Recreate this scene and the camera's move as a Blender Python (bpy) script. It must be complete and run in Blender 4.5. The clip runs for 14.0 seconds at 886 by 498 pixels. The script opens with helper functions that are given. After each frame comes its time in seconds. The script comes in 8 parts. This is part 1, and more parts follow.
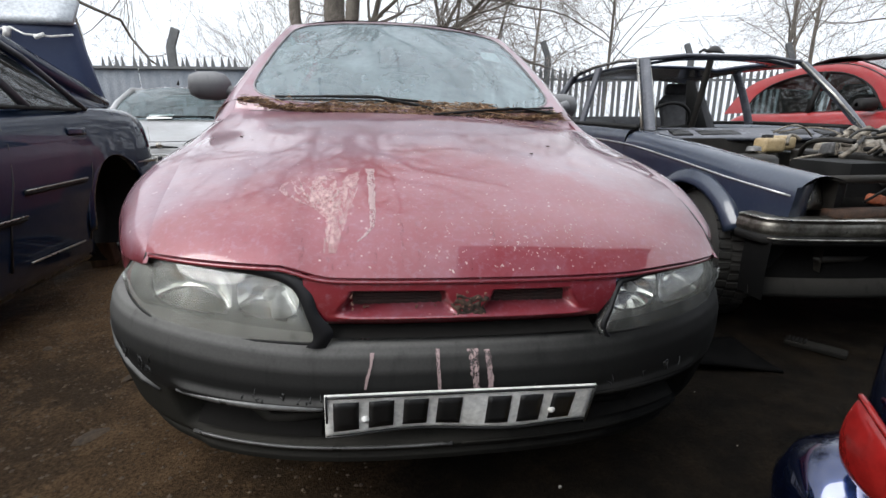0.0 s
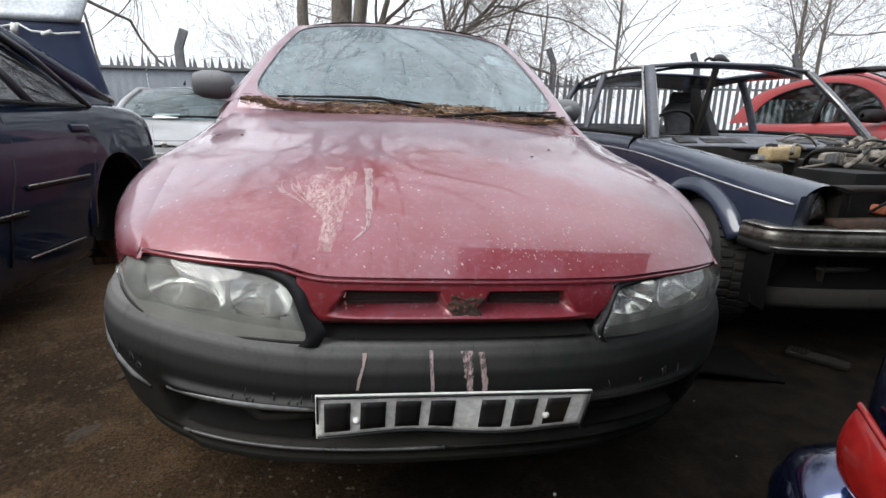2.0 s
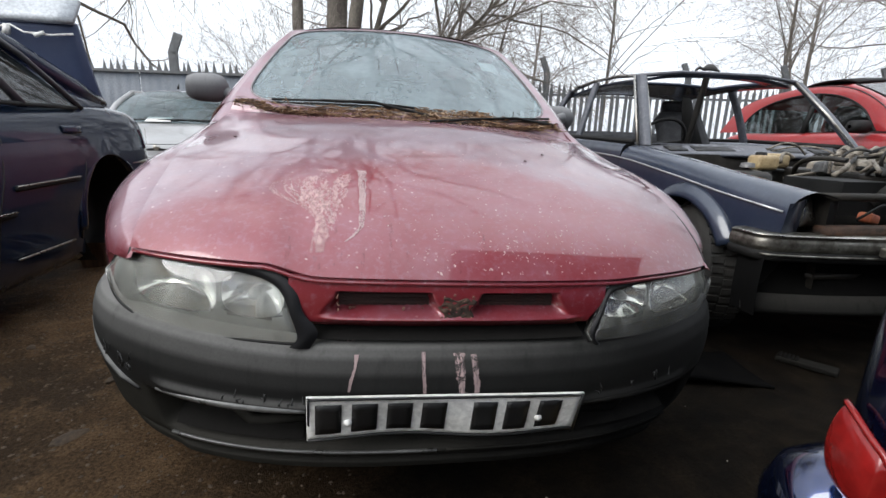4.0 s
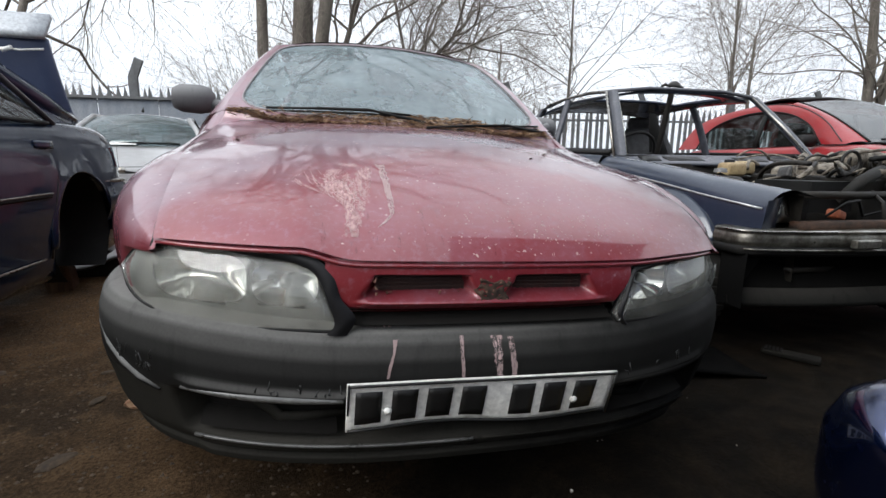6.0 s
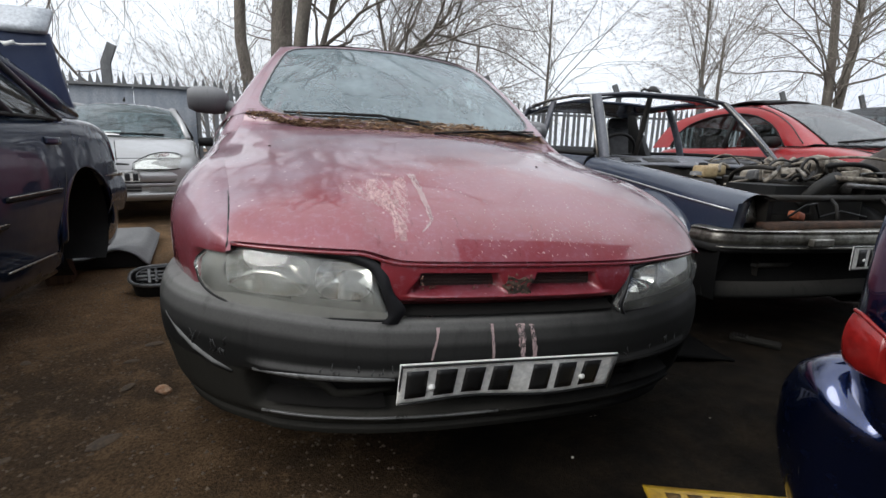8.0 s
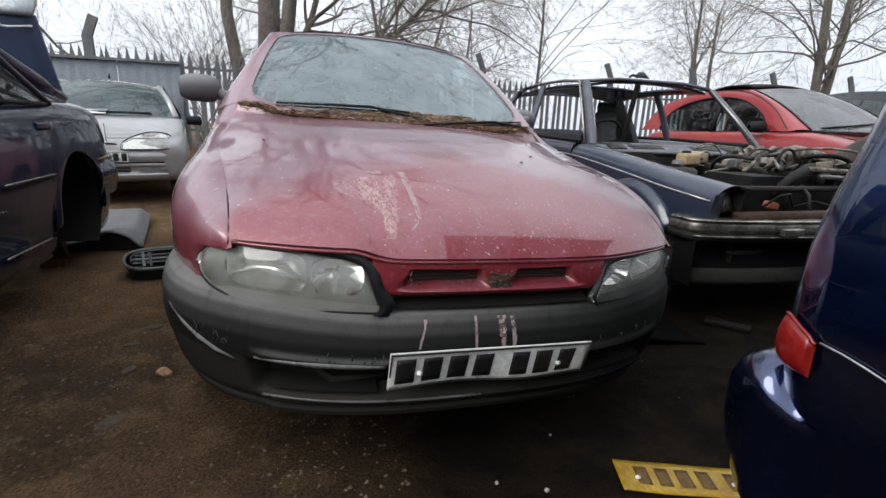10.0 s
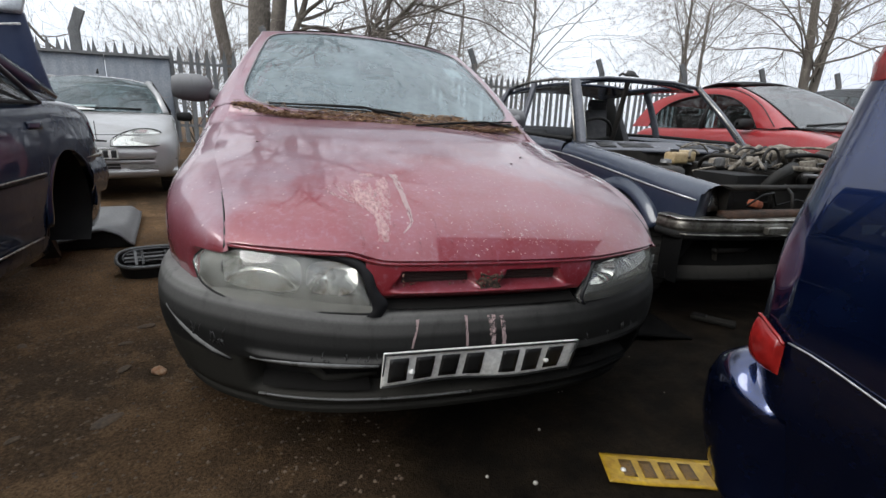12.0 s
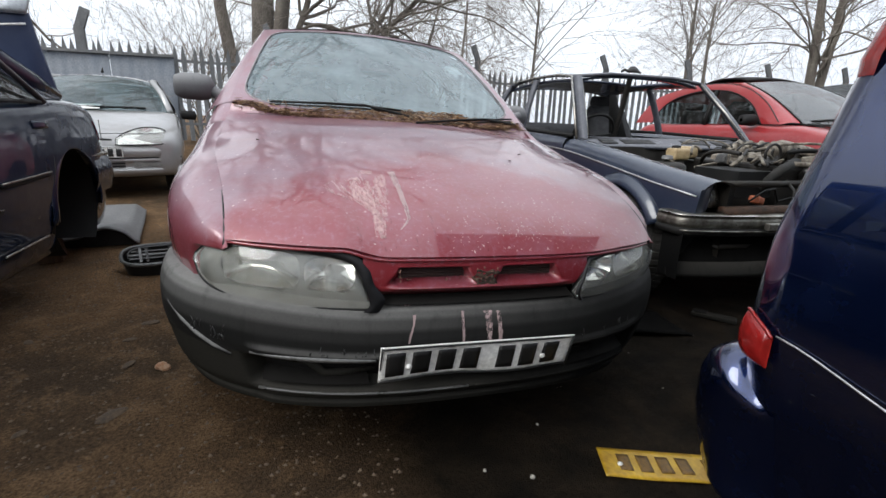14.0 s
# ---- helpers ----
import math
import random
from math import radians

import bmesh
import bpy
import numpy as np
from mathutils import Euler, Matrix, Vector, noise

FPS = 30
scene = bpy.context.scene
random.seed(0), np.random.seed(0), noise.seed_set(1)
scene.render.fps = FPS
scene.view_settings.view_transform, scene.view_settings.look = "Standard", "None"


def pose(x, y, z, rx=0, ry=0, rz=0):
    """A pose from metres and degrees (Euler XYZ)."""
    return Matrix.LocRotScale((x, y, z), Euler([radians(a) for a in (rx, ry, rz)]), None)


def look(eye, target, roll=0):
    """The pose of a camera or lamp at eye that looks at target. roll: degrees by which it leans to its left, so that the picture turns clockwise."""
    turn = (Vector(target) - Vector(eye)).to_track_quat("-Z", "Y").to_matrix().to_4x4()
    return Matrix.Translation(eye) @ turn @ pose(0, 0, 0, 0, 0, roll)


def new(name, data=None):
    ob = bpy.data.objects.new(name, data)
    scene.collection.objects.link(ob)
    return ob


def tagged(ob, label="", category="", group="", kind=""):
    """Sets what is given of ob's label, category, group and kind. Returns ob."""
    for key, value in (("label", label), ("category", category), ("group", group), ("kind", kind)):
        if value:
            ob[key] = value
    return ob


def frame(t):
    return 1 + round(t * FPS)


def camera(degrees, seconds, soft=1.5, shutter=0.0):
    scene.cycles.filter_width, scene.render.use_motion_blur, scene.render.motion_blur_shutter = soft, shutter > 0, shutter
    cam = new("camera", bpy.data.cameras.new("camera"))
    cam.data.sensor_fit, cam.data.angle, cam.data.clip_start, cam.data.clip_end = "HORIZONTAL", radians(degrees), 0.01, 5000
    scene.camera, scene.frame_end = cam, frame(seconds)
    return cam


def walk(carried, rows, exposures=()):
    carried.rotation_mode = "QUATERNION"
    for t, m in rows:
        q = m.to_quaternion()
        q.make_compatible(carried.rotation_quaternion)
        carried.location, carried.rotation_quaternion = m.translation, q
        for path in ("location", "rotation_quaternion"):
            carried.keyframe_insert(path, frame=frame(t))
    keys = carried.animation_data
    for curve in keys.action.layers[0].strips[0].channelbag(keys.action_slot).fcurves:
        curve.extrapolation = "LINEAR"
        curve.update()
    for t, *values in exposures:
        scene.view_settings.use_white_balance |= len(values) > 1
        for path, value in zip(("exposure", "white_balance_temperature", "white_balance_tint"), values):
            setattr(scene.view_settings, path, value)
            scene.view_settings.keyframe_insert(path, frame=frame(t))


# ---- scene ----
cam = camera(87.3, 14.0)
METRES, EYE, TILT, LEAN, TURN = 0.57, 0.90, -15.0, 0.0, -7.0
ROWS = [
    (0.0, 0.0, 0.0, 0.0, 0.0, 0.0, -0.0),
    (0.5, 0.0279, 0.008, -0.0067, 0.43, 0.14, 0.12),
    (1.0, 0.0327, 0.0141, -0.0089, 0.42, 0.47, -0.3),
    (1.5, 0.0319, 0.0163, -0.0117, 0.31, 0.67, -0.73),
    (2.0, 0.0231, 0.0168, -0.0137, 0.35, 0.59, -1.1),
    (2.5, 0.0283, 0.0119, -0.0115, 0.02, 0.86, -1.16),
    (3.0, 0.0326, 0.0103, -0.012, -0.26, 0.83, -1.48),
    (5.5, -0.0856, 0.0303, -0.1286, -1.67, 3.71, 0.02),
    (6.0, -0.1939, 0.0245, -0.1669, -4.47, 4.48, 0.45),
    (6.5, -0.3, -0.0174, -0.18, -4.47, 4.64, 0.72),
    (7.0, -0.3788, -0.0849, -0.1863, -4.83, 5.03, -0.17),
    (7.5, -0.4147, -0.1662, -0.1712, -6.61, 4.32, 0.31),
    (8.0, -0.4362, -0.225, -0.1451, -7.48, 3.35, 0.41),
    (10.5, -0.4411, -0.3793, -0.0593, -9.18, 0.35, 0.28),
    (11.0, -0.4457, -0.3925, -0.0506, -9.72, 0.22, 0.36),
    (11.5, -0.4485, -0.4048, -0.0445, -9.45, -0.44, -0.0),
    (12.0, -0.4435, -0.4169, -0.0412, -9.55, -0.05, 0.33),
    (12.5, -0.4396, -0.4277, -0.0373, -9.23, 0.18, 0.54),
    (13.0, -0.4289, -0.4356, -0.0381, -9.56, 0.26, 0.69),
    (13.5, -0.4169, -0.4402, -0.0397, -9.36, 0.13, 0.92),
    (14.0, -0.4133, -0.4431, -0.0462, -9.0, -0.37, 0.46),
]
walk(cam, [(t, pose(0, 0, EYE, TILT, LEAN, TURN) @ pose(METRES * x, METRES * y, METRES * z, 90 + pitch, roll, yaw)) for t, x, y, z, yaw, pitch, roll in ROWS],
     exposures=[(0.0, 0.19), (3.0, 0.17), (6.5, -0.01), (8.0, -0.08), (11.0, -0.08), (14.0, 0.04)])

# ---- world and light: a bright, even winter overcast ----
SUN_EL, SUN_ROT = radians(37), radians(246)
world = bpy.data.worlds.new("overcast_sky")
scene.world = world
world.use_nodes = True
wn, wl = world.node_tree.nodes, world.node_tree.links
wn.clear()
w_out = wn.new("ShaderNodeOutputWorld")
w_bg = wn.new("ShaderNodeBackground")
w_sky = wn.new("ShaderNodeTexSky")
w_sky.sky_type = 'NISHITA'
w_sky.sun_disc = False
w_sky.sun_elevation, w_sky.sun_rotation = SUN_EL, SUN_ROT
w_sky.dust_density, w_sky.air_density = 4.0, 1.0
w_hsv = wn.new("ShaderNodeHueSaturation")
w_hsv.inputs["Saturation"].default_value = 0.25
w_mul = wn.new("ShaderNodeMix")
w_mul.data_type, w_mul.blend_type = 'RGBA', 'MIX'
w_mul.inputs[0].default_value = 0.8
w_co = wn.new("ShaderNodeTexCoord")
w_map = wn.new("ShaderNodeMapping")
w_map.inputs["Scale"].default_value = (1.0, 1.0, 2.6)
w_noise = wn.new("ShaderNodeTexNoise")
w_noise.inputs["Scale"].default_value, w_noise.inputs["Detail"].default_value = 1.7, 4.0
w_ramp = wn.new("ShaderNodeValToRGB")
w_ramp.color_ramp.elements[0].position, w_ramp.color_ramp.elements[0].color = 0.34, (7.6, 8.2, 9.2, 1)
w_ramp.color_ramp.elements[1].position, w_ramp.color_ramp.elements[1].color = 0.66, (9.9, 10.5, 11.2, 1)
wl.new(w_co.outputs["Generated"], w_map.inputs["Vector"])
wl.new(w_map.outputs[0], w_noise.inputs["Vector"])
wl.new(w_noise.outputs["Fac"], w_ramp.inputs[0])
w_sep = wn.new("ShaderNodeSeparateXYZ")
w_up = wn.new("ShaderNodeMapRange")
w_up.inputs["To Min"].default_value, w_up.inputs["To Max"].default_value = 0.77, 1.44
w_grad = wn.new("ShaderNodeVectorMath")
w_grad.operation = 'SCALE'
wl.new(w_co.outputs["Generated"], w_sep.inputs[0])
wl.new(w_sep.outputs["Z"], w_up.inputs["Value"])
wl.new(w_sky.outputs[0], w_hsv.inputs["Color"])
wl.new(w_hsv.outputs[0], w_mul.inputs[6])
wl.new(w_ramp.outputs[0], w_mul.inputs[7])
wl.new(w_mul.outputs[2], w_grad.inputs[0])
wl.new(w_up.outputs[0], w_grad.inputs["Scale"])
wl.new(w_grad.outputs[0], w_bg.inputs["Color"])
wl.new(w_bg.outputs[0], w_out.inputs["Surface"])
w_bg.inputs["Strength"].default_value = 0.16

sun_data = bpy.data.lights.new("sun", 'SUN')
sun_data.energy, sun_data.angle, sun_data.color = 2.0, radians(35), (1.0, 0.985, 0.965)
sun = new("sun", sun_data)
sun.matrix_world = look((-9.0, -4.0, 7.5), (0, 0, 0))


# ---- materials ----
def material(name):
    m = bpy.data.materials.new(name)
    m.use_nodes = True
    n, l = m.node_tree.nodes, m.node_tree.links
    return m, n, l, n["Principled BSDF"]


def noise_node(n, l, scale, detail=4.0, rough=0.55, source="Object", stretch=(1, 1, 1)):
    co = n.new("ShaderNodeTexCoord")
    mp = n.new("ShaderNodeMapping")
    mp.inputs["Scale"].default_value = stretch
    tx = n.new("ShaderNodeTexNoise")
    tx.inputs["Scale"].default_value, tx.inputs["Detail"].default_value, tx.inputs["Roughness"].default_value = scale, detail, rough
    l.new(co.outputs[source], mp.inputs["Vector"])
    l.new(mp.outputs[0], tx.inputs["Vector"])
    return tx


def ramp_node(n, l, fac, stops):
    r = n.new("ShaderNodeValToRGB")
    e = r.color_ramp.elements
    while len(e) < len(stops):
        e.new(0.5)
    for el, (p, c) in zip(e, stops):
        el.position = p
        el.color = (c, c, c, 1) if isinstance(c, (int, float)) else (*c, 1)
    l.new(fac, r.inputs[0])
    return r


def mix_node(n, l, fac, a, b, blend='MIX'):
    m = n.new("ShaderNodeMix")
    m.data_type, m.blend_type = 'RGBA', blend
    for sock, v in ((m.inputs[0], fac), (m.inputs[6], a), (m.inputs[7], b)):
        if isinstance(v, (int, float)):
            sock.default_value = v
        elif isinstance(v, tuple):
            sock.default_value = (*v, 1) if len(v) == 3 else v
        else:
            l.new(v, sock)
    return m.outputs[2]


def bump(n, l, bsdf, height, strength=0.3, distance=0.002):
    b = n.new("ShaderNodeBump")
    b.inputs["Strength"].default_value, b.inputs["Distance"].default_value = strength, distance
    l.new(height, b.inputs["Height"])
    l.new(b.outputs[0], bsdf.inputs["Normal"])
    return b


def surface(name, col_a, col_b, scale=8.0, rough=(0.5, 0.8), fine=60.0, relief=0.2, depth=0.002, metallic=0.0, source="Object", stretch=(1, 1, 1)):
    """A worn surface: two colours mixed by a coarse noise, with grain and relief by a fine one."""
    m, n, l, b = material(name)
    big = noise_node(n, l, scale, 5.0, 0.6, source, stretch)
    small = noise_node(n, l, fine, 3.0, 0.6, source, stretch)
    r = ramp_node(n, l, big.outputs["Fac"], [(0.35, 0.0), (0.65, 1.0)])
    c = mix_node(n, l, r.outputs[0], col_a, col_b)
    g = ramp_node(n, l, small.outputs["Fac"], [(0.3, 0.72), (0.7, 1.12)])
    c = mix_node(n, l, 1.0, c, g.outputs[0], 'MULTIPLY')
    l.new(c, b.inputs["Base Color"])
    rr = ramp_node(n, l, big.outputs["Fac"], [(0.3, rough[0]), (0.7, rough[1])])
    l.new(rr.outputs[0], b.inputs["Roughness"])
    b.inputs["Metallic"].default_value = metallic
    if relief:
        bump(n, l, b, small.outputs["Fac"], relief, depth)
    return m


def paint(name, col, rough=0.35, coat=1.0, coat_rough=0.03, metallic=0.25, dust=0.25, dust_col=(0.30, 0.27, 0.24), specks=0.0, even=0.0, spec=0.5, coat_ior=1.5, dust_sheen=None):
    """Old car paint: pigment under a clear coat, with a film of dust (even: its share all over), water marks and
    specks; the last argument (from y, to y, share) adds dust towards the windscreen and painted sky sheen towards the
    sides.
    """
    m, n, l, b = material(name)
    big = noise_node(n, l, 2.2, 5.0, 0.62)
    mid = noise_node(n, l, 9.0, 6.0, 0.62)
    run = noise_node(n, l, 26.0, 4.0, 0.6, "Object", (1.0, 0.22, 0.22))
    fine = noise_node(n, l, 320.0, 2.0, 0.5)
    shade = ramp_node(n, l, big.outputs["Fac"], [(0.3, 0.88), (0.72, 1.10)])
    c = mix_node(n, l, 1.0, col, shade.outputs[0], 'MULTIPLY')
    film = ramp_node(n, l, mid.outputs["Fac"], [(0.38, even), (0.72, even + dust)])
    geo = n.new("ShaderNodeNewGeometry")
    sep = n.new("ShaderNodeSeparateXYZ")
    l.new(geo.outputs["Normal"], sep.inputs[0])
    settle = ramp_node(n, l, sep.outputs["Z"], [(0.15, 0.15), (0.75, 1.0)])
    film = mix_node(n, l, 1.0, film.outputs[0], settle.outputs[0], 'MULTIPLY')
    c = mix_node(n, l, film, c, dust_col)
    if dust_sheen:
        co = n.new("ShaderNodeTexCoord")
        axis = n.new("ShaderNodeSeparateXYZ")
        l.new(co.outputs["Object"], axis.inputs[0])
        wavy = n.new("ShaderNodeMath")
        wavy.operation = 'MULTIPLY_ADD'
        l.new(big.outputs["Fac"], wavy.inputs[0])
        wavy.inputs[1].default_value = 0.9
        # Rising to the sides: the sky's grazing sheen painted in with the dust.
        rim = n.new("ShaderNodeMath")
        rim.operation = 'MULTIPLY'
        l.new(axis.outputs["X"], rim.inputs[0])
        l.new(axis.outputs["X"], rim.inputs[1])
        side = n.new("ShaderNodeMath")
        side.operation = 'MULTIPLY_ADD'
        l.new(rim.outputs[0], side.inputs[0])
        side.inputs[1].default_value = 0.95
        l.new(axis.outputs["Y"], side.inputs[2])
        l.new(side.outputs[0], wavy.inputs[2])
        gather = ramp_node(n, l, wavy.outputs[0], [(dust_sheen[0] + 0.45, 0.0), (dust_sheen[1] + 0.45, dust_sheen[2])])
        patchy = ramp_node(n, l, mid.outputs["Fac"], [(0.30, 0.6), (0.65, 1.0)])
        lying = ramp_node(n, l, sep.outputs["Z"], [(0.0, 0.25), (0.65, 1.0)])
        heap = mix_node(n, l, 1.0, gather.outputs[0], patchy.outputs[0], 'MULTIPLY')
        heap = mix_node(n, l, 1.0, heap, lying.outputs[0], 'MULTIPLY')
        c = mix_node(n, l, heap, c, (0.250, 0.222, 0.262))
    streak = ramp_node(n, l, run.outputs["Fac"], [(0.60, 0.0), (0.80, dust * 0.5)])
    c = mix_node(n, l, streak.outputs[0], c, dust_col)
    if specks:
        vor = n.new("ShaderNodeTexVoronoi")
        vor.inputs["Scale"].default_value = 46.0
        co = n.new("ShaderNodeTexCoord")
        l.new(co.outputs["Object"], vor.inputs["Vector"])
        near = ramp_node(n, l, vor.outputs["Distance"], [(0.08, specks), (0.17, 0.0)])
        pick = ramp_node(n, l, mid.outputs["Fac"], [(0.49, 0.0), (0.60, 0.85)])
        k = mix_node(n, l, 1.0, near.outputs[0], pick.outputs[0], 'MULTIPLY')
        c = mix_node(n, l, k, c, (0.62, 0.50, 0.48))
    spot = noise_node(n, l, 75.0, 4.0, 0.7)
    c = mix_node(n, l, ramp_node(n, l, spot.outputs["Fac"], [(0.52, 0.0), (0.74, dust * 1.3)]).outputs[0], c, dust_col)
    c = mix_node(n, l, ramp_node(n, l, spot.outputs["Fac"], [(0.26, dust * 1.2), (0.42, 0.0)]).outputs[0], c, tuple(0.35 * q for q in col))
    l.new(c, b.inputs["Base Color"])
    rr = ramp_node(n, l, mid.outputs["Fac"], [(0.35, rough), (0.75, min(1.0, rough + 0.2))])
    l.new(rr.outputs[0], b.inputs["Roughness"])
    cr = ramp_node(n, l, mid.outputs["Fac"], [(0.4, coat_rough), (0.72, coat_rough + 0.09)])
    if dust_sheen:
        dull = n.new("ShaderNodeMath")
        dull.operation = 'MULTIPLY_ADD'
        l.new(heap, dull.inputs[0])
        dull.inputs[1].default_value = 0.03
        l.new(cr.outputs[0], dull.inputs[2])
        l.new(dull.outputs[0], b.inputs["Coat Roughness"])
    else:
        l.new(cr.outputs[0], b.inputs["Coat Roughness"])
    b.inputs["Metallic"].default_value = metallic
    b.inputs["Coat Weight"].default_value = coat
    b.inputs["Coat IOR"].default_value = coat_ior
    b.inputs["Specular IOR Level"].default_value = spec
    bump(n, l, b, fine.outputs["Fac"], 0.03, 0.001)
    return m


def glass(name, tint=(0.86, 0.93, 0.92), rough=0.02, haze=0.0, haze_col=(0.6, 0.65, 0.66), grain=5.0, spread=(0.8, 1.15)):
    """A thin pane: clear with a mirror gloss on it; haze is the share of dull film."""
    m = bpy.data.materials.new(name)
    m.use_nodes = True
    n, l = m.node_tree.nodes, m.node_tree.links
    n.clear()
    out = n.new("ShaderNodeOutputMaterial")
    tr = n.new("ShaderNodeBsdfTransparent")
    tr.inputs[0].default_value = (*tint, 1)
    gl = n.new("ShaderNodeBsdfGlossy")
    gl.inputs["Roughness"].default_value = rough
    lw = n.new("ShaderNodeLayerWeight")
    lw.inputs["Blend"].default_value = 0.5
    pw = n.new("ShaderNodeMath")
    pw.operation = 'POWER'
    l.new(lw.outputs["Facing"], pw.inputs[0])
    pw.inputs[1].default_value = 4.0
    fr = n.new("ShaderNodeMath")
    fr.operation = 'MULTIPLY_ADD'
    l.new(pw.outputs[0], fr.inputs[0])
    fr.inputs[1].default_value, fr.inputs[2].default_value = 0.90, 0.07
    ms = n.new("ShaderNodeMixShader")
    l.new(fr.outputs[0], ms.inputs[0])
    l.new(tr.outputs[0], ms.inputs[1])
    l.new(gl.outputs[0], ms.inputs[2])
    last = ms
    if haze:
        df = n.new("ShaderNodeBsdfDiffuse")
        df.inputs[0].default_value = (*haze_col, 1)
        tx = noise_node(n, l, grain, 6.0, 0.7, "Object", (1.0, 1.0, 0.5))
        rp = ramp_node(n, l, tx.outputs["Fac"], [(0.3, haze * spread[0]), (0.7, min(1.0, haze * spread[1]))])
        m2 = n.new("ShaderNodeMixShader")
        l.new(rp.outputs[0], m2.inputs[0])
        l.new(ms.outputs[0], m2.inputs[1])
        l.new(df.outputs[0], m2.inputs[2])
        last = m2
    l.new(last.outputs[0], out.inputs["Surface"])
    return m


RED = paint("dull_red_paint", (0.200, 0.0112, 0.0180), rough=0.40, coat_rough=0.03, metallic=0.15, dust=0.20, dust_col=(0.31, 0.222, 0.285), specks=0.7, even=0.055, coat_ior=1.5, dust_sheen=(0.36, 1.45, 0.56))
NAVY = paint("navy_paint", (0.010, 0.019, 0.042), rough=0.45, coat_rough=0.08, metallic=0.2, dust=0.16, dust_col=(0.066, 0.075, 0.094), even=0.04)
BLACKBLUE = paint("black_paint", (0.003, 0.010, 0.028), rough=0.35, coat=1.0, spec=0.12, coat_rough=0.02, coat_ior=1.5, metallic=0.0, dust=0.06, dust_col=(0.065, 0.085, 0.130), even=0.01)
FRAMEGREY = paint("dusty_window_frame_paint", (0.02, 0.022, 0.027), rough=0.5, coat=0.5, coat_rough=0.12, metallic=0.0, dust=0.2, dust_col=(0.11, 0.11, 0.12), even=0.2)
DUSTFRAME = paint("dusty_blue_frame_paint", (0.022, 0.027, 0.040), rough=0.55, coat=0.35, coat_rough=0.22, metallic=0.0, dust=0.3, dust_col=(0.20, 0.20, 0.215), even=0.30)
BENTPANEL = surface("dusty_bare_panel", (0.105, 0.092, 0.082), (0.060, 0.054, 0.050), 9.0, (0.55, 0.8), 70.0, 0.3, 0.002)
SILVER = paint("silver_paint", (0.36, 0.355, 0.35), rough=0.35, coat_rough=0.06, metallic=0.5, dust=0.2, dust_col=(0.33, 0.32, 0.30))
BRIGHTRED = paint("bright_red_paint", (0.27, 0.014, 0.018), rough=0.35, coat_rough=0.05, metallic=0.05, dust=0.2, dust_col=(0.36, 0.16, 0.14))
BLUE = paint("deep_blue_paint", (0.006, 0.017, 0.072), rough=0.17, coat_rough=0.012, metallic=0.9, dust=0.015, coat_ior=1.72, dust_col=(0.06, 0.07, 0.12))
DARKGREY = paint("dark_grey_paint", (0.02, 0.02, 0.022), rough=0.4, metallic=0.1)


def crust_mat(name, col_a, col_b, cover):
    """A dried, lacy film: crumbs of colour with the paint showing between."""
    m, n, l, b = material(name)
    fine = noise_node(n, l, 120.0, 5.0, 0.75, "Object", (1.6, 0.5, 0.6))
    mid = noise_node(n, l, 26.0, 5.0, 0.65, "Object", (1.4, 0.5, 0.6))
    l.new(mix_node(n, l, mid.outputs["Fac"], col_a, col_b), b.inputs["Base Color"])
    b.inputs["Roughness"].default_value = 0.85
    k = mix_node(n, l, 0.45, fine.outputs["Fac"], mid.outputs["Fac"])
    l.new(ramp_node(n, l, k, [(cover - 0.06, 0.0), (cover + 0.10, 0.72)]).outputs[0], b.inputs["Alpha"])
    return m


LIME = crust_mat("dried_bird_lime", (0.62, 0.46, 0.44), (0.50, 0.30, 0.30), 0.49)
STAIN = crust_mat("brown_drip_stain", (0.12, 0.035, 0.030), (0.17, 0.055, 0.042), 0.57)
LIME_PINK = crust_mat("pink_dried_run", (0.50, 0.40, 0.39), (0.40, 0.27, 0.27), 0.42)
def litter():
    """Dead needles: each one straw, tan or dark brown."""
    m, n, l, b = material("brown_needles")
    geo = n.new("ShaderNodeNewGeometry")
    fine = noise_node(n, l, 140.0, 3.0, 0.6)
    c = mix_node(n, l, ramp_node(n, l, geo.outputs["Random Per Island"], [(0.15, 0.0), (0.75, 1.0)]).outputs[0], (0.075, 0.045, 0.030), (0.29, 0.165, 0.085))
    c = mix_node(n, l, ramp_node(n, l, geo.outputs["Random Per Island"], [(0.84, 0.0), (0.97, 1.0)]).outputs[0], c, (0.56, 0.42, 0.28))
    g = ramp_node(n, l, fine.outputs["Fac"], [(0.3, 0.75), (0.7, 1.15)])
    l.new(mix_node(n, l, 1.0, c, g.outputs[0], 'MULTIPLY'), b.inputs["Base Color"])
    b.inputs["Roughness"].default_value = 0.9
    return m


NEEDLE = litter()
SPECK = surface("pale_dried_speck", (0.52, 0.38, 0.36), (0.42, 0.27, 0.26), 60.0, (0.8, 0.95), 200.0, 0.0)
PAPER = surface("sun_bleached_paper", (0.55, 0.60, 0.58), (0.42, 0.48, 0.47), 30.0, (0.8, 0.95), 120.0, 0.0)


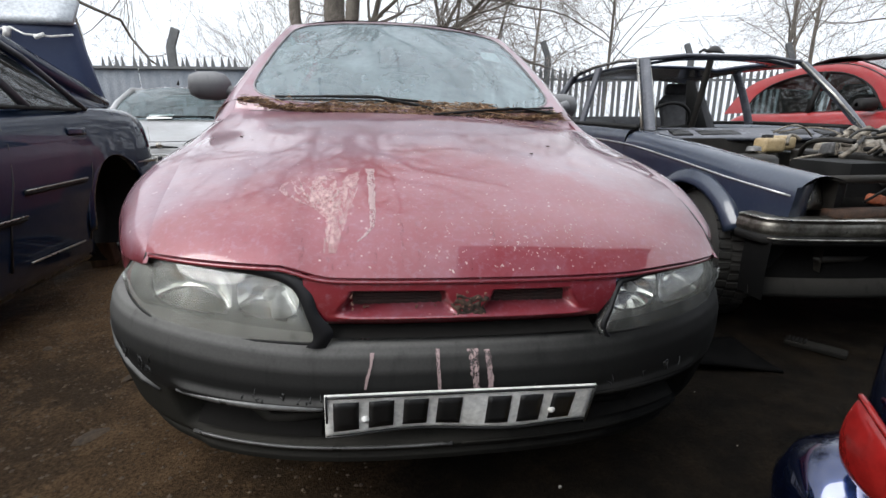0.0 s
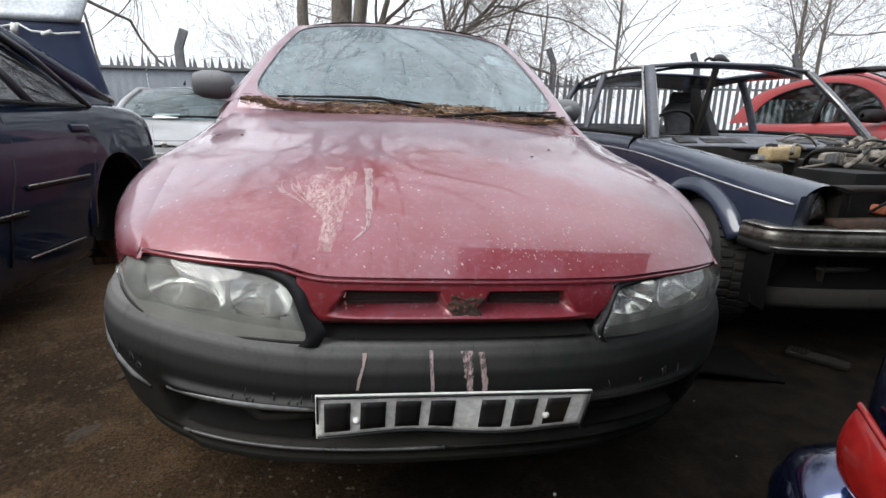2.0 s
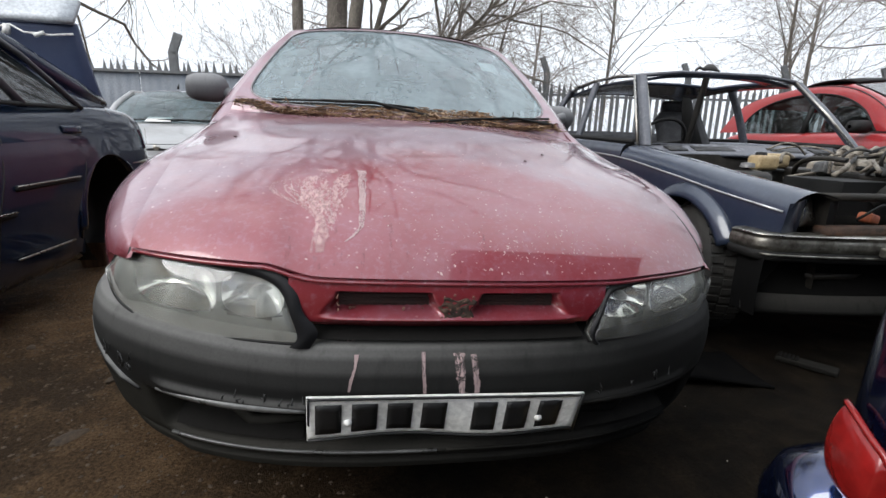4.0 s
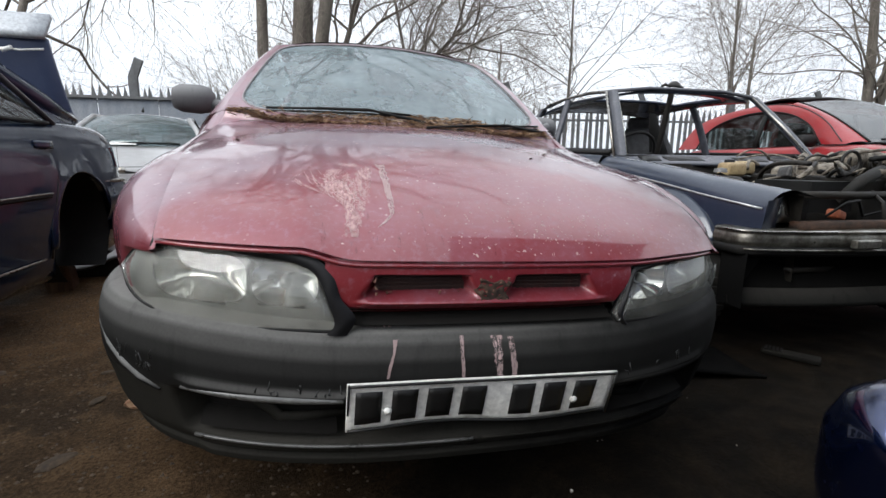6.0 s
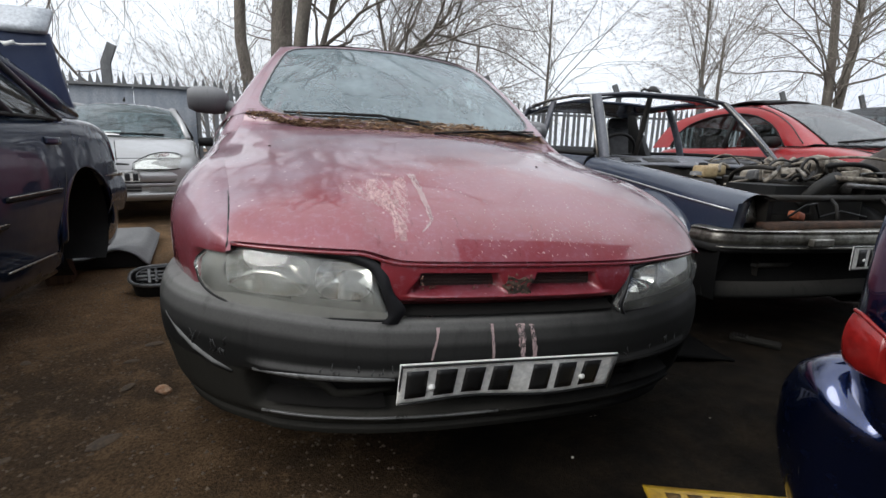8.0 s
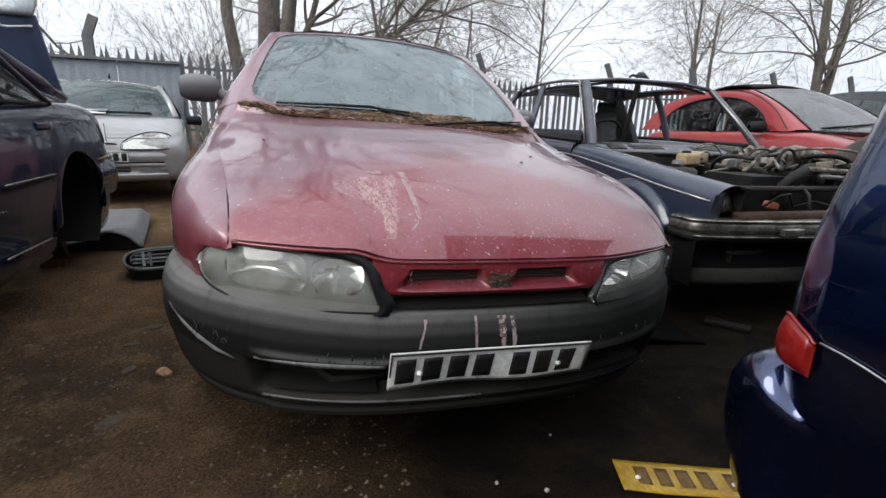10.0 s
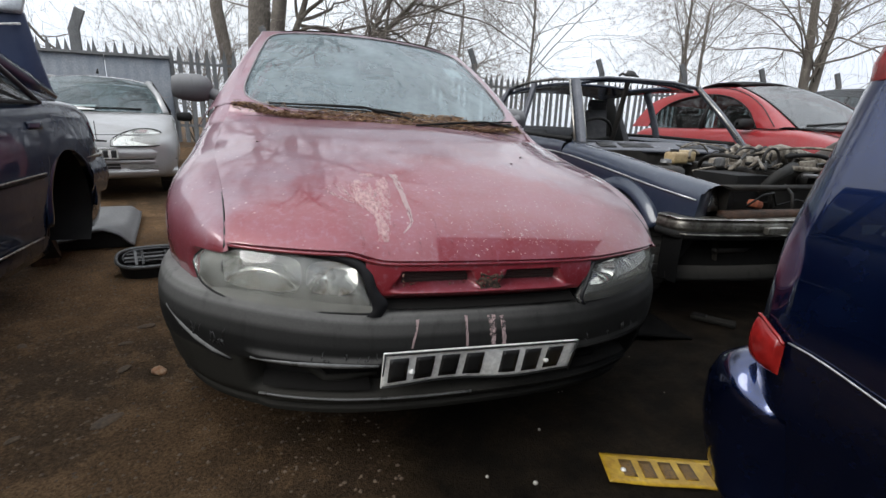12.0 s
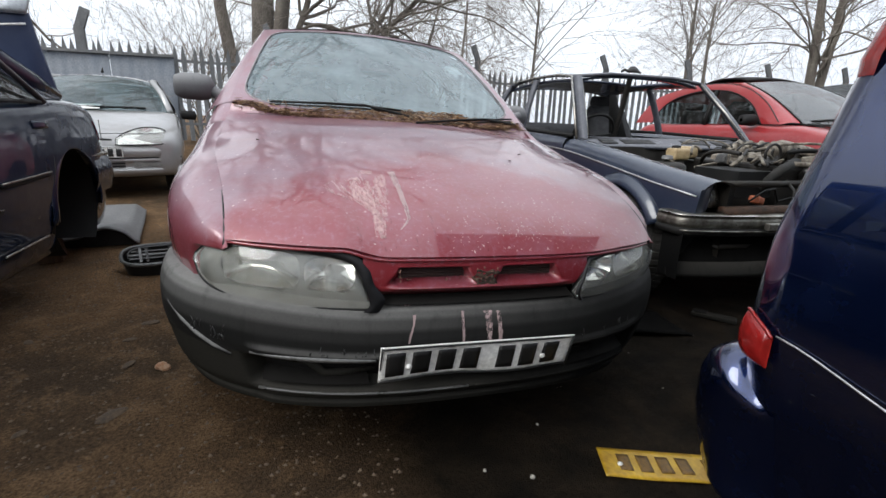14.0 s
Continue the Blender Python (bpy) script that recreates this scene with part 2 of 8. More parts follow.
def plastic(name, dark, dusty, rough, spec=0.25, side_shade=None, lit_side=None):
    """Weathered unpainted plastic: dark, and greyed where it faces up, by dust and by top light painted in."""
    m, n, l, b = material(name)
    big = noise_node(n, l, 5.0, 6.0, 0.65)
    fine = noise_node(n, l, 190.0, 3.0, 0.6)
    run = noise_node(n, l, 30.0, 4.0, 0.6, "Object", (1.0, 1.0, 0.15))
    geo = n.new("ShaderNodeNewGeometry")
    sep = n.new("ShaderNodeSeparateXYZ")
    l.new(geo.outputs["Normal"], sep.inputs[0])
    # Up-facing sides go grey: settled dust, plus the bright top painted in.
    settle = ramp_node(n, l, sep.outputs["Z"], [(-0.05, 0.0), (0.75, 1.0)])
    k = mix_node(n, l, 1.0, settle.outputs[0], ramp_node(n, l, big.outputs["Fac"], [(0.25, 0.55), (0.75, 1.0)]).outputs[0], 'MULTIPLY')
    # Shade along x put into the colour: greyer left, darker right.
    if side_shade:
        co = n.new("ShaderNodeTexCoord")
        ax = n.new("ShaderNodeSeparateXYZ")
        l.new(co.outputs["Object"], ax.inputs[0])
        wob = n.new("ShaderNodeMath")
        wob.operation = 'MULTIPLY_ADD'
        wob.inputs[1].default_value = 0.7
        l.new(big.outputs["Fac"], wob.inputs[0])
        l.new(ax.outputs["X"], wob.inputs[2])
        k = mix_node(n, l, 1.0, k, ramp_node(n, l, wob.outputs[0], [(0.0, side_shade[0]), (0.75, side_shade[1])]).outputs[0], 'MULTIPLY')
    if side_shade and lit_side:
        c = mix_node(n, l, k, mix_node(n, l, ramp_node(n, l, wob.outputs[0], [(0.0, 0.0), (0.75, 1.0)]).outputs[0], lit_side, dark), dusty)
    else:
        c = mix_node(n, l, k, dark, dusty)
    c = mix_node(n, l, ramp_node(n, l, run.outputs["Fac"], [(0.55, 0.0), (0.85, 0.6)]).outputs[0], c, tuple(0.6 * q for q in dark))
    g = ramp_node(n, l, fine.outputs["Fac"], [(0.3, 0.92), (0.7, 1.06)])
    l.new(mix_node(n, l, 1.0, c, g.outputs[0], 'MULTIPLY'), b.inputs["Base Color"])
    b.inputs["Specular IOR Level"].default_value = spec
    l.new(ramp_node(n, l, big.outputs["Fac"], [(0.3, rough), (0.7, rough + 0.18)]).outputs[0], b.inputs["Roughness"])
    bump(n, l, b, fine.outputs["Fac"], 0.12, 0.001)
    return m


# The shade on the bumper's right end is painted in by the last pair.
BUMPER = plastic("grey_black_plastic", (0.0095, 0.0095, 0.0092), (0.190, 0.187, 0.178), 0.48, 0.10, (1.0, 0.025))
MIRRORGREY = plastic("sun_greyed_plastic", (0.10, 0.10, 0.105), (0.22, 0.22, 0.22), 0.55)
# Darker copy of the bumper plastic, with the low shade in its colour.
SHADEBLACK = plastic("shaded_black_plastic", (0.006, 0.006, 0.006), (0.036, 0.034, 0.030), 0.68, 0.03, (1.0, 0.03), (0.022, 0.021, 0.018))
SPOILER = plastic("dusty_spoiler_plastic", (0.015, 0.015, 0.014), (0.055, 0.052, 0.047), 0.65, 0.06)
MATT_BLACK = plastic("matt_black_coating", (0.006, 0.006, 0.006), (0.014, 0.013, 0.012), 0.7, 0.05)
SHINYPLASTIC = surface("worn_shiny_plastic", (0.075, 0.075, 0.072), (0.12, 0.12, 0.115), 30.0, (0.25, 0.4), 90.0, 0.1, 0.001)
TARNISH = surface("tarnished_chrome", (0.40, 0.39, 0.35), (0.085, 0.075, 0.060), 11.0, (0.25, 0.55), 70.0, 0.15, 0.001, metallic=0.9)
BLACK = surface("black_plastic", (0.007, 0.007, 0.007), (0.014, 0.0135, 0.013), 10.0, (0.5, 0.75), 150.0, 0.15, 0.001)
BLACK.node_tree.nodes["Principled BSDF"].inputs["Specular IOR Level"].default_value = 0.22
RUBBER = surface("tyre_rubber", (0.014, 0.014, 0.013), (0.03, 0.028, 0.025), 12.0, (0.75, 0.95), 120.0, 0.3, 0.001)
CHROME = surface("dull_chrome", (0.50, 0.49, 0.46), (0.28, 0.25, 0.21), 14.0, (0.18, 0.45), 90.0, 0.1, 0.001, metallic=1.0)
STEEL = surface("grey_steel", (0.22, 0.22, 0.22), (0.12, 0.115, 0.11), 9.0, (0.4, 0.7), 90.0, 0.2, 0.001, metallic=0.7)
RUST = surface("rusty_steel", (0.075, 0.035, 0.019), (0.024, 0.017, 0.013), 16.0, (0.7, 0.95), 120.0, 0.5, 0.002)
DARKRUST = surface("dark_flaking_rust", (0.075, 0.045, 0.030), (0.016, 0.012, 0.010), 70.0, (0.8, 1.0), 160.0, 0.6, 0.003)
GREASE = surface("greasy_metal", (0.008, 0.007, 0.006), (0.030, 0.026, 0.021), 14.0, (0.45, 0.8), 90.0, 0.4, 0.002, metallic=0.2)
ALLOY = surface("dirty_cast_alloy", (0.33, 0.295, 0.24), (0.075, 0.06, 0.046), 26.0, (0.5, 0.8), 120.0, 0.4, 0.002, metallic=0.35)
CREAM = surface("yellowed_plastic", (0.40, 0.31, 0.17), (0.26, 0.18, 0.09), 9.0, (0.4, 0.6), 80.0, 0.1)
CLOTH = surface("grey_seat_cloth", (0.022, 0.023, 0.026), (0.045, 0.046, 0.050), 20.0, (0.9, 1.0), 300.0, 0.3, 0.001)
FENCE = surface("weathered_galvanised_steel", (0.10, 0.105, 0.11), (0.17, 0.175, 0.18), 3.0, (0.55, 0.8), 40.0, 0.2, 0.002, metallic=0.1)
SHEET = surface("blue_grey_sheet_metal", (0.11, 0.13, 0.16), (0.165, 0.18, 0.20), 2.0, (0.5, 0.75), 30.0, 0.2, 0.002)
BARK = surface("grey_brown_bark", (0.12, 0.10, 0.085), (0.20, 0.18, 0.15), 5.0, (0.85, 1.0), 40.0, 0.8, 0.01, stretch=(1, 1, 0.3))
TWIG = surface("grey_brown_twig_bark", (0.22, 0.19, 0.165), (0.32, 0.285, 0.25), 5.0, (0.85, 1.0), 40.0, 0.2, 0.004)
WHITE = surface("white_plate_plastic", (0.82, 0.82, 0.79), (0.64, 0.63, 0.59), 10.0, (0.3, 0.5), 60.0, 0.1)
YELLOW = surface("yellow_plate_plastic", (0.50, 0.32, 0.022), (0.30, 0.17, 0.015), 14.0, (0.3, 0.5), 60.0, 0.1)
INK = surface("black_ink", (0.008, 0.008, 0.008), (0.014, 0.014, 0.014), 20.0, (0.4, 0.55), 80.0, 0.0)
LENS_RED = surface("red_lamp_plastic", (0.215, 0.010, 0.009), (0.165, 0.008, 0.007), 9.0, (0.08, 0.16), 60.0, 0.05)
SEAL = surface("greyed_window_seal", (0.16, 0.14, 0.145), (0.30, 0.27, 0.28), 40.0, (0.5, 0.8), 120.0, 0.1)
PANE = glass("car_window_glass", (0.70, 0.76, 0.75), 0.02)
PANE_DARK = glass("tinted_window_glass", (0.30, 0.34, 0.34), 0.02)
SCREEN = glass("dusty_windscreen_glass", (0.60, 0.70, 0.72), 0.02, 0.42, (0.29, 0.35, 0.37), 4.0, (0.6, 1.35))
REAR_HAZE = glass("dirty_rear_glass", (0.40, 0.48, 0.48), 0.05, 0.70, (0.42, 0.50, 0.51))
LENS = glass("cloudy_headlamp_lens", (0.96, 0.96, 0.93), 0.05, 0.17, (0.60, 0.61, 0.57), 26.0, (0.25, 2.0))
HAZE_PANE = glass("misted_window_glass", (0.40, 0.50, 0.50), 0.03, 0.12, (0.36, 0.46, 0.48))
RAINPANE = glass("rain_beaded_glass", (0.30, 0.34, 0.34), 0.05, 0.22, (0.40, 0.41, 0.42), 60.0, (0.2, 1.9))
PANE_BLACK = glass("dark_window_glass", (0.10, 0.12, 0.12), 0.02)
GREYLAMP = surface("dull_lamp_plastic", (0.30, 0.30, 0.28), (0.22, 0.22, 0.21), 12.0, (0.25, 0.45), 60.0, 0.1, 0.001, metallic=0.4)
REFLECTOR = surface("headlamp_reflector", (0.94, 0.94, 0.92), (0.85, 0.85, 0.82), 12.0, (0.05, 0.16), 60.0, 0.1, 0.001, metallic=0.95)


MESHBROWN = surface("dirty_brown_mesh", (0.030, 0.017, 0.015), (0.055, 0.026, 0.022), 40.0, (0.7, 0.9), 200.0, 0.3, 0.001)
FLAKE = surface("dried_dirt_flakes", (0.26, 0.13, 0.10), (0.13, 0.06, 0.045), 60.0, (0.8, 1.0), 200.0, 0.3, 0.001)
SEALBLACK = plastic("perished_rubber", (0.007, 0.007, 0.008), (0.030, 0.030, 0.032), 0.45, 0.2)
BEZEL = surface("grey_lamp_bezel", (0.090, 0.092, 0.084), (0.135, 0.135, 0.125), 14.0, (0.3, 0.5), 60.0, 0.1, 0.001, metallic=0.2)
FLUTE = glass("fluted_lamp_glass", (0.96, 0.96, 0.93), 0.12, 0.12, (0.56, 0.57, 0.53), 30.0, (0.3, 1.9))


FADEDINK = surface("worn_brown_ink", (0.085, 0.045, 0.012), (0.16, 0.09, 0.02), 60.0, (0.5, 0.7), 120.0, 0.0)


# ---- building helpers ----
def part(name, bm, mat, parent=None, label="", smooth=True):
    """Links a bmesh as one mesh object, under a thing or a part."""
    me = bpy.data.meshes.new(name)
    bm.normal_update()
    bm.to_mesh(me)
    bm.free()
    if smooth:
        me.polygons.foreach_set("use_smooth", [True] * len(me.polygons))
    if mat:
        me.materials.append(mat)
    ob = new(name, me)
    if parent:
        ob.parent = parent
    if label:
        ob["label"] = label
    return ob


def thing(name, label, category, at=(0, 0, 0), turn=0.0, group="", kind=""):
    ob = new(name)
    ob.matrix_world = pose(*at, 0, 0, turn)
    return tagged(ob, label, category, group, kind)


def solid(ob, thickness, offset=-1.0):
    m = ob.modifiers.new("thickness", 'SOLIDIFY')
    m.thickness, m.offset = thickness, offset
    return ob


def bevelled(ob, width, segments=2):
    m = ob.modifiers.new("edge", 'BEVEL')
    m.width, m.segments, m.limit_method, m.angle_limit = width, segments, 'ANGLE', radians(35)
    return ob


def grid(fn, nu, nv, keep=None):
    """A sheet fn(u, v) -> point, u and v from 0 to 1; keep(point) may leave faces out."""
    bm = bmesh.new()
    vs = [[bm.verts.new(fn(i / nu, j / nv)) for j in range(nv + 1)] for i in range(nu + 1)]
    for i in range(nu):
        for j in range(nv):
            q = (vs[i][j], vs[i + 1][j], vs[i + 1][j + 1], vs[i][j + 1])
            if keep and not keep((q[0].co + q[2].co) / 2):
                continue
            try:
                bm.faces.new(q)
            except ValueError:
                pass
    loose = [v for v in bm.verts if not v.link_faces]
    bmesh.ops.delete(bm, geom=loose, context='VERTS')
    return bm


def quad(a, b, c, d, nu=8, nv=8, bow=0.0):
    """A sheet between four corners (a-b along u, a-d along v), bowed along its normal."""
    a, b, c, d = map(Vector, (a, b, c, d))
    nrm = (b - a).cross(d - a).normalized()

    def fn(u, v):
        p = (a * (1 - u) + b * u) * (1 - v) + (d * (1 - u) + c * u) * v
        return p + nrm * bow * (1 - (2 * u - 1) ** 2) * (1 - (2 * v - 1) ** 2)
    return grid(fn, nu, nv)


def tube(points, radius, sides=8, bm=None, closed=False):
    """A round bar along points; radius is a number or one for each point."""
    bm = bm or bmesh.new()
    pts = [Vector(p) for p in points]
    rings = []
    n = len(pts)
    side = None
    for i, p in enumerate(pts):
        t = pts[min(i + 1, n - 1)] - pts[max(i - 1, 0)] if not closed else pts[(i + 1) % n] - pts[i - 1]
        t = t.normalized() if t.length > 1e-9 else Vector((0, 0, 1))
        if side is None:
            side = t.orthogonal().normalized()
        side = (side - t * side.dot(t)).normalized()
        up = t.cross(side)
        r = radius[i] if isinstance(radius, (list, tuple)) else radius
        rings.append([bm.verts.new(p + (side * math.cos(a) + up * math.sin(a)) * r) for a in (2 * math.pi * k / sides for k in range(sides))])
    for i in range(n if closed else n - 1):
        a, b = rings[i], rings[(i + 1) % n]
        for k in range(sides):
            bm.faces.new((a[k], a[(k + 1) % sides], b[(k + 1) % sides], b[k]))
    if not closed:
        bm.faces.new(rings[0][::-1])
        bm.faces.new(rings[-1])
    return bm


def box(sx, sy, sz, at=(0, 0, 0), bm=None, turn=(0, 0, 0)):
    bm = bm or bmesh.new()
    m = pose(*at, *turn) @ Matrix.Diagonal((sx, sy, sz, 1))
    bmesh.ops.create_cube(bm, size=1.0, matrix=m)
    return bm


def lathe(profile, sides=32, axis='X', at=(0, 0, 0), bm=None):
    """profile: (along the axis, radius) pairs."""
    bm = bm or bmesh.new()
    o = Vector(at)
    rings = []
    for h, r in profile:
        ring = []
        for k in range(sides):
            a = 2 * math.pi * k / sides
            c, s = r * math.cos(a), r * math.sin(a)
            ring.append(bm.verts.new(o + Vector((h, c, s) if axis == 'X' else (c, h, s) if axis == 'Y' else (c, s, h))))
        rings.append(ring)
    for a, b in zip(rings, rings[1:]):
        for k in range(sides):
            bm.faces.new((a[k], a[(k + 1) % sides], b[(k + 1) % sides], b[k]))
    return bm


def lerp(table, x):
    """Smooth reading of a table of (x, y) pairs."""
    if x <= table[0][0]:
        return table[0][1]
    for k in range(len(table) - 1):
        (x0, y0), (x1, y1) = table[k], table[k + 1]
        if x <= x1:
            m0 = (y1 - table[k - 1][1]) / (x1 - table[k - 1][0]) if k else (y1 - y0) / (x1 - x0)
            m1 = (table[k + 2][1] - y0) / (table[k + 2][0] - x0) if k + 2 < len(table) else (y1 - y0) / (x1 - x0)
            h = x1 - x0
            t = (x - x0) / h
            return ((2 * t ** 3 - 3 * t ** 2 + 1) * y0 + (t ** 3 - 2 * t ** 2 + t) * h * m0 + (-2 * t ** 3 + 3 * t ** 2) * y1 + (t ** 3 - t ** 2) * h * m1)
    return table[-1][1]


def smooth(a, b, x):
    t = max(0.0, min(1.0, (x - a) / (b - a)))
    return t * t * (3 - 2 * t)


def wheel(parent, x, y, r=0.29, width=0.18, outward=1, rim_mat=STEEL):
    """A wheel with tyre, tread blocks and a steel rim; outward is the sign of the side that shows."""
    w = width / 2
    tyre = part("tyre", lathe([(-w, r * 0.62), (-w, r * 0.86), (-w * 0.82, r * 0.965), (-w * 0.5, r), (w * 0.5, r), (w * 0.82, r * 0.965), (w, r * 0.86), (w, r * 0.62)], 40), RUBBER, parent)
    tyre.location = (x, y, r)
    bm = bmesh.new()
    for k in range(44):
        a = 2 * math.pi * k / 44
        for q in (-0.55, 0.0, 0.55):
            box(width * 0.24, r * 0.085, 0.012, (q * w, math.cos(a + q * 0.06) * (r + 0.002), math.sin(a + q * 0.06) * (r + 0.002)), bm, (math.degrees(a) + 90, 0, 0))
    part("tread", bm, RUBBER, tyre, smooth=False)
    o = outward
    rim = part("rim", lathe([(o * w * 0.95, r * 0.66), (o * w * 0.9, r * 0.62), (o * w * 0.45, r * 0.56), (o * w * 0.35, r * 0.40), (o * w * 0.6, r * 0.26), (o * w * 0.6, 0.001)], 32), rim_mat, tyre)
    return tyre


# ---- a plain car, for the ones that stand round about ----
def round_end(t, n=2.4):
    t = max(0.0, min(1.0, t))
    return (1 - (1 - t) ** n) ** (1 / n)


SECTION_X = [(0.0, 0.84), (0.08, 0.93), (0.2, 0.975), (0.33, 1.0), (0.45, 1.0), (0.58, 0.985), (0.66, 0.955), (0.72, 0.91), (0.78, 0.80), (0.9, 0.40), (1.0, 0.0)]
SECTION_Z = [(0.0, 0.0), (0.08, 0.06), (0.2, 0.25), (0.33, 0.48), (0.45, 0.66), (0.58, 0.83), (0.66, 0.925), (0.72, 0.968), (0.78, 0.985), (0.9, 0.998), (1.0, 1.0)]


def arch_liner(car, s, x_out, depth, yc, zc, r, low):
    """The black inside of a wheel arch: a half-round roof and an inner wall that ends at the sill."""
    a0 = math.asin(max(-0.9, min(0.9, (low - zc) / r)))

    def fn(u, v):
        a = a0 + (math.pi - 2 * a0) * u
        k = min(1.0, v * 2)
        q = 1.0 - max(0.0, v * 2 - 1)
        return Vector((s * (x_out - depth * k), yc + r * math.cos(a) * q, low + max(0.0, zc + r * math.sin(a) - low) * q))
    part("wheel_arch_liner", grid(fn, 24, 8), BLACK, car)


def car_body(car, d, mat, keep=None, nu=70, nv=44):
    """The lower shell: sections along y from the nose to the tail, open at the wheel arches."""
    L, W, zb = d["L"], d["W"], d["bottom"]
    holes = [(q[0], q[2] if len(q) > 2 else q[1] * 0.92, q[3] if len(q) > 2 else q[1] * 1.17) for q in d["arches"]]

    def half(y):
        return W * (d["nose_w"] + (1 - d["nose_w"]) * round_end(y / d["nose_l"])) * (d["tail_w"] + (1 - d["tail_w"]) * round_end((L - y) / d["tail_l"]))

    def fn(u, v):
        k = 1.0
        if u < 0.03:
            k, y = u / 0.03, 0.0
        elif u > 0.97:
            k, y = (1 - u) / 0.03, L
        else:
            y = L * (u - 0.03) / 0.94
        zt = lerp(d["top"], y)
        w = half(y)
        h = 1 - abs(2 * v - 1)
        x = w * lerp(SECTION_X, h) * (1 if v > 0.5 else -1)
        z = zb + (zt - zb) * lerp(SECTION_Z, h)
        mid = zb + (zt - zb) * 0.5
        y += (-1 if u < 0.5 else 1) * d.get("bulge", 0.05) * (1 - k * k)
        return Vector((x * k, y, mid + (z - mid) * k))

    def open_arch(p):
        for yc, zc, R in holes:
            if abs(p.x) > W * 0.55 and (p.y - yc) ** 2 + (p.z - zc) ** 2 < R ** 2:
                return False
        return keep(p) if keep else True
    bm = grid(fn, nu, nv, open_arch)
    for e in bm.edges:                       # draw the cut edge of each arch onto its circle
        if len(e.link_faces) == 1:
            for v in e.verts:
                for yc, zc, R in holes:
                    a, b = v.co.y - yc, v.co.z - zc
                    q = math.hypot(a, b)
                    if abs(v.co.x) > W * 0.55 and 0 < q < R * 1.28 and v.co.z > zb + 0.02:
                        v.co.y, v.co.z = yc + a * R / q, max(zb, zc + b * R / q)
    part("body", bm, mat, car)
    for yc, zc, R in holes:
        for s in (-1, 1):
            xs = half(yc) * 0.985
            def lip(u, v):
                a = radians(-8 + 196 * u)
                r = R * (0.985 + 0.11 * v)
                z = max(zb, zc + r * math.sin(a))
                return Vector((s * (xs + 0.014 - 0.012 * v * v - 0.05 * smooth(0.30, 0.0, (z - zb) / 0.9) - 0.03 * smooth(0.62, 0.85, z)), yc + r * math.cos(a), z))
            solid(part("wheel_arch_lip", grid(lip, 40, 4), d.get("arch_mat", mat), car), 0.012, 0.0)
            arch_liner(car, s, xs - 0.02, 0.30, yc, zc, R * 1.01, zb)
    return half


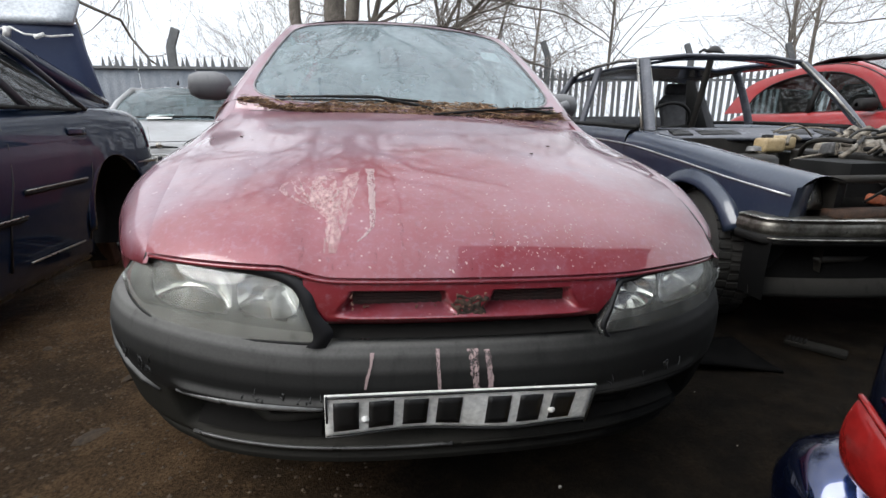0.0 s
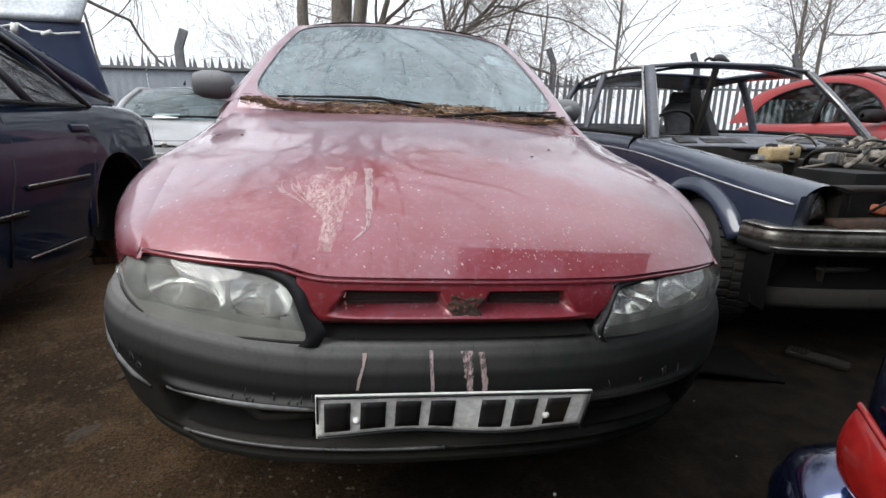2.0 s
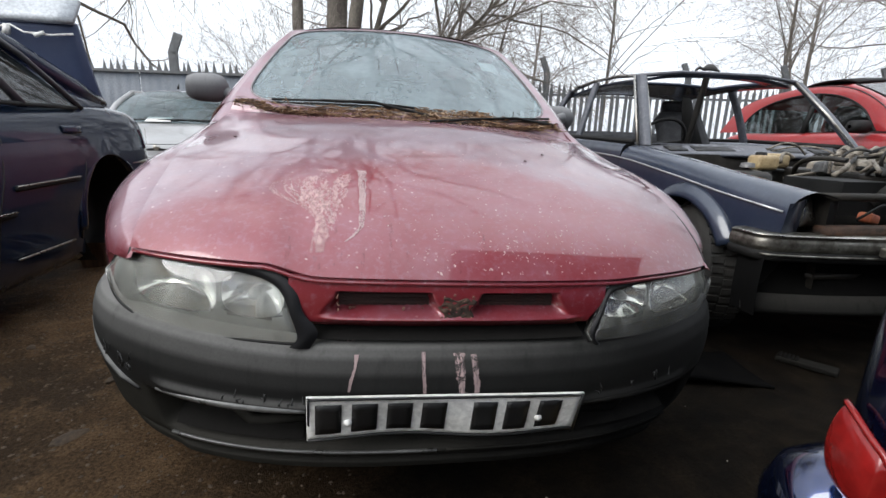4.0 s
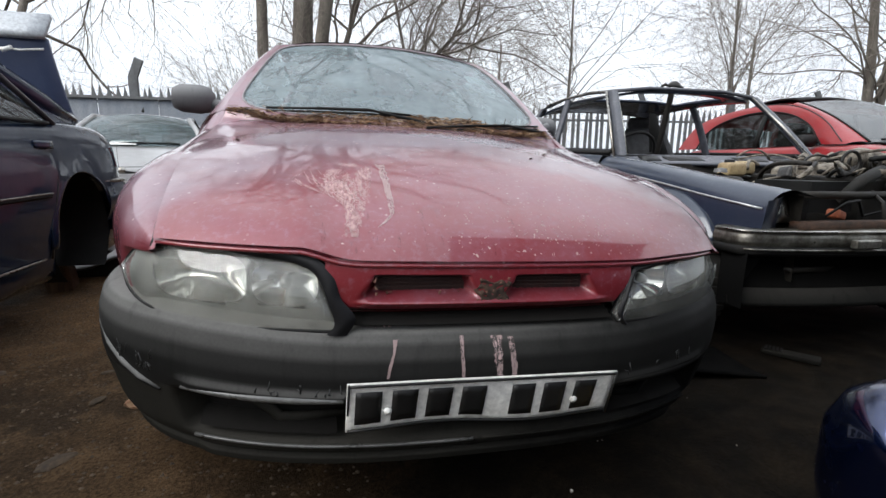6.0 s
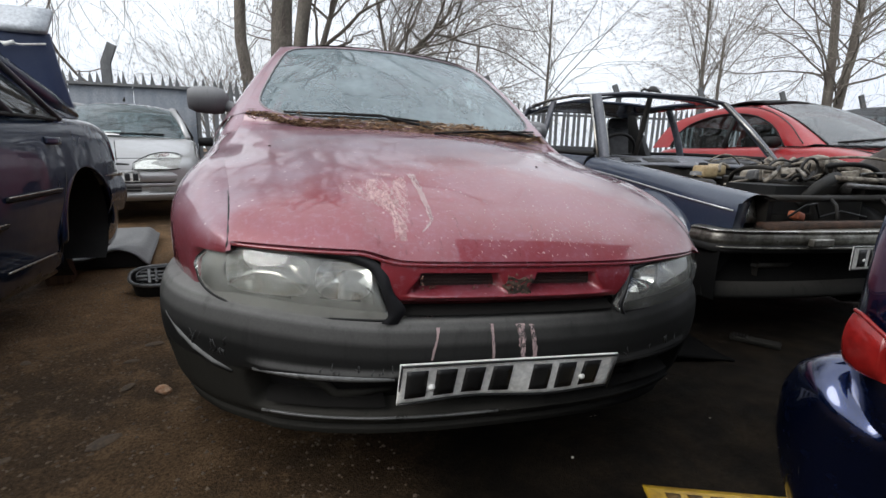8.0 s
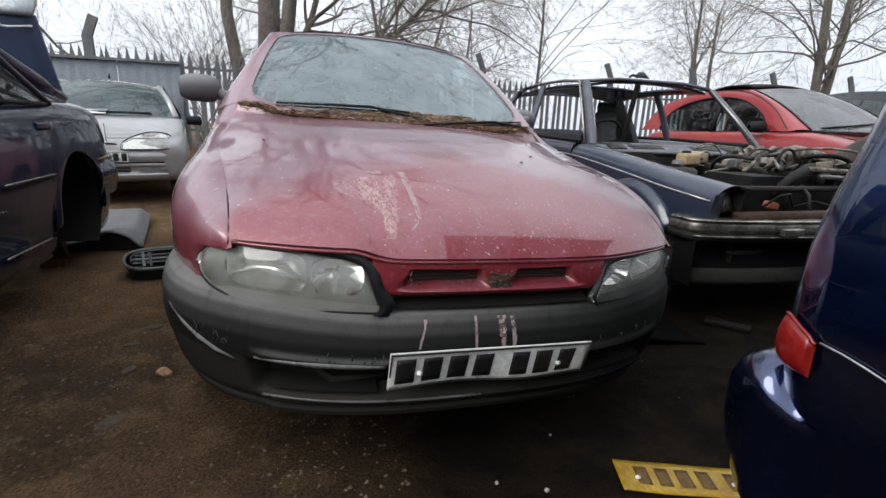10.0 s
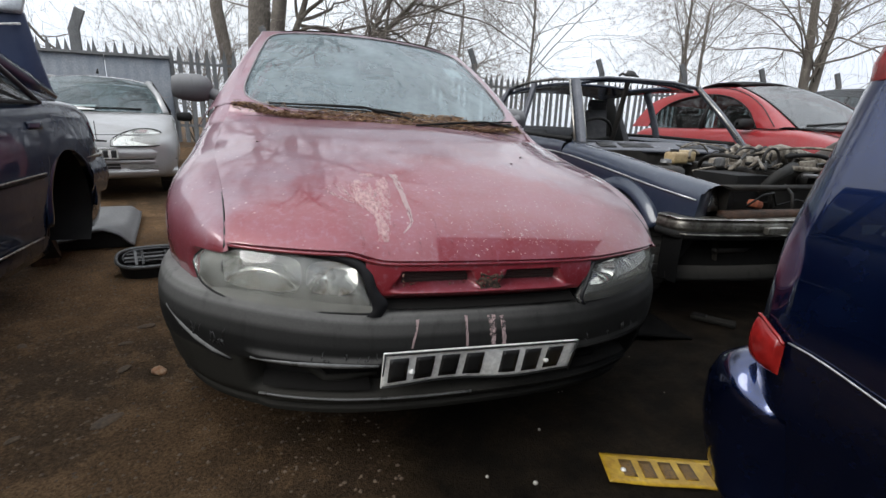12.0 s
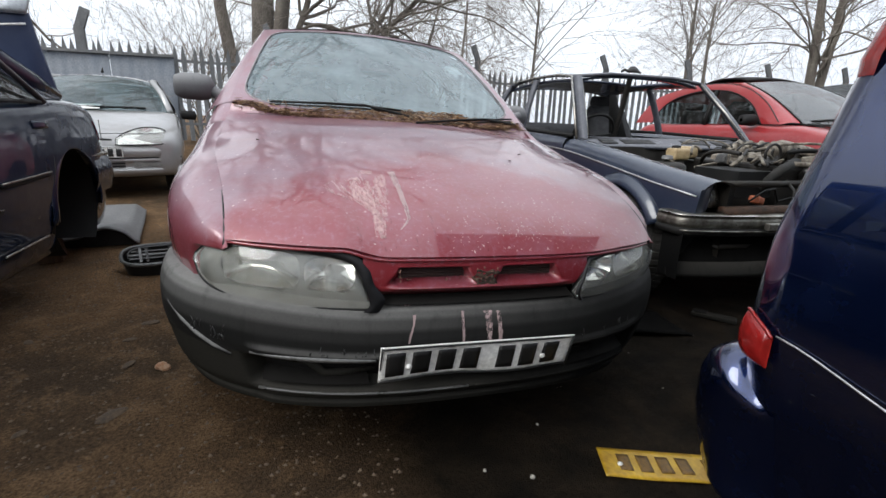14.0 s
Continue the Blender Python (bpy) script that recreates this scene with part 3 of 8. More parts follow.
def car_cabin(car, d, mat, glass_mat, half, sides=True, seats=True, front_glass=True):
    """Pillars, roof, panes and seats on the lower shell."""
    wb, wt, rt, rb = d["screen_base"], d["screen_top"], d["rear_top"], d["rear_base"]
    roof, rx, bx = d["roof"], d["roof_w"], d["belt_w"]
    zw, zr, belt = lerp(d["top"], wb) - 0.01, lerp(d["top"], rb) - 0.01, d["belt"]
    part("roof", grid(lambda u, v: Vector(((2 * u - 1) * rx, wt + (rt - wt) * v - 0.06 * (1 - (2 * u - 1) ** 2) * (1 - 2 * v), roof - 0.055 * abs(2 * u - 1) ** 2.6 - 0.05 * (2 * v - 1) ** 2)), 18, 18), mat, car)
    ze = roof - 0.10
    for s in (-1, 1):
        a0, a1 = Vector((s * bx, wb, zw)), Vector((s * rx, wt, ze + 0.01))
        c1, c0 = Vector((s * rx, rt, ze + 0.01)), Vector((s * bx, rb, zr))
        part("front_pillar", tube([a0, a0.lerp(a1, 0.5) + Vector((s * 0.015, -0.01, 0.025)), a1], d.get("a_pillar", 0.034), 8), mat, car)
        part("roof_rail", tube([a1, Vector((s * (rx + 0.012), (wt + rt) / 2, roof - 0.052)), c1], 0.034, 8), mat, car)
        part("rear_pillar", tube([c1, c1.lerp(c0, 0.5) + Vector((s * 0.015, 0, 0.02)), c0], d.get("c_pillar", 0.06), 8), mat, car)
        if sides:
            ym = d["mid_pillar"]
            b0, b1 = Vector((s * (bx + 0.03), ym, belt)), Vector((s * (rx + 0.01), ym + 0.05, roof - 0.055))
            part("middle_pillar", tube([b0, b1], 0.032, 6), BLACK, car)
            part("side_window", quad((s * (bx + 0.02), wb + 0.28, belt), b0, b1, (s * rx, wt + 0.05, ze + 0.03), 6, 6, 0.0), glass_mat, car)
            part("side_window", quad(b0, (s * (bx + 0.02), rb - 0.32, belt), (s * rx, rt - 0.05, ze + 0.03), b1, 6, 6, 0.0), glass_mat, car)
            part("window_seal", tube([(s * (bx + 0.035), wb + 0.24, belt), (s * (bx + 0.04), ym, belt - 0.01), (s * (bx + 0.03), rb - 0.25, belt)], 0.012, 6), BLACK, car)
    if front_glass:
        part("windscreen", grid(lambda u, v: Vector(((2 * u - 1) * (bx * (1 - v) + rx * v), wb + (wt - wb) * v - 0.16 * (1 - (2 * u - 1) ** 2) * (1 - 0.5 * v), zw + (ze + 0.05 - zw) * v + 0.03 * math.sin(math.pi * v) - 0.05 * v * (2 * u - 1) ** 2)), 14, 8), glass_mat, car)
        part("rear_window", quad((-bx + 0.05, rb, zr), (bx - 0.05, rb, zr), (rx - 0.03, rt, ze + 0.03), (-rx + 0.03, rt, ze + 0.03), 10, 6, 0.03), glass_mat, car)
    if seats:
        for sx in (-0.36, 0.36):
            for sy in (d["mid_pillar"] - 0.15, d["mid_pillar"] + 0.75):
                seat = part("seat_back", quad((sx - 0.23, sy, 0.45), (sx + 0.23, sy, 0.45), (sx + 0.20, sy + 0.18, belt + 0.15), (sx - 0.20, sy + 0.18, belt + 0.15), 6, 6, 0.04), CLOTH, car)
                solid(seat, 0.10, 0.0)
                part("headrest", lathe([(-0.11, 0.01), (-0.11, 0.05), (0.11, 0.05), (0.11, 0.01)], 12, 'X', (sx, sy + 0.2, belt + 0.23)), CLOTH, car)
        part("dashboard", box(bx * 1.8, 0.35, 0.2, (0, wb + 0.22, zw - 0.14)), BLACK, car)


def plate(parent, name, at, width, height, ground, bars, tilt=90.0, roll=0.0, turn=0.0, bow=0.0, layout=(), edged=True, ink=None):
    """A number plate with a thin border, plain bars for its characters and two bolts."""
    p = bpy.data.objects.new(name, None)
    scene.collection.objects.link(p)
    if parent:
        p.parent = parent
    p.matrix_local = pose(*at, 0, 0, turn) @ pose(0, 0, 0, tilt, 0, 0) @ pose(0, 0, 0, 0, 0, roll)
    wob = lambda x, y: bow * math.sin(x / width * 9.0) * (0.5 - y / height)
    q = part("panel", grid(lambda u, v: Vector(((u - 0.5) * width, (v - 0.5) * height, wob((u - 0.5) * width, (v - 0.5) * height))), 40, 8), ground, p)
    solid(q, 0.004)
    e = 0.0025
    for sy in (-1, 1) if edged else ():
        part("border", tube([((u / 20 - 0.5) * (width - 0.006), sy * (height / 2 - 0.003), 0.002 + wob((u / 20 - 0.5) * width, sy * height / 2)) for u in range(21)], e, 4), INK, p)
    for sx in (-1, 1) if edged else ():
        part("border", tube([(sx * (width / 2 - 0.003), -height / 2, 0.002), (sx * (width / 2 - 0.003), height / 2, 0.002)], e, 4), INK, p)
    for x in (-0.36 * width, 0.34 * width):
        part("bolt", lathe([(0.001, 0.008), (0.005, 0.007), (0.008, 0.001)], 10, 'Z', (x, -0.01, wob(x, 0))), WHITE, p)
    for x in layout:
        c = part("character_bar", grid(lambda u, v: Vector((x + (u - 0.5) * bars[0], (v - 0.5) * bars[1], 0.0012 + wob(x + (u - 0.5) * bars[0], (v - 0.5) * bars[1]))), 4, 4), ink or INK, p)
        solid(c, 0.001, 1.0)
    return p


# ---- ground ----
def ground_height(x, y):
    p = Vector((x, y, 0))
    near = smooth(30, 8, math.hypot(x, y))
    return 0.032 * max(0.0, min(y, 12.0) - 3.2) * smooth(3.2, 4.2, y) * smooth(60, 20, math.hypot(x, y)) + near * (0.045 * noise.noise(p * 0.45) + 0.012 * noise.noise(p * 2.3) + 0.005 * noise.noise(p * 9.0) - 0.012)


def build_ground():
    def axis(lo, hi, a, b, step):
        inner = np.arange(a, b + 1e-6, step).tolist()
        out, g = [], step
        v = b
        while v < hi:
            g *= 1.35
            v += g
            out.append(v)
        left, g, v = [], step, a
        while v > lo:
            g *= 1.35
            v -= g
            left.append(v)
        return left[::-1] + inner + out
    xs, ys = axis(-900, 900, -3.2, 3.2, 0.035), axis(-900, 900, -1.0, 5.0, 0.035)
    verts = [(x, y, ground_height(x, y)) for x in xs for y in ys]
    ny = len(ys)
    faces = [(i * ny + j, (i + 1) * ny + j, (i + 1) * ny + j + 1, i * ny + j + 1) for i in range(len(xs) - 1) for j in range(ny - 1)]
    me = bpy.data.meshes.new("ground")
    me.from_pydata(verts, [], faces)
    me.polygons.foreach_set("use_smooth", [True] * len(me.polygons))
    m, n, l, b = material("wet_trodden_dirt")
    big = noise_node(n, l, 0.9, 6.0, 0.62)
    mid = noise_node(n, l, 7.0, 6.0, 0.65)
    fine = noise_node(n, l, 105.0, 5.0, 0.7)
    co = n.new("ShaderNodeTexCoord")
    sep = n.new("ShaderNodeSeparateXYZ")
    l.new(co.outputs["Object"], sep.inputs[0])
    # The shade between the cars on the right is painted into the dirt.
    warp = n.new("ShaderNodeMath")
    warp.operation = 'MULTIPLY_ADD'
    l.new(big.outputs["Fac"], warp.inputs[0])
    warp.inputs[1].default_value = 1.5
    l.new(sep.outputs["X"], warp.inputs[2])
    right_shade = ramp_node(n, l, warp.outputs[0], [(0.22, 0.0), (0.85, 1.0)])
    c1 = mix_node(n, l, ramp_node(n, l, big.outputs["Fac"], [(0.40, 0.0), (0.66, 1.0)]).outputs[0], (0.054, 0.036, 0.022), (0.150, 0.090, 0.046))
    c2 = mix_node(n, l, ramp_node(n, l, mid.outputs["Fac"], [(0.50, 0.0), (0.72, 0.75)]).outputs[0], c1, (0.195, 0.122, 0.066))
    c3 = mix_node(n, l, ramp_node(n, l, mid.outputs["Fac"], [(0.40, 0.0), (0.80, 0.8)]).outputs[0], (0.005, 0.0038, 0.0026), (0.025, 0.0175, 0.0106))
    c2 = mix_node(n, l, right_shade.outputs[0], c2, c3)
    g = ramp_node(n, l, fine.outputs["Fac"], [(0.3, 0.34), (0.72, 1.7)])
    l.new(mix_node(n, l, 1.0, c2, g.outputs[0], 'MULTIPLY'), b.inputs["Base Color"])
    l.new(ramp_node(n, l, big.outputs["Fac"], [(0.35, 0.62), (0.6, 0.95)]).outputs[0], b.inputs["Roughness"])
    b.inputs["Specular IOR Level"].default_value = 0.06
    h = mix_node(n, l, 0.5, mid.outputs["Fac"], fine.outputs["Fac"])
    bump(n, l, b, h, 0.9, 0.02)
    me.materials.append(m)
    tagged(new("ground", me), "dark brown trodden dirt of the yard, damp in patches, shade painted in at right", "ground", kind="structure")


build_ground()


def pebbles(name, label, count, size, mat, area, seed):
    """Small stones and crumbs, too many to count, strewn over the dirt."""
    rng = random.Random(seed)
    verts, faces = [], []
    for _ in range(count):
        x, y = rng.uniform(*area[:2]), rng.uniform(*area[2:])
        s = size * rng.uniform(0.35, 1.0) ** 2
        z = ground_height(x, y)
        k = len(verts)
        a0 = rng.uniform(0, 6.28)
        for a, r, h in [(0, 1, .3), (1.3, .8, .2), (2.6, 1.1, .35), (3.9, .9, .2), (5.1, 1, .3)]:
            verts.append((x + s * r * math.cos(a + a0), y + s * r * math.sin(a + a0), z + s * h - 0.001))
        verts.append((x + s * 0.1, y, z + s * rng.uniform(0.6, 1.0)))
        verts.append((x, y, z - s * 0.4))
        for i in range(5):
            faces += [(k + i, k + (i + 1) % 5, k + 5), (k + (i + 1) % 5, k + i, k + 6)]
    me = bpy.data.meshes.new(name)
    me.from_pydata(verts, [], faces)
    me.materials.append(mat)
    tagged(new(name, me), label, "gravel", kind="stuff")


GRIT = surface("brown_grit", (0.06, 0.040, 0.027), (0.17, 0.125, 0.085), 30.0, (0.8, 1.0), 90.0, 0.2)
PALE = surface("pale_stone", (0.42, 0.40, 0.36), (0.25, 0.22, 0.18), 30.0, (0.6, 0.9), 90.0, 0.2)
pebbles("grit", "small brown stones and crumbs strewn over the dirt", 11000, 0.0080, GRIT, (-2.5, -0.05, 0.2, 4.2), 3)
pebbles("pale_chips", "pale chips of glass and stone scattered on the dirt", 110, 0.0034, PALE, (-2.0, 2.4, 0.4, 3.5), 5)



# ---- plain dark walls closing the yard behind, added unseen to cut light ----
def build_shade_walls():
    w = part("wall_south", box(10.0, 0.25, 4.2, (5.2, -3.95, 2.1)), SHEETDARK, smooth=False)
    tagged(w, "dark plain unseen wall added behind to cut light", "wall", kind="structure")
    w = part("wall_west", box(12.0, 0.25, 1.3, (-5.8, -3.95, 0.65)), SHEETDARK, smooth=False)
    tagged(w, "low dark plain unseen wall added behind to cut light", "wall", kind="structure")


SHEETDARK = surface("shade_wall_board", (0.03, 0.03, 0.03), (0.05, 0.048, 0.045), 2.0, (0.7, 0.9), 30.0, 0.2, 0.002)
build_shade_walls()


# ---- palisade fence ----
FENCE_RUNS = ((Vector((-16.0, 12.5, 0.27)), Vector((-3.0, 12.0, 0.27)), True), (Vector((-2.98, 12.0, 0.27)), Vector((6.4, 13.0, 0.29)), False), (Vector((6.4, 13.0, 0.29)), Vector((21.0, 10.6, 0.29)), False))


def build_fence(FA, FB, sheets):
    f = thing("palisade_fence", "grey galvanised steel palisade fence with pointed pales", "fence")
    f["kind"] = "structure"
    run = (FB - FA).normalized()
    nrm = Vector((run.y, -run.x, 0))
    ang = math.atan2(run.y, run.x)
    me = None
    pitch, total = 0.176, (FB - FA).length
    pale_w, top = 0.092, 2.15
    bm = bmesh.new()
    ring = []
    for y in (0.0, 0.012):
        ring.append([bm.verts.new((x, y - 0.010 * (abs(x) < 0.01), z)) for x, z in ((-pale_w / 2, 0.08), (0, 0.08), (pale_w / 2, 0.08), (pale_w / 2, 1.92), (0.0, top), (-pale_w / 2, 1.92))])
    bm.faces.new(ring[0])
    bm.faces.new(ring[1][::-1])
    for k in range(6):
        bm.faces.new((ring[0][k], ring[0][(k + 1) % 6], ring[1][(k + 1) % 6], ring[1][k]))
    first = part("pale", bm, FENCE, f, smooth=False)
    me = first.data
    rng = random.Random(11)
    count = int(total / pitch)
    for k in range(count):
        p = FA + run * (k * pitch)
        ob = first if k == 0 else new("pale", me)
        if k:
            ob.parent = f
        if rng.random() < 0.03:
            ob.matrix_local = pose(p.x, p.y, FA.z - 0.35, 0, 0, math.degrees(ang))
            continue
        ob.matrix_local = pose(p.x, p.y, FA.z + rng.uniform(-0.03, 0.03), rng.gauss(0, 0.5), rng.gauss(0, 0.8), math.degrees(ang) + rng.gauss(0, 2))
    for z in (0.45, 1.80):
        rail = part("rail", box(total, 0.05, 0.06, (0, 0, 0)), FENCE, f, smooth=False)
        rail.matrix_local = Matrix.Translation((FA + FB) / 2 + nrm * -0.035 + Vector((0, 0, z))) @ Matrix.Rotation(ang, 4, 'Z')
    for s in np.arange(0.45 if sheets else 2.05, total, 2.69):
        p = FA + run * s + nrm * -0.08
        post = part("fence_post", box(0.19 if sheets else 0.15, 0.07, 2.36, (0, 0, 1.18)), FENCE, f, smooth=False)
        post.matrix_local = Matrix.Translation(p) @ Matrix.Rotation(ang, 4, 'Z')
        arm = part("post_arm", box(0.18 if sheets else 0.14, 0.07, 0.46, ((0.075 if sheets else -0.075), 0, 2.53), None, (0, (22 if sheets else -24), 0)), FENCE, post, smooth=False)
    if sheets:
        cap = part("top_rail", box(total, 0.05, 0.055, (0, 0, 0)), FENCE, f, smooth=False)
        cap.matrix_local = Matrix.Translation((FA + FB) / 2 + nrm * 0.09 + Vector((0, 0, 1.885))) @ Matrix.Rotation(ang, 4, 'Z')
    for k in range(10 if sheets else 0):
        a = FA + run * (total - 0.64 - k * 1.25) + nrm * 0.06
        sh = part("sheet_panel", grid(lambda u, v: Vector(((u - 0.5) * 1.24, 0.006 * math.sin(u * 40), v * 1.86 + 0.02 * math.sin(k * 7.0))), 40, 2), SHEET, f)
        sh.matrix_local = Matrix.Translation(a) @ Matrix.Rotation(ang + 0.01 * math.sin(k * 5.0), 4, 'Z')
        solid(sh, 0.004)


for run_ends in FENCE_RUNS:
    build_fence(*run_ends)


# ---- bare winter trees ----
def grow(verts, faces, p, d, length, r, level, rng, crook, droop, sides, spread, kids, bare=0.35):
    """One branch as a tapered bar, with its children."""
    steps = max(3, int(length / (0.28 if level < 2 else 0.16)))
    steps = min(steps, 9 if level < 2 else 5)
    pts, rad = [p.copy()], [r]
    d = d.normalized()
    for i in range(steps):
        k = Vector((rng.gauss(0, 1), rng.gauss(0, 1), rng.gauss(0, 1))) * crook
        d = (d + k + Vector((0, 0, droop[min(level, len(droop) - 1)]))).normalized()
        p = p + d * (length / steps)
        pts.append(p.copy())
        rad.append(r * (1 - 0.72 * (i + 1) / steps) if level else r * (1 - 0.5 * (i + 1) / steps))
    base = len(verts)
    n = sides[min(level, len(sides) - 1)]
    side = d.orthogonal().normalized()
    for q, (pt, rr) in enumerate(zip(pts, rad)):
        t = (pts[min(q + 1, steps)] - pts[max(q - 1, 0)]).normalized()
        side = (side - t * side.dot(t)).normalized()
        up = t.cross(side)
        for k in range(n):
            a = 2 * math.pi * k / n
            verts.append(tuple(pt + (side * math.cos(a) + up * math.sin(a)) * max(rr, 0.0028)))
    for q in range(steps):
        for k in range(n):
            faces.append((base + q * n + k, base + q * n + (k + 1) % n, base + (q + 1) * n + (k + 1) % n, base + (q + 1) * n + k))
    if level >= len(kids):
        return []
    out = []
    for c in range(kids[level]):
        t = rng.uniform(0.25 if level else bare, 1.0) if c < kids[level] - 1 else 1.0
        q = min(int(t * steps), steps - 1)
        pt = pts[q].lerp(pts[q + 1], t * steps - q if t < 1 else 1.0)
        ax = (pts[q + 1] - pts[q]).normalized()
        off = ax.orthogonal().normalized()
        off.rotate(Matrix.Rotation(rng.uniform(0, 6.283), 3, ax))
        an = radians(rng.uniform(*spread[min(level, len(spread) - 1)])) * (0.4 if t == 1.0 else 1.0)
        nd = ax * math.cos(an) + off * math.sin(an)
        out.append((pt, nd, length * rng.uniform(0.45, 0.78) * (1.0 - 0.25 * t if level else 1.0), rad[q] * rng.uniform(0.45, 0.66)))
    return out


def tree(name, label, at, height, radius, stems, seed, thin=1.0, crook=0.12, kids=(7, 6, 5, 4), droop=(0.02, 0.0, -0.02, -0.05), spread=((30, 70), (30, 75), (25, 70)), reach=0.62, bare=0.35, sway=0.35):
    rng = random.Random(seed)
    t = thing(name, label, "tree", at)
    tv, tf, cv, cf = [], [], [], []
    limbs = []
    for lean, turn, h, r in stems:
        d = Vector((math.sin(radians(lean)) * math.cos(radians(turn)), math.sin(radians(lean)) * math.sin(radians(turn)), math.cos(radians(lean))))
        limbs += grow(tv, tf, Vector((0.12 * math.cos(radians(turn)) * (len(stems) > 1), 0.12 * math.sin(radians(turn)) * (len(stems) > 1), -0.1)), d, h, r, 0, rng, crook * sway, droop, (12,), spread, kids[:1], bare)
    level = 1
    while limbs and level <= len(kids):
        nxt = []
        for p, d, ln, r in limbs:
            dst = (tv, tf) if level == 1 else (cv, cf)
            nxt += grow(*dst, p, d, ln * (reach / 0.62), r * (thin if level == 1 else 1.0), level, rng, crook, droop, (10, 7, 5, 4, 3), spread, kids)
        limbs, level = nxt, level + 1
    for nm, v, f, m in (("trunk", tv, tf, BARK), ("crown", cv, cf, TWIG)):
        me = bpy.data.meshes.new(nm)
        me.from_pydata(v, [], f)
        me.polygons.foreach_set("use_smooth", [True] * len(me.polygons))
        me.materials.append(m)
        ob = new(nm, me)
        ob.parent = t
    return t


tree("bare_tree", "old many-stemmed bare tree with crooked limbs behind the fence", (-1.55, 13.9, 0.2), 9, 0.3,
     [(1, 10, 12.5, 0.33), (9, 180, 11.0, 0.18), (12, 5, 12.0, 0.21), (30, 0, 6.0, 0.12), (44, 352, 6.6, 0.10), (58, 8, 6.0, 0.085)], 21, crook=0.22, kids=(15, 6, 6, 4), droop=(0.02, -0.02, -0.06, -0.10), reach=0.62, bare=0.52)
tree("bare_tree", "bare tree with a dense crown of fine crooked twigs", (2.4, 15.6, 0.2), 7, 0.1, [(4, 200, 6.5, 0.075), (16, 340, 5.6, 0.05)], 44, thin=0.7, crook=0.16, kids=(14, 7, 6, 4), droop=(0.02, -0.02, -0.05, -0.08))
tree("bare_tree", "bare tree with long drooping twigs over the fence", (-8.7, 13.6, 0.2), 7, 0.1, [(10, 0, 8.2, 0.13)], 63, thin=0.85, crook=0.42, kids=(12, 6, 4, 3), droop=(0.0, -0.06, -0.16, -0.20), reach=0.70, bare=0.50)
tree("bare_tree", "tall bare twin-stemmed tree beyond the yard", (15.75, 11.9, 0), 9, 0.25, [(4, 190, 7.6, 0.17), (0.5, 20, 8.0, 0.16)], 5, thin=0.42, sway=0.10, crook=0.17, kids=(20, 8, 6, 4), droop=(0.02, -0.02, -0.05, -0.08))
tree("bare_tree", "slender young bare tree behind the fence", (6.5, 13.8, 0), 6, 0.1, [(2, 30, 6.4, 0.055)], 8, thin=0.6, sway=0.2, crook=0.10, kids=(15, 6, 5), spread=((25, 55), (25, 60), (25, 60)))
tree("bare_tree", "slender bare tree with fine upright twigs", (12.9, 14.5, 0), 8, 0.12, [(2, 30, 8.0, 0.065)], 9, thin=0.6, sway=0.2, crook=0.09, kids=(18, 6, 5, 3), spread=((30, 55), (25, 50), (25, 60)))
tree("bare_tree", "thin bare thicket tree with many fine twigs", (-2.75, 13.4, 0.2), 5, 0.06, [(8, 180, 2.3, 0.03), (12, 20, 2.5, 0.03), (20, 300, 2.1, 0.026), (5, 90, 2.5, 0.03), (15, 150, 2.2, 0.026), (26, 170, 2.0, 0.024)], 31, crook=0.14, kids=(10, 6, 4), spread=((20, 50), (20, 50), (20, 60)))
tree("bare_tree", "wide bare tree far beyond the fence", (21.0, 22.0, 0), 9, 0.2, [(3, 30, 7.5, 0.12), (12, 200, 7.0, 0.09)], 17, thin=0.6, crook=0.12, kids=(12, 7, 5, 4))
tree("bare_tree", "far bare tree with a fine grey crown", (9.0, 30.0, 0), 9, 0.2, [(3, 30, 8.5, 0.11)], 51, thin=0.6, crook=0.12, kids=(14, 7, 6, 4))


# ---- the red hatchback ----
HX, HY = 0.128, 0.796          # the middle of its nose
A_N, W_N, L_N = 2.7, 0.815, 0.68


def nose(x):
    """How far the nose lies back at x."""
    return L_N * (1 - (max(0.0, 1 - (abs(x) / W_N) ** A_N)) ** (1 / A_N))


def nose_width(y):
    return W_N * (1 - max(0.0, 1 - y / L_N) ** A_N) ** (1 / A_N) if y < L_N else W_N + 0.035 * smooth(L_N, 1.5, y)


BONNET = [(0.0, 0.624), (0.02, 0.646), (0.06, 0.677), (0.14, 0.720), (0.3, 0.783), (0.5, 0.838), (0.84, 0.908), (1.06, 0.945), (1.3, 0.975)]


def bonnet_z(x, y):
    e = max(0.0, y - nose(x))
    z = lerp(BONNET, e) + (0.020 * smooth(-0.285, -0.350, x) + 0.005 * smooth(0.30, 0.45, x)) * smooth(0.3, 0.0, e) - 0.030 * (abs(x) / 0.7) ** 2 * smooth(0.1, 0.7, e)
    z += 0.010 * math.exp(-(((x + 0.300) / 0.030) ** 2 + ((e - 0.015) / 0.022) ** 2))      # a bulge in the lip
    return z + (0.028 if x < 0 else 0.008) * smooth(0.80, 1.20, y) * smooth(0.35, 0.75, abs(x))      # swept up towards the pillars


def bonnet_edge(y):
    return 0.600 + 0.098 * smooth(0.05, 0.85, y)


SHAPES = {}


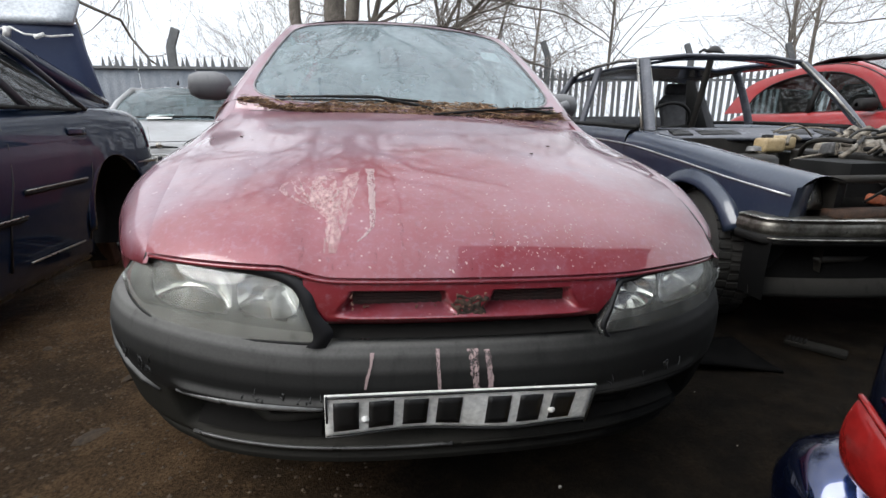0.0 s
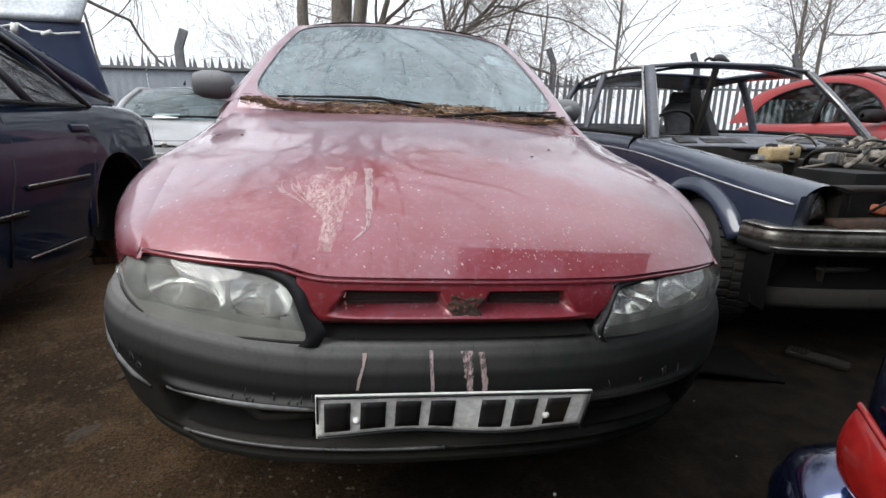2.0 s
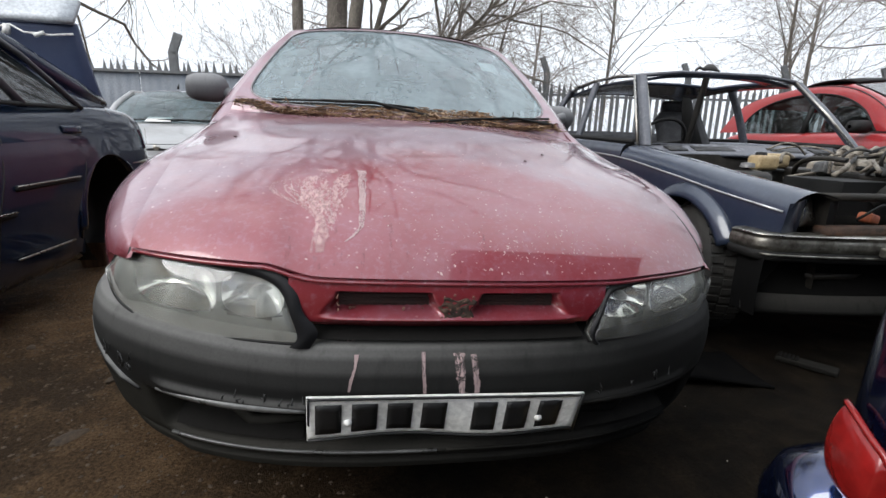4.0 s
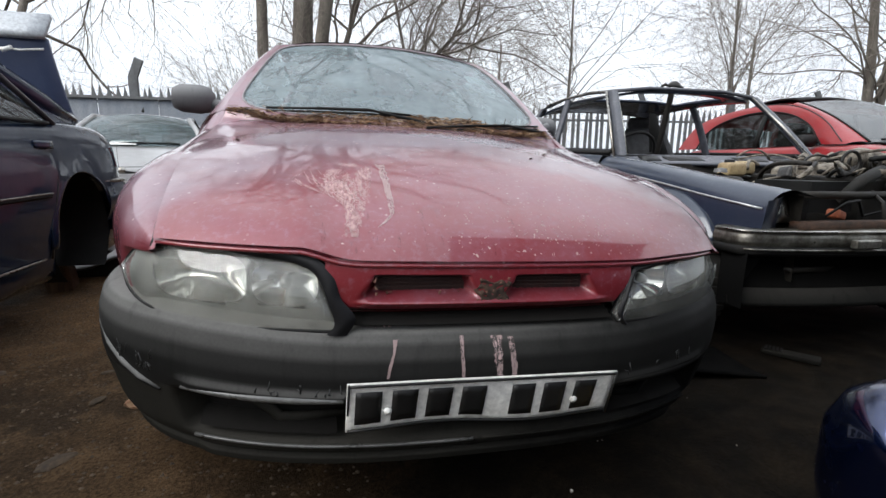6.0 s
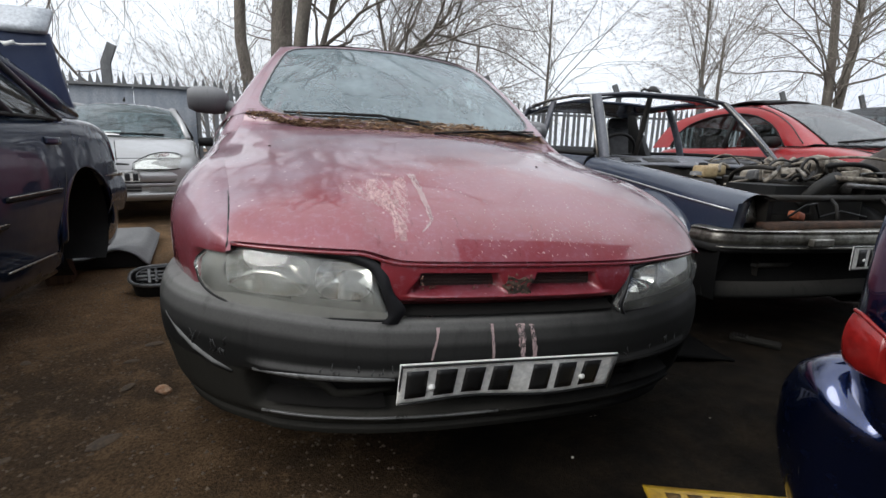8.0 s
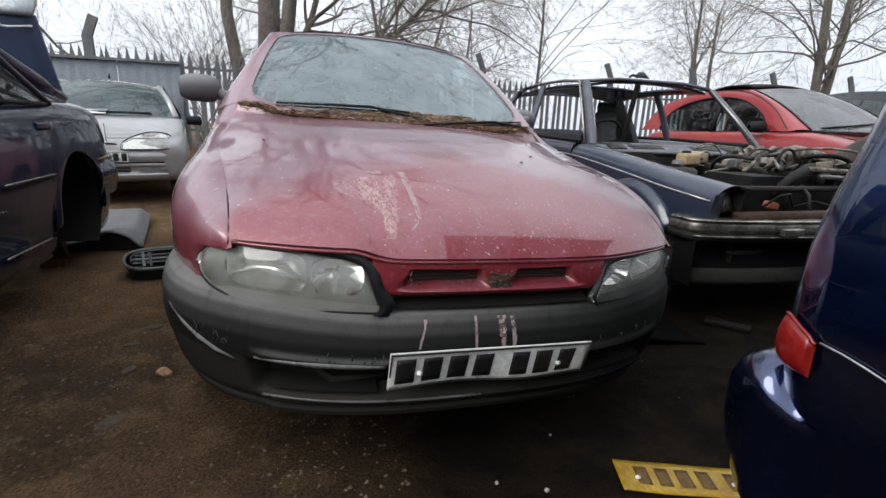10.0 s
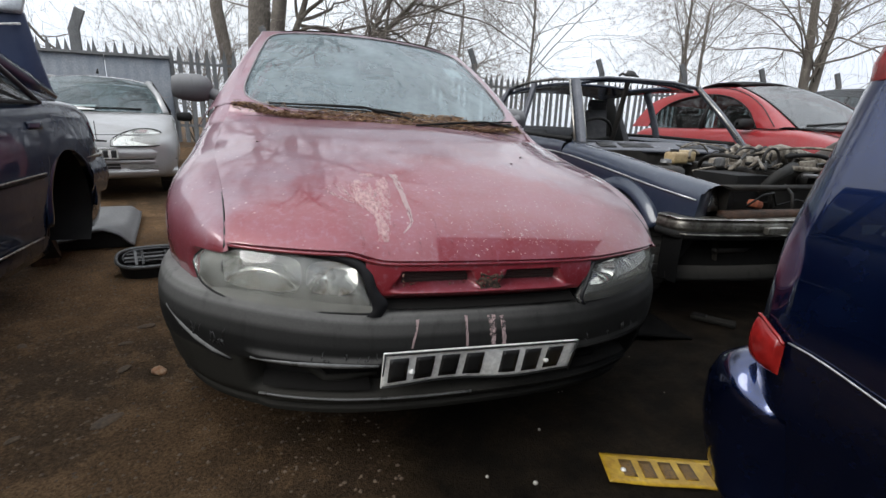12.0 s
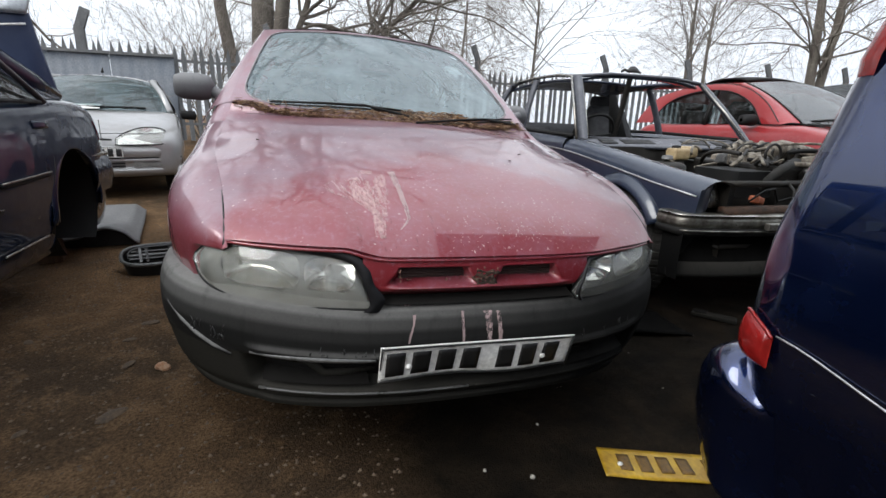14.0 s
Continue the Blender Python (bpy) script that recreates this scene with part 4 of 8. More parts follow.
def red_hatchback():
    car = thing("red_hatchback", "dusty dark red hatchback with a dull black bumper", "car", (HX, HY, 0))
    car.matrix_world = pose(HX, HY, 0, 0, 2.0, 1.9)

    def bon(u, v):
        s = 2 * u - 1
        x0 = s * 0.600
        y0 = nose(x0) + 0.004
        yb = 1.055 + 0.10 * (abs(s)) ** 2.2
        y = y0 + (yb - y0) * v
        x = s * bonnet_edge(y)
        return Vector((x, y, bonnet_z(x, y)))
    b = part("bonnet", grid(bon, 64, 56), RED, car, "faded red bonnet streaked with bird lime")
    solid(b, 0.008).modifiers[0].use_rim = False
    part("bonnet_lip", tube([(x / 40 * 0.598, nose(x / 40 * 0.598) + 0.008, bonnet_z(x / 40 * 0.598, nose(x / 40 * 0.598)) - 0.005) for x in range(-40, 41)], 0.0045, 6), RED, b)

    wings = {}
    for s in (-1, 1):
        def wing(u, v, s=s):
            y0 = 0.124 + 0.020 * smooth(0.50, 0.62, v)
            y = y0 + (1.13 - y0) * u
            xe = bonnet_edge(y) - 0.004
            ze = bonnet_z(xe, y) - 0.0015
            w = max(nose_width(y) - 0.024 * smooth(0.7, 0.2, y) * (1 - 0.75 * smooth(0.32, 0.18, y)) - (0.022 * smooth(1.1, 0.7, y) if s > 0 else 0.0), xe + 0.012)
            low = 0.50 + 0.112 * smooth(0.265, 0.205, y)
            if v < 0.6:
                t = v / 0.6 * math.pi / 2
                return Vector((s * (xe + (w - xe) * math.sin(t) ** 0.9), y + 0.00, 0.62 + (ze - 0.62) * math.cos(t) ** 0.8))
            k = (v - 0.6) / 0.4
            return Vector((s * (w - 0.02 * k * k), y, 0.62 + (low - 0.14 * smooth(0.4, 0.6, y) - 0.62) * k))

        def not_arch(p):
            return (p.y - 0.86) ** 2 + (p.z - 0.27) ** 2 > 0.345 ** 2
        wings[s] = wing
        wg = part("wing", grid(wing, 60, 32, not_arch), RED, car)
        part("panel_gap", tube([(s * (bonnet_edge(y) + 0.0020), y, bonnet_z(bonnet_edge(y), y) - 0.0030) for y in np.linspace(0.135, 1.16, 30)], [0.0042 - 0.0039 * smooth(0, 13, k) for k in range(30)], 6), INK, wg)
        arch_liner(car, s, 0.80, 0.26, 0.86, 0.27, 0.35, 0.22)
        t = wheel(car, s * 0.735, 0.86, 0.275, 0.17, s)

    # bumper
    prof_in = [(-0.075, 0.512), (-0.030, 0.508), (-0.002, 0.498), (0.010, 0.480), (0.018, 0.452), (0.020, 0.420), (0.020, 0.396), (0.024, 0.384), (0.023, 0.373), (-0.010, 0.367), (-0.085, 0.360), (-0.100, 0.340), (-0.090, 0.312), (-0.048, 0.296), (-0.018, 0.284), (-0.006, 0.273), (-0.010, 0.262), (-0.030, 0.256), (-0.034, 0.244), (-0.026, 0.236), (-0.030, 0.222), (-0.05, 0.210), (-0.14, 0.206)]
    prof_out = [(-0.075, 0.512), (-0.030, 0.508), (-0.002, 0.498), (0.010, 0.480), (0.018, 0.452), (0.020, 0.420), (0.019, 0.396), (0.018, 0.384), (0.016, 0.372), (0.014, 0.364), (0.011, 0.352), (0.004, 0.330), (-0.004, 0.300), (-0.008, 0.286), (-0.011, 0.278), (-0.014, 0.272), (-0.020, 0.262), (-0.034, 0.256), (-0.038, 0.244), (-0.034, 0.236), (-0.038, 0.222), (-0.07, 0.210), (-0.14, 0.206)]

    def bump_fn(u, v):
        s = 2 * u - 1
        ang = s * 1.0
        x = W_N * math.copysign(min(1.0, abs(math.sin(ang * math.pi / 2))) ** 1.0, s)
        y = nose(x)
        dx = 1e-3
        slope = (nose(min(W_N, abs(x) + dx)) - nose(max(0, abs(x) - dx))) / (2 * dx) if abs(x) < W_N - 0.003 else 30.0
        nv_ = Vector((math.copysign(slope, s), -1, 0)).normalized()
        f = v * (len(prof_in) - 1)
        k = min(int(f), len(prof_in) - 2)
        t = f - k
        w = smooth(0.565, 0.525, abs(x))
        rise = 0.020 * smooth(0.25, 0.62, abs(x))
        a = [(prof_in[q][0] * w + prof_out[q][0] * (1 - w), prof_in[q][1] * w + prof_out[q][1] * (1 - w)) for q in (k, k + 1)]
        dd = a[0][0] * (1 - t) + a[1][0] * t
        z = a[0][1] * (1 - t) + a[1][1] * t
        return Vector((x, y, z + rise * smooth(0.25, 0.5, z))) + nv_ * dd
    # Below this cut the same plastic takes its shaded copy.
    cut = 8.5 / 22
    bp = part("bumper", grid(lambda u, v: bump_fn(u, v * cut), 120, 40), BUMPER, car, "faded black plastic front bumper with paint streaks, shade painted in at right")
    part("lower_bumper", grid(lambda u, v: bump_fn(u, cut + v * (1 - cut)), 120, 54), SHADEBLACK, bp)
    rng = random.Random(8)
    def on_bumper(x, f):
        return bump_fn((math.asin(x / W_N) * 2 / math.pi + 1) / 2, f / 22)
    for k in range(44):                     # short black scuffs
        x, f = ((rng.uniform(-0.43, -0.20), rng.uniform(6.0, 7.0)), (rng.uniform(-0.73, -0.60), rng.uniform(5.3, 6.6)), (rng.uniform(0.12, 0.50), rng.uniform(5.6, 6.4)))[(0, 0, 1, 1, 2)[k % 5]]
        part("scuff", tube([on_bumper(x, f), on_bumper(x + rng.gauss(0, 0.002), f - rng.uniform(0.12, 0.45)), on_bumper(x + rng.gauss(0, 0.004), f - rng.uniform(0.45, 0.9))], [rng.uniform(0.0012, 0.0028), rng.uniform(0.0010, 0.002), 0.0006], 5), INK, bp)
    part("intake_insert", grid(lambda u, v: Vector(((2 * u - 1) * 0.535, nose((2 * u - 1) * 0.535) + 0.062 - 0.02 * v, 0.290 + 0.074 * v)), 30, 4), BLACK, bp)
    for a in (-1, 1):                       # the moulding inside each end of the intake
        inside = lambda x, z, o: Vector((a * x, nose(x) + 0.062 - o, z))
        part("intake_moulding", tube([inside(x, z, o) for x, z, o in ((0.545, 0.352, 0.020), (0.49, 0.346, 0.012), (0.435, 0.344, 0.012), (0.405, 0.330, 0.016), (0.385, 0.312, 0.020), (0.345, 0.314, 0.018), (0.26, 0.322, 0.014))], [0.006, 0.010, 0.012, 0.012, 0.011, 0.010, 0.006], 8), SHADEBLACK, bp)
        part("intake_floor", grid(lambda u, v: inside(0.53 - 0.25 * u, 0.300 + 0.022 * v * (1 - 0.3 * u), 0.055 - 0.050 * v), 10, 4), MATT_BLACK, bp)
        # Left edges: worn plastic with a painted highlight; right edges: painted shade.
        part("ledge_edge", tube([(a * x, nose(x) - 0.022, 0.379 + 0.020 * smooth(0.25, 0.62, x) * 0.5 * smooth(0.25, 0.5, 0.379)) for x in np.linspace(0.27, 0.555, 16)], [0.003 + 0.004 * math.sin(math.pi * min(1.0, 0.1 + k / 17)) for k in range(16)], 6), SHINYPLASTIC if a < 0 else SHADEBLACK, bp)
        part("ridge_edge", tube([(a * x, nose(x) + 0.006, 0.274 + 0.004 * smooth(0.3, 0.6, x)) for x in np.linspace(0.0 if a > 0 else 0.02, 0.54, 24)], 0.0032, 6), SHINYPLASTIC if a < 0 else SHADEBLACK, bp)
    for s in (-1,):
        part("corner_crease", tube([(s * x, nose(x) - 0.018 - 0.004 * k, 0.366 + 0.10 * ((x - 0.60) / 0.2) ** 1.3) for k, x in enumerate((0.60, 0.64, 0.68, 0.72, 0.76, 0.79))], [0.003, 0.007, 0.008, 0.008, 0.007, 0.004], 6), BUMPER, bp)
    # grille panel with two slots and the badge seat
    slots = ((-0.209, -0.054), (0.056, 0.190))
    def grille(u, v):
        z = 0.522 + (0.630 - 0.522) * v
        x = (2 * u - 1) * (0.262 + 0.040 * smooth(0.522, 0.600, z))
        d = 0.0
        for x0, x1 in slots:
            out = 0.030 * smooth(0.600, 0.553, z)          # the recess splays towards its ledge
            d += 0.032 * smooth(x0 - 0.012 - out, x0 - out * 0.3, x) * smooth(x1 + 0.012 + out, x1 + out * 0.3, x) * smooth(0.5515, 0.573, z) * smooth(0.603, 0.597, z)
        ledge = 0.006 * smooth(0.544, 0.551, z) * smooth(0.558, 0.552, z) * smooth(0.27, 0.20, abs(x))
        return Vector((x, nose(x) + 0.010 - 0.006 * math.sin(math.pi * v) + d - ledge + 0.035 * smooth(0.545, 0.522, z), z))
    g = part("grille_panel", grid(grille, 170, 60), RED, car, "red grille panel with two slots")
    for x0, x1 in slots:
        mesh = part("grille_mesh", grid(lambda u, v: Vector((x0 - 0.006 + (x1 - x0 + 0.012) * u, 0.034 + 0.002 * math.sin(u * 60), 0.570 + 0.031 * v)), 24, 2), MESHBROWN, g)
        for z in (0.577, 0.584, 0.591):
            part("mesh_bar", box(x1 - x0, 0.004, 0.0022, ((x0 + x1) / 2, 0.031, z)), MESHBROWN, mesh, smooth=False)
    rng = random.Random(77)
    for x0, x1, z0, z1, q in ((-0.218, -0.214, 0.553, 0.602, 5), (-0.205, -0.060, 0.556, 0.570, 9), (-0.030, 0.036, 0.548, 0.600, 12)):
        for k in range(q):
            x, z = rng.uniform(x0, x1), rng.uniform(z0, z1)
            part("rust_flake", box(rng.uniform(0.002, 0.005), 0.002, rng.uniform(0.002, 0.006), (x, nose(x) + (0.004 if q != 9 else 0.020), z), None, (0, rng.uniform(0, 90), 0)), FLAKE, g, smooth=False)
    part("badge_seat", grid(lambda u, v: Vector((0.002 + (u - 0.5) * (0.058 + 0.010 * v) + 0.004 * math.sin(v * 9.0), nose(0) + 0.0035 - 0.003 * noise.noise(Vector((u * 7, v * 7, 3.0))) + 0.010 * (max(abs(2 * u - 1), abs(2 * v - 1)) > 0.99), 0.572 + (v - 0.5) * 0.044 + 0.003 * math.sin(u * 11.0))), 22, 18), DARKRUST, g, "rusty seat of a missing badge")
    # Dark strip that stands for the shade in the gap above the bumper.
    part("bumper_gap", grid(lambda u, v: Vector(((2 * u - 1) * 0.262, nose((2 * u - 1) * 0.262) + 0.034 - 0.030 * v, 0.527 - 0.016 * v)), 30, 3), MATT_BLACK, car)
    part("front_cross_panel", grid(lambda u, v: Vector(((2 * u - 1) * 0.70, nose((2 * u - 1) * 0.70) + 0.15, 0.42 + 0.2 * v)), 20, 2), BLACK, car)

    # headlamps
    for s in (-1, 1):
        lamp = new("headlamp")
        lamp.parent = car
        lamp["label"] = "cloudy clear headlamp with chrome reflectors"
        bot = [(0.278, 0.500), (0.32, 0.500), (0.45, 0.502), (0.56, 0.506), (0.64, 0.522), (0.675, 0.550), (0.682, 0.580)]
        top = [(0.278, 0.512), (0.292, 0.552), (0.304, 0.586), (0.325, 0.610), (0.36, 0.622), (0.44, 0.631), (0.53, 0.640), (0.575, 0.640), (0.61, 0.628), (0.655, 0.616), (0.682, 0.590)]
        X0, X1 = 0.278, 0.682
        if s > 0:
            top = [(a, b - 0.014 * smooth(0.29, 0.36, a)) for a, b in top]

        def lens(u, v, back=0.0):
            x = X0 + (X1 - X0) * u
            z = lerp(bot, x) * (1 - v) + lerp(top, x) * v
            return Vector((s * x, nose(x) + 0.002 - 0.012 * math.sin(math.pi * v) + 0.022 * v * v + back, z))
        part("lens", grid(lens, 48, 14), LENS, lamp)
        rim = [lens(k / 40, 0.0) for k in range(41)] + [lens(k / 40, 1.0) for k in range(40, -1, -1)]
        part("lens_rim", tube(rim, 0.0030, 6, closed=True), BLACK, lamp)
        # the rubber seal over the lens and down its inner end, ending in a foot
        wide = 1.0 if s < 0 else 0.35
        inner_edge = [(0.0, 0.605), (0.15, 0.53), (0.3, 0.44), (0.45, 0.362), (0.55, 0.326), (0.66, 0.308), (0.78, 0.297), (0.9, 0.286), (1.0, 0.300)]
        inner_z = [(0.0, 0.628), (0.15, 0.638), (0.3, 0.629), (0.45, 0.620), (0.55, 0.606), (0.66, 0.584), (0.78, 0.555), (0.9, 0.516), (1.0, 0.496)]
        outer_dx = [(0.0, 0.0), (0.3, 0.0), (0.45, 0.002), (0.55, 0.012), (0.66, 0.020), (0.78, 0.022), (0.9, 0.036), (1.0, 0.036)]
        outer_dz = [(0.0, 0.010), (0.15, 0.006), (0.3, 0.014), (0.45, 0.020), (0.55, 0.020), (0.66, 0.014), (0.78, 0.006), (0.9, 0.010), (1.0, -0.002)]

        def seal(u, v):
            x = lerp(inner_edge, u) - lerp(outer_dx, u) * v * wide
            z = lerp(inner_z, u) + lerp(outer_dz, u) * v * (1.0 if s < 0 else 0.6) - (0.014 * smooth(0.6, 0.45, u) if s > 0 else 0.0)
            return Vector((s * x, nose(x) + 0.016 * smooth(0.75, 0.35, u) - 0.006 * smooth(0.6, 0.95, u) - 0.004 * math.sin(math.pi * v) + 0.004 * v, z))
        part("lamp_seal", grid(seal, 60, 6), SEALBLACK, lamp, "perished black rubber seal")

        def bowl(cx, cz, w, h, dep, sq=0.7):
            def fn(u, v):
                a = 2 * math.pi * u
                ca, sa = math.cos(a), math.sin(a)
                px = cx + w * v * math.copysign(abs(ca) ** sq, ca)
                pz = cz + h * v * math.copysign(abs(sa) ** sq, sa)
                return Vector((s * px, nose(px) + 0.022 + dep * (1 - v * v) + 0.012 * v, pz))
            return grid(fn, 32, 8)
        part("reflector", bowl(0.373, 0.574, 0.058, 0.041, 0.055), REFLECTOR, lamp)
        part("reflector", bowl(0.528, 0.578, 0.088, 0.046, 0.070, 0.55), REFLECTOR, lamp)
        part("bulb", lathe([(0.0, 0.001), (0.002, 0.010), (0.022, 0.011), (0.030, 0.004)], 12, 'Y', (s * 0.373, nose(0.373) + 0.040, 0.574)), GREYLAMP, lamp)
        # fluted glass in front of the large bowl
        def flute(u, v):
            x, z = 0.447 + 0.165 * u, 0.540 + 0.078 * v
            return Vector((s * x, nose(x) + 0.014 + 0.0022 * math.sin(u * 150.0) + 0.010 * v * v, z))
        part("flutes", grid(flute, 150, 6), FLUTE, lamp)
        for x in (0.522, 0.552):
            part("flute_step", box(0.012, 0.003, 0.022, (s * x, nose(x) + 0.010, 0.566), None, (0, 0, s * math.degrees(0.35))), FLUTE, lamp)
        part("bezel", grid(lambda u, v: lens(0.02 + 0.95 * u, 0.02 + 0.96 * v, 0.034 - 0.016 * smooth(0.80, 0.97, u)), 60, 16, lambda p: all(((abs(p.x) - cx) / w) ** 4 + ((p.z - cz) / h) ** 4 > 0.9 for cx, cz, w, h in ((0.373, 0.574, 0.060, 0.043), (0.528, 0.578, 0.090, 0.048)))), BEZEL, lamp)
        part("housing", grid(lambda u, v: lens(0.05 + 0.70 * u, 0.1 + 0.8 * v, 0.11), 20, 4), GREYLAMP, lamp)
    # windscreen, pillars, roof
    def screen(u, v):
        s = 2 * u - 1
        bx, tx = 0.663, 0.532
        x = s * (bx + (tx - bx) * v) - 0.020
        y = (1.035 + 0.165 * s * s) * (1 - v) + (1.80 + 0.10 * s * s) * v
        z = (0.945 + 0.030 * s ** 4) * (1 - v) + (1.395 - 0.022 * s * s) * v + 0.020 * math.sin(math.pi * v)
        return Vector((x, y, z))
    scr = part("windscreen", grid(screen, 40, 24), SCREEN, car, "dusty windscreen reflecting the sky")
    scr.visible_shadow = False
    def ring(a, grow_out=0.0):
        """A rounded rectangle on the windscreen, a from 0 to 1 round it."""
        t = 2 * math.pi * a
        c, d = math.cos(t), math.sin(t)
        r = (abs(c) ** 9 + abs(d) ** 9) ** (-1 / 9)
        u, v = 0.5 + 0.482 * c * r, 0.5 + 0.470 * d * r
        if grow_out:
            q = 1 / max(abs(c), abs(d))
            u, v = u + (0.5 + 0.507 * c * q - u) * grow_out, v + (0.5 + 0.507 * d * q - v) * grow_out
        return screen(u, v) + Vector((0, -0.0025, 0.0035))
    part("screen_surround", grid(lambda u, v: ring(u, max(v, 1e-6)), 120, 3), RED, car)
    part("screen_seal", tube([ring(k / 120) for k in range(120)], 0.0042, 6, closed=True), SEAL, car)
    corners = {}
    for s in (-1, 1):
        def pillar(u, v, s=s):
            p = screen(0.5 + 0.5 * s, u)
            o = Vector((s * (0.122 * (1 - u) ** 2 + (0.036 if s < 0 else 0.050)), 0.10 + 0.10 * (1 - u) ** 2, -0.040 - 0.075 * (1 - u) ** 3))
            return p + o * v + Vector((s * 0.016, -0.010, 0.022)) * math.sin(math.pi * v)
        def wing_rear(u, v, s=s, pillar=pillar):
            y = 1.125
            xe, w = bonnet_edge(y) - 0.004, nose_width(y)
            ze = bonnet_z(xe, y) - 0.0015
            low = 0.36
            if v < 0.6:
                t = v / 0.6 * math.pi / 2
                a = Vector((s * (xe + (w - xe) * math.sin(t) ** 0.9), y, 0.62 + (ze - 0.62) * math.cos(t) ** 0.8))
                b = pillar(0.03, v / 0.6)
                b.z -= 0.24 * (v / 0.6) ** 3
            else:
                k = (v - 0.6) / 0.4
                a = Vector((s * (w - 0.02 * k * k), y, 0.62 + (low - 0.62) * k))
                b = pillar(0.03, 1.0) + Vector((s * 0.02 * k, 0.02 * k, -0.24 - 0.26 * k))
            span = (b - a).length
            ta = (wings[s](1.0, v) - wings[s](0.96, v)).normalized() * span
            tb = (pillar(0.10, min(1.0, v / 0.6)) - pillar(0.03, min(1.0, v / 0.6))).normalized() * span * smooth(0.62, 0.3, v) + (b - a) * smooth(0.3, 0.62, v)
            h = u * u * (3 - 2 * u)
            return a * (1 - h) + b * h + ta * (u * (1 - u) ** 2) - tb * (u * u * (1 - u))
        part("wing_rear", grid(wing_rear, 14, 32, lambda p: (p.y - 0.86) ** 2 + (p.z - 0.27) ** 2 > 0.345 ** 2), RED, car)
        corners[s] = wing_rear
        part("front_pillar", grid(pillar, 24, 8), RED, car)
        part("screen_seal", tube([screen(0.5 + 0.5 * s, k / 12) + Vector((0, -0.001, 0.001)) for k in range(13)], 0.0028, 6), SEAL, car)
    part("screen_seal", tube([screen(k / 24, 1.0) + Vector((0, 0, 0.001)) for k in range(25)], 0.0045, 6), SEAL, car)
    part("roof", grid(lambda u, v: Vector(((2 * u - 1) * (0.550 + 0.010 * smooth(0, 0.3, v)) - 0.020 * (1 - v), (1.80 + 0.09 * (2 * u - 1) ** 2) * (1 - v) + 3.45 * v, 1.398 + 0.052 * math.sin(math.pi * min(1, v * 0.9 + 0.03)) - 0.045 * (2 * u - 1) ** 4 - 0.03 * v * v)), 24, 24), RED, car)
    # sides with window openings
    for s in (-1, 1):
        def side(u, v):
            y = 1.34 + (3.95 - 1.34) * u
            w = (0.875 - 0.02 * smooth(1.9, 1.2, y)) * (1 - 0.16 * smooth(3.3, 3.95, y))
            z = 0.22 + (0.95 - 0.09 * smooth(2.0, 1.34, y) - 0.22) * v
            return Vector((s * (w - 0.10 * smooth(0.72, 0.98, z) - 0.06 * smooth(0.5, 0.2, z)), y, z + 0.03 * u * v))
        part("side_panel", grid(side, 40, 16, lambda p: (p.y - 3.4) ** 2 + (p.z - 0.28) ** 2 > 0.33 ** 2), RED, car)
        solid(part("rear_pillar", quad((s * 0.76, 3.05, 0.96), (s * 0.70, 3.90, 0.96), (s * 0.52, 3.46, 1.38), (s * 0.555, 3.10, 1.38), 6, 6, 0), RED, car), 0.03, 0.0)
        part("roof_rail", tube([(s * 0.535, 2.12, 1.355), (s * 0.565, 2.6, 1.380), (s * 0.555, 3.45, 1.35)], 0.030, 8), RED, car)
        part("middle_pillar", tube([(s * 0.775, 2.40, 0.97), (s * 0.590, 2.50, 1.37)], 0.030, 6), BLACK, car)
        sw = part("side_window", quad((s * 0.775, 1.42, 0.975), (s * 0.775, 2.40, 0.975), (s * 0.595, 2.50, 1.365), (s * 0.575, 1.98, 1.355), 6, 6, 0), PANE, car)
        sw.visible_shadow = False
        sw = part("side_window", quad((s * 0.775, 2.40, 0.975), (s * 0.755, 3.15, 0.985), (s * 0.56, 3.2, 1.36), (s * 0.595, 2.50, 1.365), 6, 6, 0), PANE, car)
        sw.visible_shadow = False
        # mirror
        mir = part("door_mirror", lathe([(-0.105, 0.02), (-0.10, 0.055), (-0.06, 0.073), (0.03, 0.077), (0.08, 0.066), (0.105, 0.03), (0.107, 0.001)], 20, 'X', (0, 0, 0)), MIRRORGREY, car, "grey plastic door mirror housing")
        mir.scale = (0.80, 0.70, 0.80)
        mir.location = (s * 0.872, 1.515, 1.036) if s < 0 else (0.800, 1.60, 1.02)
        part("mirror_arm", tube([(s * 0.70, 1.50, 0.985), (s * 0.80, 1.51, 1.02)], 0.026, 8), MIRRORGREY, mir)
        mir.children[0].matrix_parent_inverse = mir.matrix_basis.inverted()
    part("tailgate", quad((-0.72, 3.95, 0.45), (0.72, 3.95, 0.45), (0.70, 3.92, 1.02), (-0.70, 3.92, 1.02), 10, 4, 0.02), RED, car)
    part("tailgate_top", quad((-0.54, 3.40, 1.33), (0.54, 3.40, 1.33), (0.54, 3.44, 1.40), (-0.54, 3.44, 1.40), 8, 3, 0), BLACK, car)
    rw = part("rear_window", quad((-0.66, 3.90, 1.02), (0.66, 3.90, 1.02), (0.52, 3.42, 1.33), (-0.52, 3.42, 1.33), 8, 6, 0), REAR_HAZE, car)
    rw.visible_shadow = False
    part("parcel_shelf", box(1.3, 0.5, 0.02, (0, 3.6, 0.97)), CLOTH, car)
    part("floor_pan", box(1.5, 3.1, 0.03, (0, 2.4, 0.28)), BLACK, car)
